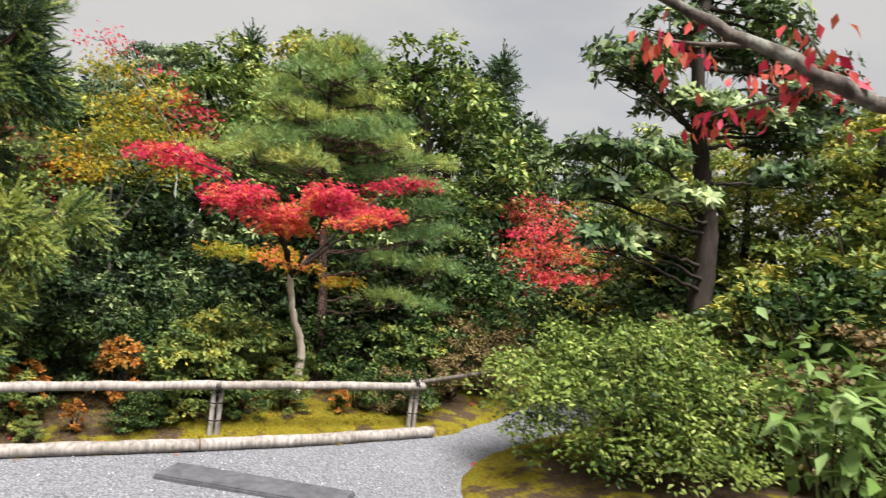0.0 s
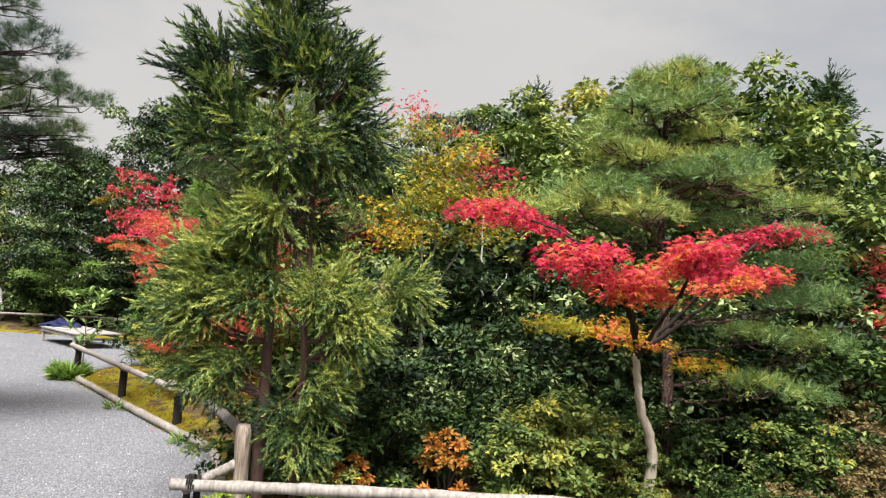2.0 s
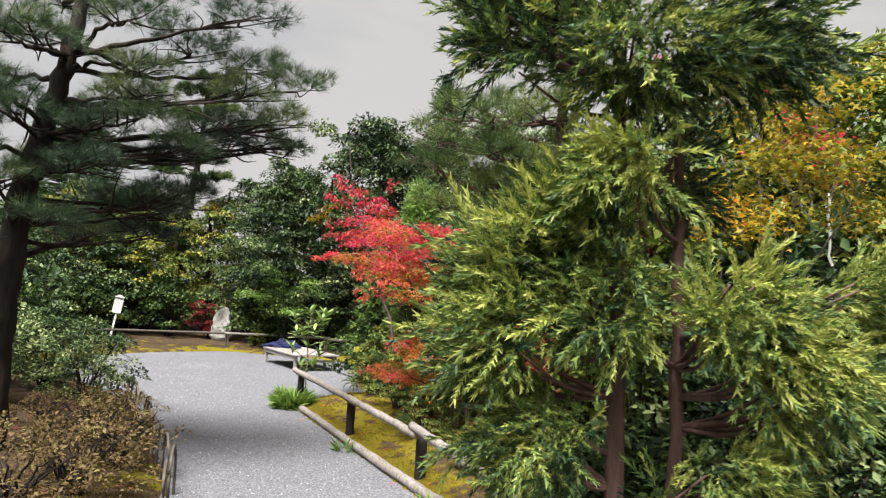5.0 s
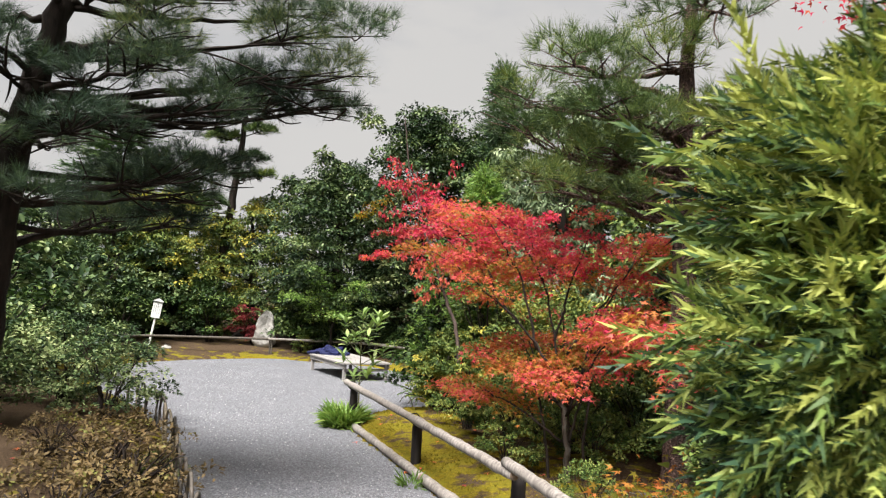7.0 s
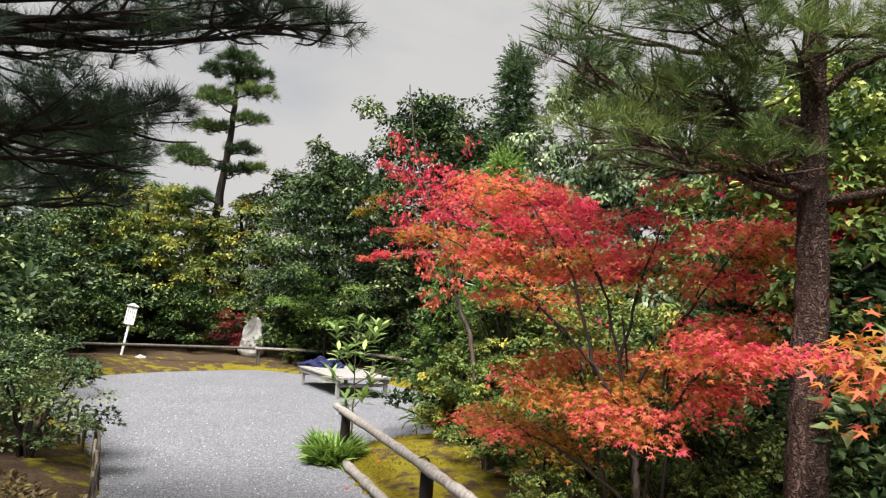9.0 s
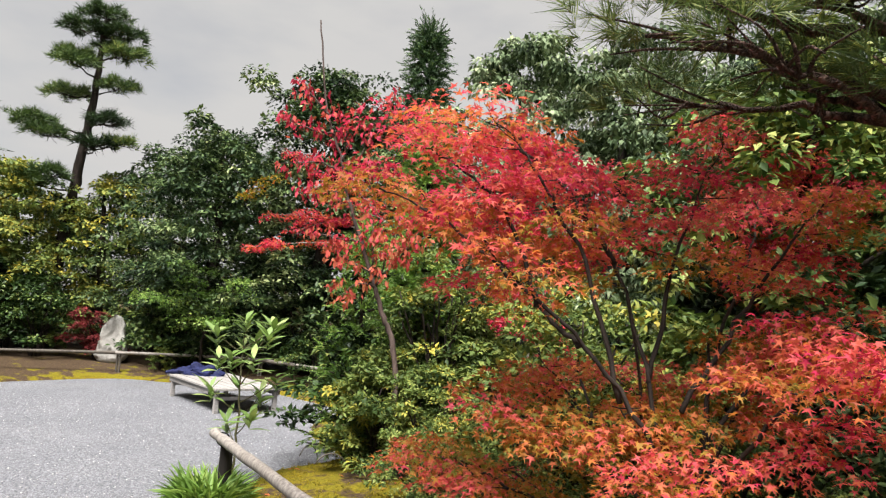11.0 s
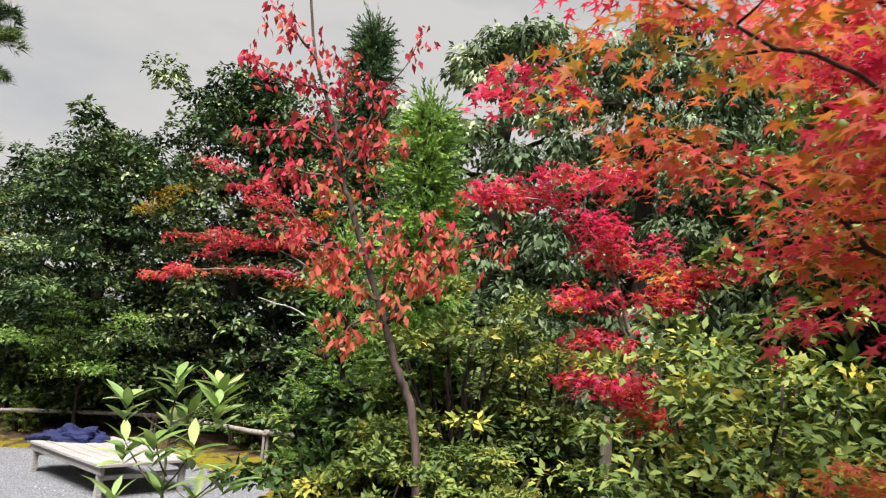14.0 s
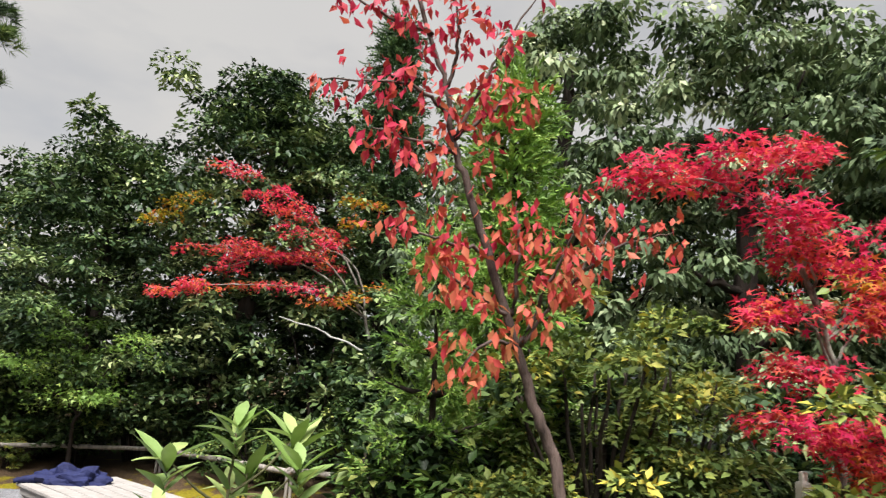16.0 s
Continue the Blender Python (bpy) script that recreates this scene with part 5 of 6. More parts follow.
# ---- the large scarlet maple beside the path ----
Z0 = gz(2.24, 5.35)
maple("scarlet_maple", (2.24, 5.35, Z0), [(2.26, 5.4, Z0 - 0.1), (2.22, 5.36, 0.5), (2.18, 5.36, 0.9)],
      [[(2.2, 5.36, 0.85), (1.85, 5.4, 1.37), (1.43, 5.45, 1.72), (1.15, 5.5, 1.92), (0.76, 5.62, 2.1)],
       [(1.95, 5.4, 1.22), (1.78, 5.5, 1.84), (1.6, 5.52, 2.15), (1.4, 5.6, 2.4)],
       [(2.16, 5.4, 0.92), (2.05, 5.6, 1.6), (1.9, 5.85, 2.1), (1.75, 6.1, 2.45)],
       [(2.2, 5.36, 0.7), (2.5, 5.7, 1.5), (2.8, 6.0, 2.0), (3.0, 6.3, 2.35)],
       [(1.78, 5.42, 1.43), (1.6, 5.7, 1.65), (1.35, 6.0, 1.95), (1.0, 6.2, 2.2)],
       [(1.6, 5.43, 1.58), (1.5, 5.5, 1.9), (1.3, 5.6, 2.15), (0.95, 5.78, 2.35)],
       [(2.18, 5.36, 0.5), (1.8, 5.7, 0.72), (1.45, 6.1, 0.8), (1.15, 6.5, 0.8)],
       [(1.95, 5.58, 0.64), (1.9, 5.9, 0.66), (1.6, 6.4, 0.74), (1.0, 6.8, 0.72)],
       [(2.2, 5.36, 0.6), (2.1, 5.45, 1.0), (1.95, 5.52, 1.2)],
       [(2.22, 5.34, 0.8), (2.45, 5.05, 1.3), (2.7, 4.78, 1.46)],
       [(2.24, 5.36, 0.5), (2.4, 5.9, 1.0), (2.3, 6.3, 1.2), (2.1, 6.6, 1.28)],
       [(2.1, 5.5, 1.3), (2.25, 5.6, 1.9), (2.45, 5.6, 2.4)],
       [(2.2, 5.36, 0.7), (1.95, 5.8, 1.1), (1.75, 6.2, 1.35)],
       [(2.22, 5.4, 0.7), (2.6, 5.7, 1.2), (2.85, 5.9, 1.5)],
       [(2.15, 5.45, 0.8), (1.75, 5.6, 1.05), (1.5, 5.78, 1.18)],
       [(2.2, 5.4, 1.2), (2.6, 5.5, 1.8), (2.95, 5.55, 2.25)],
       [(2.2, 5.4, 1.0), (2.65, 5.45, 1.45), (3.0, 5.45, 1.62)],
       [(2.0, 5.68, 1.8), (1.75, 5.85, 2.2), (1.5, 6.0, 2.4), (1.1, 6.1, 2.52)]],
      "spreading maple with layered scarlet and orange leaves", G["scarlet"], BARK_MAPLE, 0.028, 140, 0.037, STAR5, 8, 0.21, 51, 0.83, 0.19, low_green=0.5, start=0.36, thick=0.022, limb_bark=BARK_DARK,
      extra=[((2.1, 5.02, 1.1), 0.85), ((2.32, 5.08, 1.08), 0.8), ((1.95, 4.98, 1.06), 0.7), ((2.5, 5.0, 1.14), 0.85), ((2.66, 5.05, 1.24), 0.8), ((2.2, 4.9, 0.98), 0.75), ((2.0, 5.2, 0.95), 0.55), ((2.35, 4.7, 1.52), 0.75), ((2.47, 4.65, 1.48), 0.8), ((2.62, 4.6, 1.45), 0.82), ((2.78, 4.55, 1.47), 0.8), ((2.94, 4.5, 1.46), 0.8), ((3.06, 4.5, 1.42), 0.65)])
for k, (bx, by, tx, ty, tz) in enumerate(((2.36, 5.42, 2.45, 5.7, 1.3), (2.12, 5.48, 1.9, 5.8, 1.1), (2.3, 5.55, 2.2, 6.0, 1.4))):
    st = thing("maple_stem", pose(bx, by, gz(bx, by)), "slim grey maple stem rising beside the main trunk", "tree stem")
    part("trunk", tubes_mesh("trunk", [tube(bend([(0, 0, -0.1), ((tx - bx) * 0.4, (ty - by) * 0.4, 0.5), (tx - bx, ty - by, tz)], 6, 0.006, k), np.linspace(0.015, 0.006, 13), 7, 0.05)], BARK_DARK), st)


# ---- cherry, small maples and shrubs behind the fence end ----
def cherry():
    base = (1.1, 8.45, gz(1.1, 8.45))
    rng = np.random.default_rng(61)
    ob = thing("cherry_tree", pose(*base), "slim young cherry with sparse orange and red leaves", "cherry tree")
    o = np.array(base)
    trunk = bend(np.array([(1.12, 8.45, 0.1), (1.05, 8.45, 1.13), (0.92, 8.45, 1.5), (0.84, 8.45, 1.73), (0.65, 8.45, 2.23), (0.52, 8.45, 2.55), (0.48, 8.45, 2.78), (0.31, 8.45, 3.25), (0.2, 8.45, 4.0)]) - o, 8, 0.003, 2)
    tubes = [tube(trunk, np.linspace(0.027, 0.006, len(trunk)), 9, 0.05, 3)]
    limbs = [[(0.84, 8.45, 1.73), (1.02, 8.4, 1.98), (1.2, 8.38, 2.25)], [(0.95, 8.42, 1.9), (1.2, 8.4, 2.15), (1.5, 8.4, 2.27)], [(0.84, 8.45, 1.73), (0.95, 8.35, 2.05), (1.05, 8.3, 2.3)], [(0.8, 8.45, 1.85), (0.8, 8.38, 2.1), (0.76, 8.35, 2.3)],
             [(0.52, 8.45, 2.55), (0.66, 8.4, 2.9), (0.88, 8.4, 3.36)], [(0.5, 8.45, 2.65), (0.3, 8.4, 2.74), (-0.03, 8.4, 2.7)], [(0.55, 8.45, 2.5), (0.35, 8.38, 2.5), (0.15, 8.35, 2.52)], [(0.7, 8.45, 2.1), (0.5, 8.36, 2.12), (0.3, 8.34, 2.14)],
             [(0.84, 8.45, 1.73), (0.68, 8.36, 1.72), (0.57, 8.34, 1.6)], [(0.8, 8.45, 1.85), (0.62, 8.36, 1.92), (0.48, 8.34, 2.0)], [(0.4, 8.45, 3.0), (0.2, 8.4, 3.02), (-0.05, 8.4, 3.12)], [(0.48, 8.45, 2.78), (0.5, 8.4, 3.0), (0.45, 8.38, 3.2)], [(0.52, 8.45, 2.55), (0.68, 8.4, 2.7), (0.78, 8.38, 2.8)], [(0.35, 8.45, 3.15), (0.2, 8.4, 3.3), (0.05, 8.4, 3.45)]]
    P, D = [], []
    for k, l in enumerate(limbs):
        line = bend(np.array(l) - o, 8, 0.004, 70 + k)
        tubes.append(tube(line, np.linspace(0.010, 0.003, len(line)), 6))
        for j in range(20):
            node = line[rng.integers(4, len(line))] + rng.normal(size=3) * [0.06, 0.06, 0.045]
            for q in range(5):
                P.append(node + rng.normal(size=3) * 0.022)
                D.append(rng.normal(size=3) * 0.45 + [0, 0, -0.85])
    for j in range(130):
        p = trunk[rng.integers(30, 54)]
        P.append(p + rng.normal(size=3) * 0.09)
        D.append(rng.normal(size=3) * 0.45 + [0, 0, -0.8])
    part("trunk", tubes_mesh("trunk", tubes, bark_material("cherry_bark", (0.03, 0.022, 0.02), (0.16, 0.115, 0.10), 16)), ob)
    P, D = np.array(P), np.array(D)
    tint = 0.6 + 0.2 * (P[:, 2] - 1.6) + 0.05 * rng.normal(size=len(P))
    part("crown", leaves("crown", P, D, ball(len(P), rng), rng.uniform(0.042, 0.072, len(P)), OVAL, G["cherry"], tint), ob)


cherry()
Z0 = gz(2.25, 8.7)
maple("crimson_maple", (2.42, 8.6, Z0), [(2.42, 8.6, Z0 - 0.1), (2.38, 8.5, 1.3), (2.28, 8.42, 1.75), (2.15, 8.4, 2.1)],
      [[(2.2, 8.4, 2.0), (2.0, 8.4, 2.35), (1.8, 8.42, 2.58), (1.72, 8.42, 2.7)], [(2.0, 8.4, 2.35), (1.75, 8.4, 2.5), (1.5, 8.4, 2.53), (1.28, 8.42, 2.5)], [(1.9, 8.4, 2.45), (2.02, 8.4, 2.62), (2.26, 8.4, 2.76)],
       [(2.2, 8.4, 2.0), (2.12, 8.36, 2.2), (1.98, 8.34, 2.28)], [(2.15, 8.4, 2.1), (2.06, 8.34, 2.34), (2.0, 8.32, 2.45)], [(2.3, 8.42, 1.7), (2.1, 8.36, 1.96), (1.82, 8.34, 1.98)], [(2.36, 8.46, 1.45), (2.2, 8.36, 1.7), (2.04, 8.32, 1.72)],
       [(2.38, 8.5, 1.2), (2.15, 8.35, 1.45), (1.82, 8.3, 1.5)], [(2.38, 8.5, 1.2), (2.25, 8.3, 1.42), (2.1, 8.25, 1.5)], [(2.38, 8.5, 1.1), (2.36, 8.35, 1.25), (2.34, 8.3, 1.34)],
       [(2.25, 8.42, 1.85), (2.42, 8.4, 2.1), (2.52, 8.4, 2.32)], [(2.25, 8.42, 1.85), (2.5, 8.4, 2.05), (2.75, 8.4, 2.18)], [(2.28, 8.42, 1.75), (2.45, 8.4, 1.95), (2.65, 8.4, 2.0)]],
      "small crimson maple behind the white marker post", G["crimson"], BARK_GREY, 0.02, 50, 0.046, STAR5, 6, 0.11, 52, 0.82, 0.12, low_green=0.12, start=0.5, thick=0.035)
Z0 = gz(3.4, 8.1)
side_maple = maple("crimson_maple", (3.5, 8.2, Z0), [(3.5, 8.2, Z0 - 0.1), (3.5, 8.2, 1.2), (3.45, 8.1, 1.9)],
      [[(3.45, 8.1, 1.7), (3.2, 8.0, 2.2), (2.9, 7.8, 2.3)], [(3.45, 8.1, 1.8), (3.4, 7.9, 2.6), (3.2, 7.7, 3.0)], [(3.45, 8.1, 1.9), (3.7, 8.0, 2.6), (3.9, 7.9, 3.0)], [(3.45, 8.1, 1.5), (3.2, 7.8, 1.9), (3.1, 7.5, 2.0)], [(3.45, 8.1, 1.8), (3.0, 7.9, 2.6), (2.6, 7.8, 3.2)]],
      "red maple with fine layered leaves above the shrubs", G["crimson"], BARK_GREY, 0.035, 150, 0.052, STAR5, 7, 0.26, 53, 0.70, 0.13, start=0.45)
side_maple.matrix_basis = Matrix.Translation((0.9, 0.1, 0)) @ side_maple.matrix_basis
Z0 = gz(-0.5, 15.5)
maple("crimson_maple", (1.25, 15.4, Z0), [(1.25, 15.4, Z0 - 0.1), (1.18, 15.3, 1.7), (1.0, 15.3, 2.5)],
      [[(1.0, 15.3, 2.5), (0.8, 15.3, 3.1), (0.15, 15.3, 3.4), (-0.6, 15.3, 3.9), (-1.25, 15.3, 4.6)],
       [(1.0, 15.3, 2.5), (0.3, 15.2, 2.95), (-0.6, 15.1, 3.2), (-1.5, 15.0, 3.1)],
       [(1.0, 15.3, 2.4), (0.3, 15.0, 2.7), (-0.9, 14.9, 2.65), (-1.8, 14.9, 2.5)],
       [(0.9, 15.3, 2.8), (0.6, 15.3, 3.3), (0.2, 15.3, 3.7), (-0.5, 15.2, 4.2)],
       [(1.0, 15.3, 2.4), (0.4, 15.2, 3.1), (-0.3, 15.1, 3.1), (-0.9, 15.0, 2.9)]],
      "maple with crimson sprays against dark evergreens", G["crimson"], BARK_GREY, 0.04, 105, 0.06, STAR3, 7, 0.23, 54, 0.74, 0.12, start=0.4, thick=0.03,
      extra=[((0.35, 15.1, 2.6), 0.22), ((0.6, 15.1, 2.62), 0.3), ((0.85, 15.1, 2.7), 0.25), ((1.15, 15.1, 2.83), 0.3), ((0.7, 15.3, 4.1), 0.12), ((1.0, 15.3, 4.05), 0.18), ((0.75, 15.3, 3.77), 0.2), ((-1.7, 15.5, 3.82), 0.12), ((-1.95, 15.5, 3.55), 0.1), ((-1.45, 15.5, 3.95), 0.16), ((-1.75, 15.5, 3.65), 0.14)])
snag = thing("bare_branch", pose(1.05, 15.0, gz(1.05, 15.0)), "bare grey leaning stem with a long dead branch", "branch")
part("stem", tubes_mesh("stem", [tube(bend([(0.05, 0, -0.1), (0.02, 0, 0.9), (0, 0, 1.65), (-0.53, -0.05, 1.92), (-1.2, -0.1, 2.12)], 6, 0.01, 4), np.linspace(0.028, 0.008, 25), 7, 0.05)], BARK_WHITE), snag)
green = maple("green_maple", (-2.6, 15.9, Z0), [(-2.6, 15.9, Z0 - 0.1), (-2.6, 15.8, 0.7), (-2.55, 15.8, 1.1)],
      [[(-2.55, 15.8, 0.9), (-2.2, 15.5, 1.5), (-1.8, 15.3, 1.9)], [(-2.55, 15.8, 1.0), (-2.7, 15.5, 1.7), (-2.8, 15.3, 2.2)], [(-2.55, 15.8, 0.9), (-3.1, 15.6, 1.3), (-3.5, 15.4, 1.6)], [(-2.55, 15.8, 0.8), (-2.4, 15.3, 1.1), (-2.3, 15.1, 1.2)]],
      "small maple still green in flat layered sprays", G["grass"], BARK_DARK, 0.03, 95, 0.06, STAR3, 7, 0.3, 57, 0.42, 0.14, start=0.35, thick=0.03)


def sapling():
    """A young laurel: stem, twigs and large separate leaves in whorls."""
    base = (-0.2, 8.42, gz(-0.2, 8.42))
    rng = np.random.default_rng(71)
    ob = thing("laurel_sapling", pose(*base), "young laurel sapling with long glossy leaves behind the fence post", "sapling")
    stem = bend([(0, 0, -0.05), (0.02, 0, 0.5), (0.0, 0.01, 1.0), (0.01, 0, 1.4)], 8, 0.003, 1)
    tubes = [tube(stem, np.linspace(0.012, 0.004, len(stem)), 7)]
    tips = [(np.array([0.01, 0, 1.42]), 10), (stem[20], 6), (stem[14], 4)]
    for k, (z, a, ln) in enumerate(((0.75, 0.3, 0.28), (0.85, 2.5, 0.3), (0.95, 4.6, 0.26), (1.05, 1.4, 0.26), (1.15, 3.5, 0.22), (0.5, 5.3, 0.25), (0.42, 2.2, 0.2), (1.1, 5.6, 0.28), (0.62, 1.0, 0.24), (0.68, 3.9, 0.26), (0.9, 5.2, 0.3), (1.2, 0.6, 0.24))):
        s = np.array([0.01, 0, z])
        e = s + np.array([math.cos(a) * ln, math.sin(a) * ln, ln * 0.75])
        tubes.append(tube(bend([s, 0.5 * (s + e) - [0, 0, 0.02], e], 4), np.linspace(0.006, 0.003, 9), 5))
        tips.append((e, 11))
    green_bark = bark_material("sapling_bark", (0.06, 0.06, 0.03), (0.16, 0.15, 0.08), 20)
    for k, q in enumerate(tubes):
        part("twig" if k else "stem", tubes_mesh("twig", [q], green_bark), ob)
    shared = [leaves("leaf", np.zeros((1, 3)), np.array([[0, 1.0, 0]]), np.array([[0, 0, 1.0]]), np.array([1.0]), LANCE, G["sapling"], np.array([t])) for t in (0.35, 0.5, 0.65, 0.85)]
    for e, count in tips:
        for j in range(count):
            a = j * 2.4 + rng.uniform(-0.3, 0.3)
            up = rng.uniform(5, 60)
            s = rng.uniform(0.13, 0.21)
            p = e - np.array([0, 0, 0.012 * j])
            part("leaf", shared[int(rng.integers(4))], ob, m=pose(p[0], p[1], p[2], up, rng.uniform(-15, 15), math.degrees(a)) @ Matrix.Diagonal((s, s, s, 1)))


sapling()


def grass_tuft(x, y, label, n=240, h=0.28, r=0.16, seed=1):
    rng = np.random.default_rng(seed)
    ob = thing("grass_tuft", pose(x, y, gz(x, y) - 0.01), label, "grass")
    a = rng.uniform(0, 6.28, n)
    rad = np.sqrt(rng.uniform(0, 1, n)) * r
    P = np.stack([np.cos(a) * rad, np.sin(a) * rad, rng.uniform(0, 0.45, n) * h], -1)
    D = np.stack([np.cos(a), np.sin(a), np.full(n, 1.3)], -1) + rng.normal(size=(n, 3)) * 0.55
    shape = (LANCE[0] * np.array([0.42, 1, 1.2]), LANCE[1])
    part("foliage", leaves("foliage", P, D, rng.normal(size=(n, 3)) * 0.3 + [0, 0, 1.0], h * rng.uniform(0.35, 0.75, n), shape, G["grass"]), ob)
    return ob


g1 = grass_tuft(-0.24, 7.92, "bushy green grass tuft at the log end", 900, 0.36, 0.2, 3)
grass_tuft(0.95, 5.55, "small green weed beside the edging log", 90, 0.2, 0.1, 4)
grass_tuft(1.98, 3.75, "small green weed beside the edging log", 90, 0.2, 0.1, 5)
LIME = leaf_material("lime_leaf", [(0.0, (0.10, 0.20, 0.01)), (0.5, (0.26, 0.42, 0.02)), (1.0, (0.42, 0.52, 0.04))], 0.5, 0.35)
shrub("spirea_shrub", place(2.60, 0.80), 0.34, 0.2, "small bright lime green shrub under the rail end", LIME, 9, 60, 55, 0.03, 79, LEAF2, tint=0.62)

# shrubs: one of each kind is built, the rest are copies
S = {}
S["leafy"] = shrub("leafy_shrub", place(1.45, 9.05), 2.0, 0.6, "tall thin shrub with small green and yellowing leaves", G["light"], 12, 120, 50, 0.058, 80, OVAL, tint=0.52, spread=0.18)
S["pale"] = shrub("andromeda_shrub", place(1.0, 8.65), 1.05, 0.48, "pale green leafy shrub with yellowing tips", G["light"], 9, 60, 75, 0.052, 81, OVAL, tint=0.58, spread=0.18)
S["glossy"] = shrub("glossy_shrub", place(2.3, 7.5), 1.62, 0.72, "broad-leaved green shrub with some yellow leaves", G["light"], 11, 150, 62, 0.062, 82, OVAL, tint=0.52, spread=0.16)
S["darkgloss"] = shrub("camellia_shrub", place(4.3, 2.3), 1.2, 0.62, "dark glossy evergreen shrub in the shade", G["dark"], 8, 64, 52, 0.07, 83, LEAF2, tint=0.52, spread=0.18)
S["green"] = shrub("green_shrub", place(5.0, 1.5), 0.95, 0.55, "mid green leafy shrub below the trees", G["mid"], 8, 60, 50, 0.06, 84, LEAF2, tint=0.4, spread=0.18)
S["yellow"] = shrub("azalea_shrub", place(4.7, 0.95), 0.75, 0.42, "yellow-green azalea shrub behind the rail", G["light"], 8, 50, 64, 0.05, 85, LEAF2, tint=0.54, spread=0.18)
S["orange"] = shrub("enkianthus_shrub", place(4.08, 1.0), 0.6, 0.2, "small orange-leaved shrub behind the rail", G["orange"], 6, 20, 55, 0.05, 86, LEAF2)
S["bronze"] = shrub("bronze_shrub", place(-0.66, 3.85), 0.6, 0.55, "low bronze-brown shrub with thin twigs", G["brown"], 26, 40, 55, 0.038, 87, LEAF2)
S["hedge"] = shrub("clipped_bush", place(7.2, -1.85), 1.08, 1.0, "large rounded light green clipped bush beside the path", G["bush"], 14, 320, 70, 0.052, 88, OVAL, tint=0.4, spread=0.2)
S["round"] = shrub("rounded_bush", place(-2.55, 6.65), 0.98, 0.62, "rounded dark green bush at the path edge", G["dark"], 10, 90, 70, 0.045, 89, LEAF2, tint=0.6)
S["reddwarf"] = shrub("red_dwarf_maple", place(-4.95, 16.9), 1.05, 0.62, "low dark red dwarf maple beside the stone", leaf_material("dull_red_leaf", [(0.0, (0.06, 0.02, 0.015)), (0.5, (0.22, 0.035, 0.04)), (1.0, (0.36, 0.06, 0.07))], 0.5, 0.3), 8, 34, 80, 0.07, 90, STAR3)
S["fine"] = shrub("fine_leaved_shrub", place(3.0, 6.6), 0.8, 0.5, "fine-leaved green shrub under the maple", G["mid"], 8, 50, 80, 0.038, 91, LEAF2, tint=0.62, spread=0.18)
S["dead"] = shrub("russet_shrub", place(8.0, 1.7), 0.9, 0.55, "russet and green shrub beyond the rail", G["brown"], 10, 40, 80, 0.05, 92, LEAF2, tint=0.6)
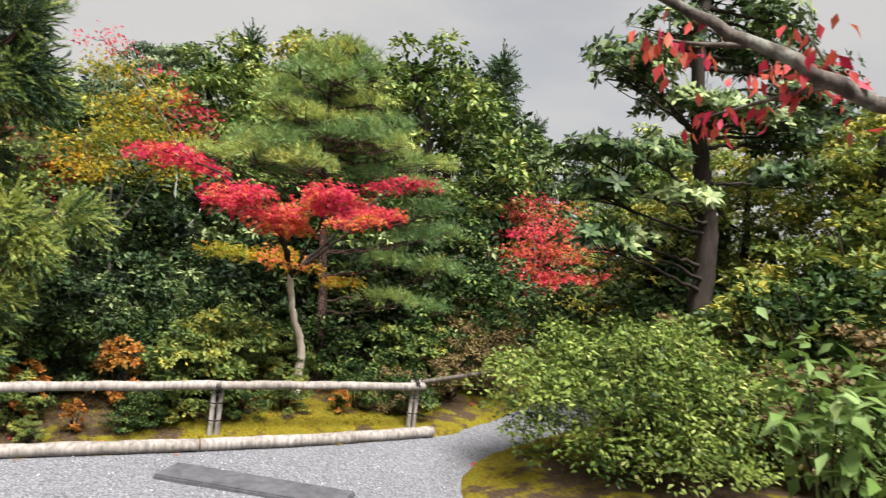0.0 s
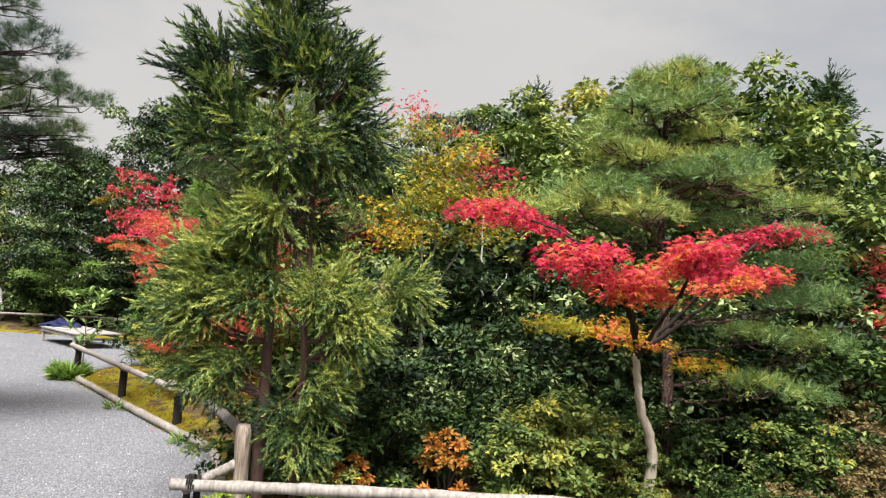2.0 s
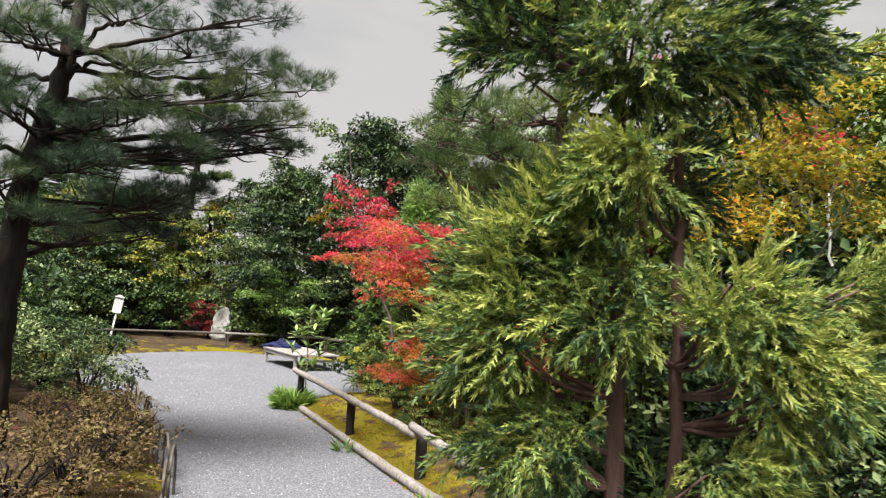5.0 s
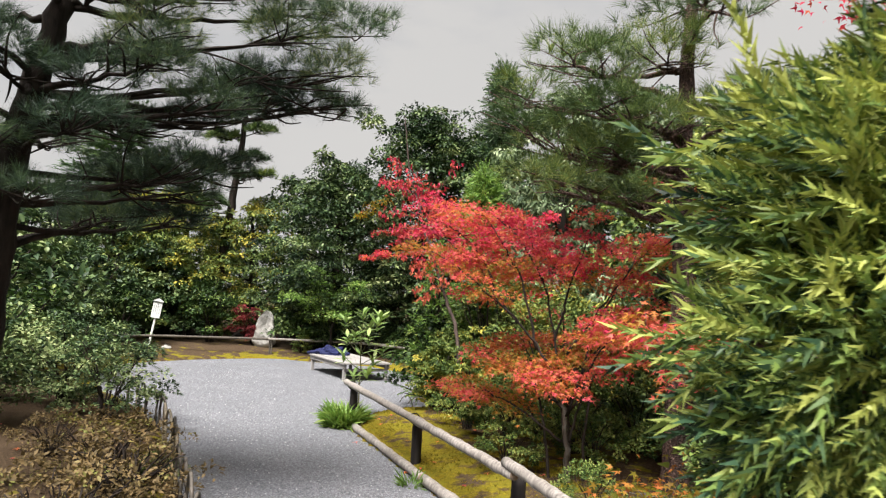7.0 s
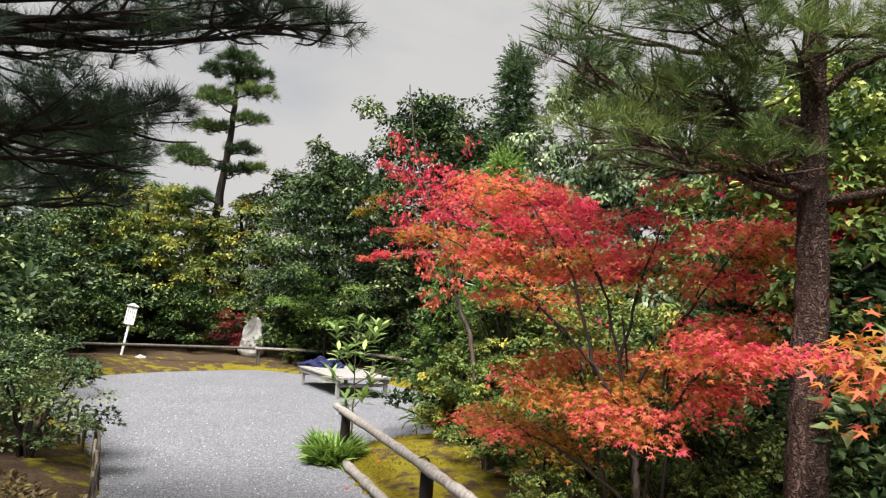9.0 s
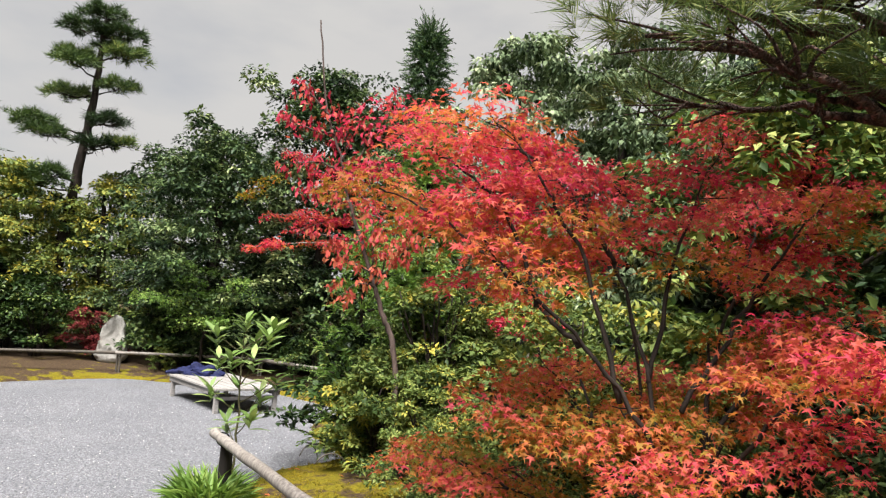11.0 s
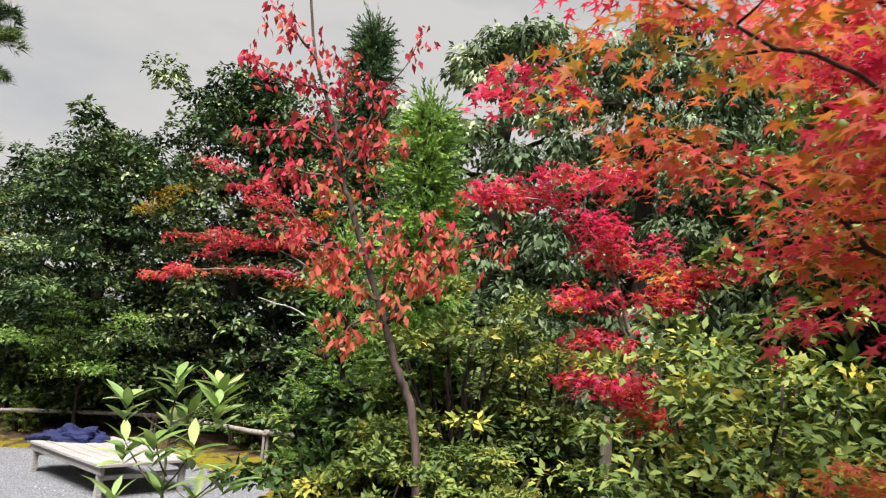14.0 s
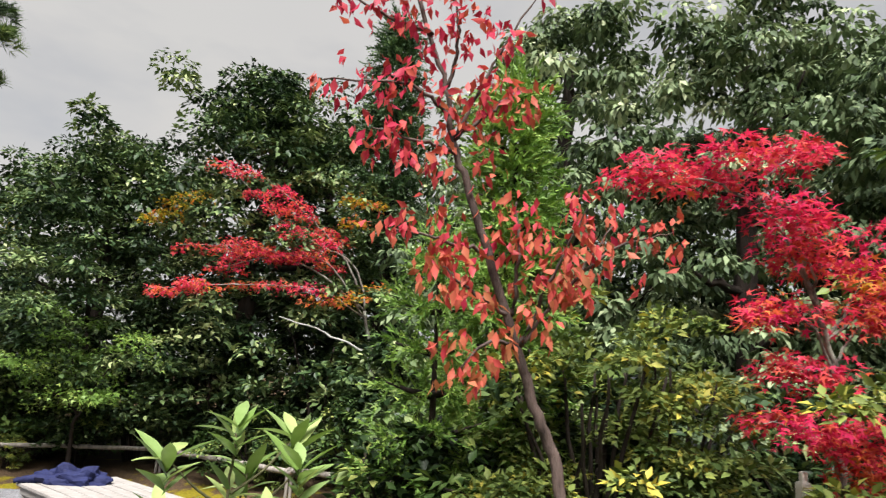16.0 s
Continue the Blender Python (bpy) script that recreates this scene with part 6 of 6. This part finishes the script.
MORE = [
    # first bed, behind the rail
    ("green", 4.05, 0.5, 0.32, 15), ("yellow", 4.45, 0.62, 0.5, 160), ("green", 4.95, 0.5, 0.34, 250), ("yellow", 5.4, 0.62, 0.55, 20), ("orange", 5.9, 0.5, 0.5, 140), ("green", 6.15, 0.62, 0.5, 310), ("dead", 6.5, 0.5, 0.5, 100), ("yellow", 3.3, 0.85, 0.6, 190),
    ("pale", 3.4, 0.5, 0.22, 20), ("orange", 3.7, 0.62, 0.45, 70), ("green", 4.2, 0.52, 0.36, 130), ("pale", 5.6, 1.25, 0.6, 40), ("orange", 3.4, 0.95, 0.8, 40), ("orange", 5.0, 0.7, 0.55, 80), ("yellow", 4.88, 0.85, 1.2, 100), ("yellow", 4.55, 0.75, 0.95, 310), ("orange", 4.75, 1.2, 0.95, 210), ("yellow", 6.9, 0.95, 1.0, 30), ("yellow", 7.5, 1.3, 0.9, 140),
    ("green", 3.55, 1.35, 0.9, 60), ("green", 4.35, 1.5, 0.8, 190), ("green", 3.05, 1.6, 1.0, 20), ("green", 5.9, 1.6, 0.9, 300), ("green", 6.5, 1.2, 0.8, 120), ("green", 7.1, 1.6, 1.1, 45), ("green", 8.4, 2.2, 1.6, 20), ("green", 7.6, 2.0, 1.5, 250), ("green", 9.0, 2.6, 1.5, 99),
    ("dead", 6.95, 0.55, 0.62, 60), ("dead", 7.45, 0.78, 0.8, 20), ("green", 6.6, 0.35, 0.5, 200), ("dead", 8.0, 1.0, 0.85, 100), ("green", 7.2, 0.95, 0.9, 290), ("dead", 7.6, 1.75, 0.9, 200), ("dead", 8.9, 2.2, 1.1, 10), ("dead", 5.2, 1.7, 0.8, 130),
    ("darkgloss", 3.4, 2.2, 1.0, 50), ("darkgloss", 3.9, 1.7, 0.85, 170), ("darkgloss", 5.0, 2.4, 1.1, 80), ("darkgloss", 5.9, 2.6, 1.2, 130), ("darkgloss", 6.8, 2.4, 1.2, 260), ("darkgloss", 3.4, 2.9, 0.9, 10), ("darkgloss", 3.9, 3.4, 1.2, 310), ("darkgloss", 5.2, 3.4, 1.5, 200), ("darkgloss", 6.4, 3.6, 1.6, 30), ("darkgloss", 7.8, 3.2, 1.7, 75),
    ("darkgloss", 4.5, 4.6, 1.9, 15), ("darkgloss", 4.4, 4.5, 1.3, 140), ("darkgloss", 6.0, 5.0, 2.0, 220), ("darkgloss", 8.0, 5.2, 2.2, 300), ("darkgloss", 10.0, 5.0, 2.0, 33), ("darkgloss", 9.6, 3.5, 1.7, 160), ("darkgloss", 13.0, 5.2, 2.2, 260), ("darkgloss", 12.5, 2.2, 1.6, 60), ("green", 10.6, 2.2, 1.4, 20),
    # far side of the bush at the start
    ("dead", 8.9, -1.2, 1.3, 80), ("green", 9.2, -2.4, 1.8, 170), ("dead", 8.3, -3.0, 1.4, 20), ("pale", 10.8, -1.8, 2.2, 200), ("pale", 10.0, -2.6, 1.8, 20), ("green", 10.2, 0.0, 1.8, 120), ("darkgloss", 9.6, -4.2, 2.2, 10), ("yellow", 9.4, -1.7, 2.0, 66), ("hedge", 8.6, -2.9, 0.8, 100), ("darkgloss", 11.8, 0.9, 2.0, 280),
    # bed along the path, under the pine and maple
    ("fine", 2.4, 6.4, 0.8, 100), ("fine", 1.75, 6.9, 0.75, 30), ("fine", 3.3, 5.8, 1.0, 220), ("fine", 1.3, 7.4, 0.8, 140), ("fine", 2.1, 7.2, 0.9, 280), ("darkgloss", 3.9, 5.6, 1.1, 45), ("darkgloss", 3.6, 6.6, 1.2, 130), ("darkgloss", 4.4, 6.2, 1.4, 210), ("darkgloss", 3.7, 4.6, 0.9, 10), ("darkgloss", 4.2, 7.4, 1.5, 70),
    ("green", 3.0, 3.6, 0.8, 20), ("green", 2.7, 2.2, 0.75, 120), ("green", 3.4, 4.2, 0.9, 220), ("fine", 2.35, 4.6, 0.5, 60), ("fine", 1.75, 5.75, 0.6, 200), ("fine", 2.5, 5.95, 0.7, 20),
    # round the cherry
    ("pale", 0.95, 8.75, 1.0, 100), ("pale", 1.35, 8.3, 0.9, 320), ("pale", 1.25, 9.1, 1.05, 20), ("green", 0.7, 9.5, 1.4, 40), ("darkgloss", 1.5, 9.3, 1.25, 190), ("pale", 1.95, 9.35, 1.15, 77), ("darkgloss", 1.9, 10.2, 1.3, 77),
    ("glossy", 3.2, 7.9, 0.75, 140), ("glossy", 1.5, 7.75, 0.42, 260), ("glossy", 3.0, 7.8, 0.7, 300), ("leafy", 2.0, 9.3, 0.95, 120), ("glossy", 3.5, 7.5, 0.85, 30), ("glossy", 2.9, 7.2, 0.65, 200), ("darkgloss", 4.1, 8.6, 1.5, 310), ("darkgloss", 3.0, 9.4, 1.2, 50), ("glossy", 1.6, 8.5, 0.48, 90), ("darkgloss", 4.4, 9.8, 1.8, 10),
    # far side of the clearing
    ("green", 0.9, 14.3, 1.3, 30), ("green", -0.3, 15.3, 1.1, 120), ("yellow", 0.0, 14.9, 0.8, 40), ("darkgloss", -0.9, 16.4, 1.6, 70), ("darkgloss", 0.6, 15.6, 1.9, 150), ("darkgloss", 1.8, 14.4, 1.9, 290), ("darkgloss", -2.0, 16.8, 1.7, 20), ("green", -3.2, 16.8, 1.7, 250), ("green", -2.6, 16.4, 1.1, 100),
    ("darkgloss", -3.9, 17.3, 1.8, 160), ("green", -6.0, 16.6, 1.5, 55), ("darkgloss", -7.5, 16.4, 1.7, 145), ("green", -7.4, 14.9, 1.4, 300), ("darkgloss", -8.4, 15.2, 1.9, 240), ("green", -7.0, 17.2, 2.0, 12), ("pale", -8.0, 17.6, 2.6, 100), ("darkgloss", -8.8, 13.4, 2.0, 90), ("yellow", -8.2, 18.6, 3.0, 33), ("green", -7.6, 12.9, 0.8, 33), ("green", -7.0, 11.9, 0.9, 80), ("yellow", -3.4, 16.1, 0.6, 10), ("green", 2.3, 12.4, 1.4, 10), ("green", 2.0, 11.2, 1.2, 130), ("darkgloss", 2.0, 11.8, 1.7, 20), ("darkgloss", 2.4, 13.0, 1.9, 120),
    # bed on the other side of the path
    ("bronze", -0.52, 3.05, 0.9, 130), ("bronze", -1.1, 4.3, 0.9, 70), ("bronze", -1.9, 4.9, 0.6, 250), ("bronze", -0.5, 2.3, 1.0, 30), ("fine", -0.95, 4.9, 0.35, 60), ("round", -3.4, 7.2, 1.1, 60), ("round", -3.4, 5.6, 1.4, 160), ("darkgloss", -3.8, 4.4, 1.6, 100), ("green", -5.2, 8.4, 1.6, 10), ("darkgloss", -6.4, 9.4, 2.2, 210), ("darkgloss", -7.6, 11.2, 2.3, 310), ("darkgloss", -2.6, 2.0, 1.5, 20), ("darkgloss", -1.8, 0.0, 1.5, 120), ("darkgloss", -1.6, -2.5, 1.6, 200), ("darkgloss", -1.2, -5.5, 1.7, 20), ("green", -4.6, 6.6, 1.3, 44)]
for kind, x, y, s, rz in MORE:
    copy_thing(S[kind], place(x, y, s, rz))


def big_leaf_plant(x, y, h, label, seed, leaf, size=0.13, n=260, r=0.45, shape=OVAL):
    rng = np.random.default_rng(seed)
    ob = thing("large_leaf_shrub", place(x, y), label, "shrub")
    tubes, P, D = [], [], []
    for k in range(9):
        a = k * 2.4
        e = np.array([math.cos(a) * r * rng.uniform(0.4, 1), math.sin(a) * r * rng.uniform(0.4, 1), h * rng.uniform(0.55, 0.98)])
        line = bend([(0, 0, -0.05), e * [0.4, 0.4, 0.55], e], 6, 0.006, seed + k)
        tubes.append(tube(line, np.linspace(0.008, 0.003, len(line)), 6))
        for j in range(n // 9):
            t = rng.uniform(0.35, 1) ** 0.7
            p = line[int(t * (len(line) - 1))]
            P.append(p + rng.normal(size=3) * 0.1)
            D.append(rng.normal(size=3) * [0.8, 0.8, 0.3] + [0, 0, -0.25])
    for q in tubes:
        part("stem", tubes_mesh("stem", [q], BARK_DARK), ob)
    P, D = np.array(P), np.array(D)
    part("foliage", leaves("foliage", P, D, rng.normal(size=(len(P), 3)) * 0.35 + [0, 0, 1.0], size * rng.uniform(0.6, 1.2, len(P)), shape, leaf), ob)
    return ob


big_leaf_plant(6.5, -3.65, 1.5, "shrub with large glossy pale green leaves", 93, G["sapling"], 0.15, 380, 0.42)
HEART = (np.array([(0, 0.06, 0), (0.22, 0, 0.02), (0.40, 0.22, 0.05), (0.33, 0.55, 0.03), (0, 1, -0.12), (-0.33, 0.55, 0.03), (-0.40, 0.22, 0.05), (-0.22, 0, 0.02)]), np.array([(0, k, k + 1) for k in range(1, 7)]))
big_leaf_plant(2.92, 2.85, 2.35, "tall thin shrub with large heart-shaped green leaves", 94, G["bush"], 0.068, 900, 0.42, HEART)
big_leaf_plant(3.2, 2.4, 2.6, "tall thin shrub with large heart-shaped green leaves", 96, G["bush"], 0.068, 800, 0.4, HEART)
Z0 = gz(2.75, 3.1)
maple("golden_maple", (2.95, 3.25, Z0), [(2.95, 3.25, Z0 - 0.1), (2.9, 3.2, 0.4), (2.8, 3.15, 0.7)],
      [[(2.85, 3.2, 0.5), (2.55, 3.1, 0.65), (2.35, 3.1, 0.72)], [(2.82, 3.15, 0.6), (2.75, 2.9, 0.7), (2.7, 2.7, 0.72)], [(2.8, 3.15, 0.7), (2.6, 3.15, 1.2), (2.35, 3.1, 1.55)], [(2.8, 3.15, 0.7), (2.75, 3.0, 1.2), (2.6, 2.9, 1.45)]],
      "low maple with yellow lower leaves and red upper sprays", G["scarlet"], BARK_GREY, 0.02, 70, 0.042, STAR5, 5, 0.13, 95, 0.56, 0.05, low_green=0.42, start=0.5)

# ---- conifers and evergreens round the place ----
conifer("spruce", place(1.3, 16.2), 7.3, 1.0, "narrow dark green conifer with a pointed top", G["spruce"], 26, 101, 0.42, per=14)
sp = conifer("spruce", place(8.25, 10.9), 6.4, 0.9, "narrow dark green conifer with a pointed top", G["spruce"], 28, 102, 0.45, per=8)
copy_thing(sp, place(-11.3, 20.3, 1.12, 50) @ Matrix.Diagonal((2.2, 2.2, 1, 1)))
copy_thing(sp, place(14.2, 8.5, 1.08, 120))
copy_thing(sp, place(18.8, 12.0, 1.0, 20))
conifer("bright_conifer", place(1.25, 9.85), 3.5, 0.5, "bright green feathery young conifer", G["brightcon"], 18, 103, 0.26, SPRAY_FAR, per=16)
conifer("bright_conifer", place(0.68, 9.3), 2.3, 0.4, "small bright green feathery conifer", G["brightcon"], 10, 104, 0.2, SPRAY_FAR, per=9)

T = {}
T["dark"] = broad_tree("evergreen_oak", place(-2.9, 17.4), 5.15, 2.25, "dense dark evergreen oak behind the clearing", G["dark"], BARK_DARK, 420, 110, 0.085, 118, 0.05)
T["dark2"] = broad_tree("evergreen_oak", place(-5.0, 20.4), 5.2, 2.3, "dense dark evergreen oak in the wood", G["dark"], BARK_DARK, 260, 50, 0.15, 116, 0.05)
T["grey"] = broad_tree("evergreen_oak", place(3.75, 10.6), 5.0, 1.6, "tall evergreen with grey-green hanging leaves", G["grey"], BARK_DARK, 420, 72, 0.09, 112, 0.12, shape=OVAL, droop=0.9)
T["light"] = broad_tree("light_green_tree", place(8.6, 7.6), 5.4, 2.0, "light green broadleaf tree in the wood", G["mid"], BARK_DARK, 250, 52, 0.135, 113, 0.1, tint=0.66)
T["yel"] = broad_tree("autumn_tree", place(11.2, 10.6), 5.6, 2.1, "yellow-green broadleaf tree turning for autumn", G["light"], BARK_DARK, 250, 50, 0.135, 114, 0.12, tint=0.66)
FARTREES = [("dark", -0.75, 17.7, 1.32, 160), ("dark2", 2.7, 14.0, 0.72, 60), ("dark2", 0.8, 19.0, 1.25, 250), ("grey", 2.75, 12.3, 1.12, 70), ("yel", 12.2, -1.6, 0.72, 15), ("yel", 12.8, 0.6, 0.66, 75), ("light", 13.8, 3.0, 0.72, 190), ("yel", 13.4, -2.8, 0.85, 120), ("dark2", 3.6, 18.0, 1.0, 20), ("dark2", -8.5, 22.0, 0.75, 120), ("dark2", -10.2, 18.5, 0.75, 200), ("dark2", -11.5, 15.0, 0.8, 300), ("dark2", -10.8, 11.0, 0.85, 30), ("dark2", -8.5, 7.2, 0.85, 99), ("dark2", -7.5, 3.0, 0.95, 190), ("dark2", -6.5, -1.5, 1.0, 10),
            ("yel", -7.9, 17.7, 0.76, 40), ("yel", -9.6, 18.2, 0.8, 140), ("yel", -5.9, 19.0, 0.76, 80), ("light", -8.8, 20.4, 0.85, 10), ("dark2", -9.0, 16.8, 0.7, 10), ("dark2", -8.0, 12.0, 0.6, 60),
            ("grey", 6.6, 12.8, 1.25, 200), ("grey", 4.7, 9.6, 0.85, 290), ("dark2", 5.8, 9.4, 0.85, 40), ("light", 4.2, 7.8, 0.72, 130), ("light", 6.6, 6.8, 0.92, 220), ("grey", 6.6, 9.6, 1.1, 330), ("yel", 9.6, 10.8, 1.25, 50), ("dark2", 12.4, 8.2, 1.2, 140), ("light", 10.6, 6.2, 1.1, 260), ("dark2", 14.2, 8.0, 0.95, 20), ("light", 8.0, 4.6, 0.85, 170),
            ("light", 15.5, 4.6, 0.9, 100), ("yel", 14.6, 2.2, 0.8, 210), ("yel", 13.6, -0.6, 0.75, 310), ("dark2", 16.5, -1.0, 1.0, 60), ("light", 12.4, -3.0, 0.85, 150), ("dark2", 11.5, -6.0, 1.0, 240), ("yel", 11.4, 1.2, 0.55, 20), ("dark2", 9.5, -9.0, 1.0, 30), ("dark2", 4.0, -16.0, 1.1, 10), ("light", -1.0, -13.0, 1.0, 70), ("dark2", 8.5, -14.0, 1.1, 140), ("dark2", -5.0, -8.0, 1.1, 200), ("light", 13.5, 12.5, 1.1, 200), ("dark2", 17.0, 8.5, 1.0, 130), ("dark2", 6.0, 16.5, 1.15, 77), ("light", 10.2, 15.0, 1.1, 17)]
for kind, x, y, s, rz in FARTREES:
    copy_thing(T[kind], place(x, y, s, rz))

# layered holly beyond the clipped bush
ROSETTE_PARTS = [(OVAL[0], a, u) for a, u in ((0, 0.25), (72, 0.1), (144, 0.3), (216, 0.05), (288, 0.2))]
rv, rf = [], []
for k, (v, a, u) in enumerate(ROSETTE_PARTS):
    ca, sa = math.cos(radians(a)), math.sin(radians(a))
    w = np.stack([v[:, 0] * ca - v[:, 1] * sa, u * v[:, 1] + 0.3 * v[:, 2], v[:, 0] * sa + v[:, 1] * ca], -1)
    rv.append(w)
    rf.append(OVAL[1] + 5 * k)
ROSETTE = (np.concatenate(rv), np.concatenate(rf))
Z0 = gz(9.9, -0.6)
PADS = [((7.9, -0.9, 3.72), 0.42), ((8.3, -0.7, 3.65), 0.4), ((8.7, -0.5, 3.9), 0.42), ((9.1, -0.6, 3.55), 0.45), ((9.7, -0.8, 3.6), 0.5), ((10.4, -0.5, 3.7), 0.5), ((11.0, -0.7, 3.65), 0.5), ((7.95, -0.6, 2.85), 0.42), ((8.5, -0.8, 2.9), 0.42), ((8.2, -0.5, 2.5), 0.4), ((9.0, -0.9, 2.5), 0.4),
        ((7.75, -0.8, 1.98), 0.34), ((8.15, -0.7, 1.92), 0.36), ((8.65, -0.6, 2.05), 0.34), ((11.6, -0.5, 3.55), 0.5), ((10.8, -0.9, 2.98), 0.45), ((10.1, -0.3, 4.4), 0.5), ((9.4, -0.4, 4.3), 0.45), ((11.1, -0.4, 4.5), 0.55), ((10.5, -0.8, 4.9), 0.5), ((9.8, -0.5, 5.0), 0.5), ((8.9, -0.6, 4.4), 0.4), ((11.8, -0.6, 4.2), 0.55), ((12.3, -0.4, 3.9), 0.55), ((11.5, -0.3, 5.0), 0.55), ((12.4, -0.5, 4.7), 0.55), ((12.9, -0.5, 4.2), 0.5), ((11.9, -0.7, 3.2), 0.5)]
pine("umbrella_holly", (9.9, -0.6, Z0), [(9.88, -0.6, Z0 - 0.1), (9.9, -0.6, 1.2), (10.0, -0.6, 2.2), (9.76, -0.6, 2.95), (9.55, -0.6, 4.2), (9.6, -0.6, 5.0)], PADS, "evergreen tree with dark trunk and layered glossy leaves", G["dark"], BARK_DARK, 0.16, 75, 0.12, ROSETTE, 115, 0.45, 0.6, category="tree")

# branch of red leaves hanging in at the start
rng = np.random.default_rng(121)
br = thing("cherry_tree", pose(7.6, -5.6, gz(7.6, -5.6)), "grey lichened cherry leaning over with a few pink-red leaves", "cherry tree")
o = np.array((7.6, -5.6, gz(7.6, -5.6)))
main = bend(np.array([(7.6, -5.6, 0.1), (7.2, -5.2, 1.3), (6.4, -4.3, 2.25), (5.95, -3.75, 2.58), (5.5, -3.2, 2.95), (5.1, -2.7, 3.3)]) - o, 8, 0.006, 3)
tubes = [tube(main, np.linspace(0.066, 0.014, len(main)), 10, 0.06, 3)]
P, D = [], []
for k, (a, b) in enumerate((((5.95, -3.75, 2.58), (5.75, -3.2, 2.45)), ((5.7, -3.45, 2.75), (5.35, -3.2, 2.75)), ((5.9, -3.7, 2.6), (6.1, -3.3, 2.75)), ((6.3, -4.2, 2.3), (6.5, -3.8, 2.6)), ((6.1, -3.9, 2.5), (5.9, -3.6, 2.85)))):
    l = bend(np.array([a, 0.5 * (np.array(a) + b) + rng.normal(size=3) * 0.03, b]) - o, 6)
    tubes.append(tube(l, np.linspace(0.016, 0.004, len(l)), 6))
    for j in range(34):
        P.append(l[rng.integers(3, len(l))] + rng.normal(size=3) * 0.06)
        D.append(rng.normal(size=3) * 0.4 + [0, 0, -1])
part("trunk", tubes_mesh("trunk", tubes, BARK_MAPLE), br)
P, D = np.array(P), np.array(D)
part("crown", leaves("crown", P, D, ball(len(P), rng), rng.uniform(0.07, 0.105, len(P)), OVAL, G["cherry"], np.full(len(P), 0.8)), br)


# ---- tiled roof glimpsed behind the shrubs ----
def tiled_house():
    ob = thing("tiled_outbuilding", pose(4.6, 13.6, 0.0, 0, 0, -14), "low outbuilding with dark glazed tile roof behind trees", "building")
    part("wall", (box_bm(4.0, 0.2, 1.1, 0.01), PLASTER), ob, m=pose(0, 1.0, 0.6))
    tile = bmesh.new()
    n = 6
    top = [[tile.verts.new((-0.125 + 0.25 * i / n, y, 0.03 * math.sin(math.pi * i / n) + dz)) for i in range(n + 1)] for y, dz in ((-0.14, 0.0), (0.14, 0.0), (-0.14, -0.02))]
    for i in range(n):
        tile.faces.new((top[0][i], top[0][i + 1], top[1][i + 1], top[1][i]))
        tile.faces.new((top[2][i], top[2][i + 1], top[0][i + 1], top[0][i]))
    me = bpy.data.meshes.new("tile")
    tile.to_mesh(me)
    tile.free()
    me.materials.append(TILE)
    roof = part("roof", (box_bm(4.6, 2.2, 0.06, 0.01), TILE), ob, m=pose(0, 0.2, 1.35, 28, 0, 0))
    for r in range(8):
        for c in range(17):
            part("tile", me, roof, m=pose(-2.1 + 0.262 * c, -0.95 + 0.26 * r, 0.045, 5, 0, 0))


tiled_house()

# fallen leaves and moss tips on the bed
n = 900
lx, ly = RNG.uniform(-3, 9, n), RNG.uniform(-1, 14, n)
dd = edge_distance(lx, ly)
ok = (dd > -0.15) & (dd < 2.5)
P = np.stack([lx, ly, ground_height(lx, ly) + 0.012], -1)[ok]
P[:, 2] = np.maximum(P[:, 2], 0.014)
tagged(new("fallen_leaves", leaves("fallen", P, ball(len(P), RNG) * [1, 1, 0.15], np.tile([0, 0, 1.0], (len(P), 1)) + 0.3 * ball(len(P), RNG), RNG.uniform(0.04, 0.08, len(P)), STAR5, G["scarlet"], RNG.uniform(0.2, 0.8, len(P)))), "scattered fallen maple leaves on moss", "fallen leaves", kind="stuff")
n = 36000
lx, ly = RNG.uniform(-1, 7.5, n), RNG.uniform(-0.3, 10.2, n)
dd = edge_distance(lx, ly)
ok = (dd > 0.02) & (dd < 1.2) & (lumps(lx, ly, 2.0, 5) > -0.25)
P = np.stack([lx, ly, ground_height(lx, ly) - 0.004], -1)[ok]
MOSS_TUFT = tuft(5, 0.7, 9, 0.25)
tagged(new("moss_tips", leaves("moss", P, np.tile([0, 0, 1.0], (len(P), 1)) + 0.3 * ball(len(P), RNG), ball(len(P), RNG), RNG.uniform(0.015, 0.035, len(P)), MOSS_TUFT, G["mossblade"])), "soft yellow-green moss tufts on the bank", "moss", kind="stuff")
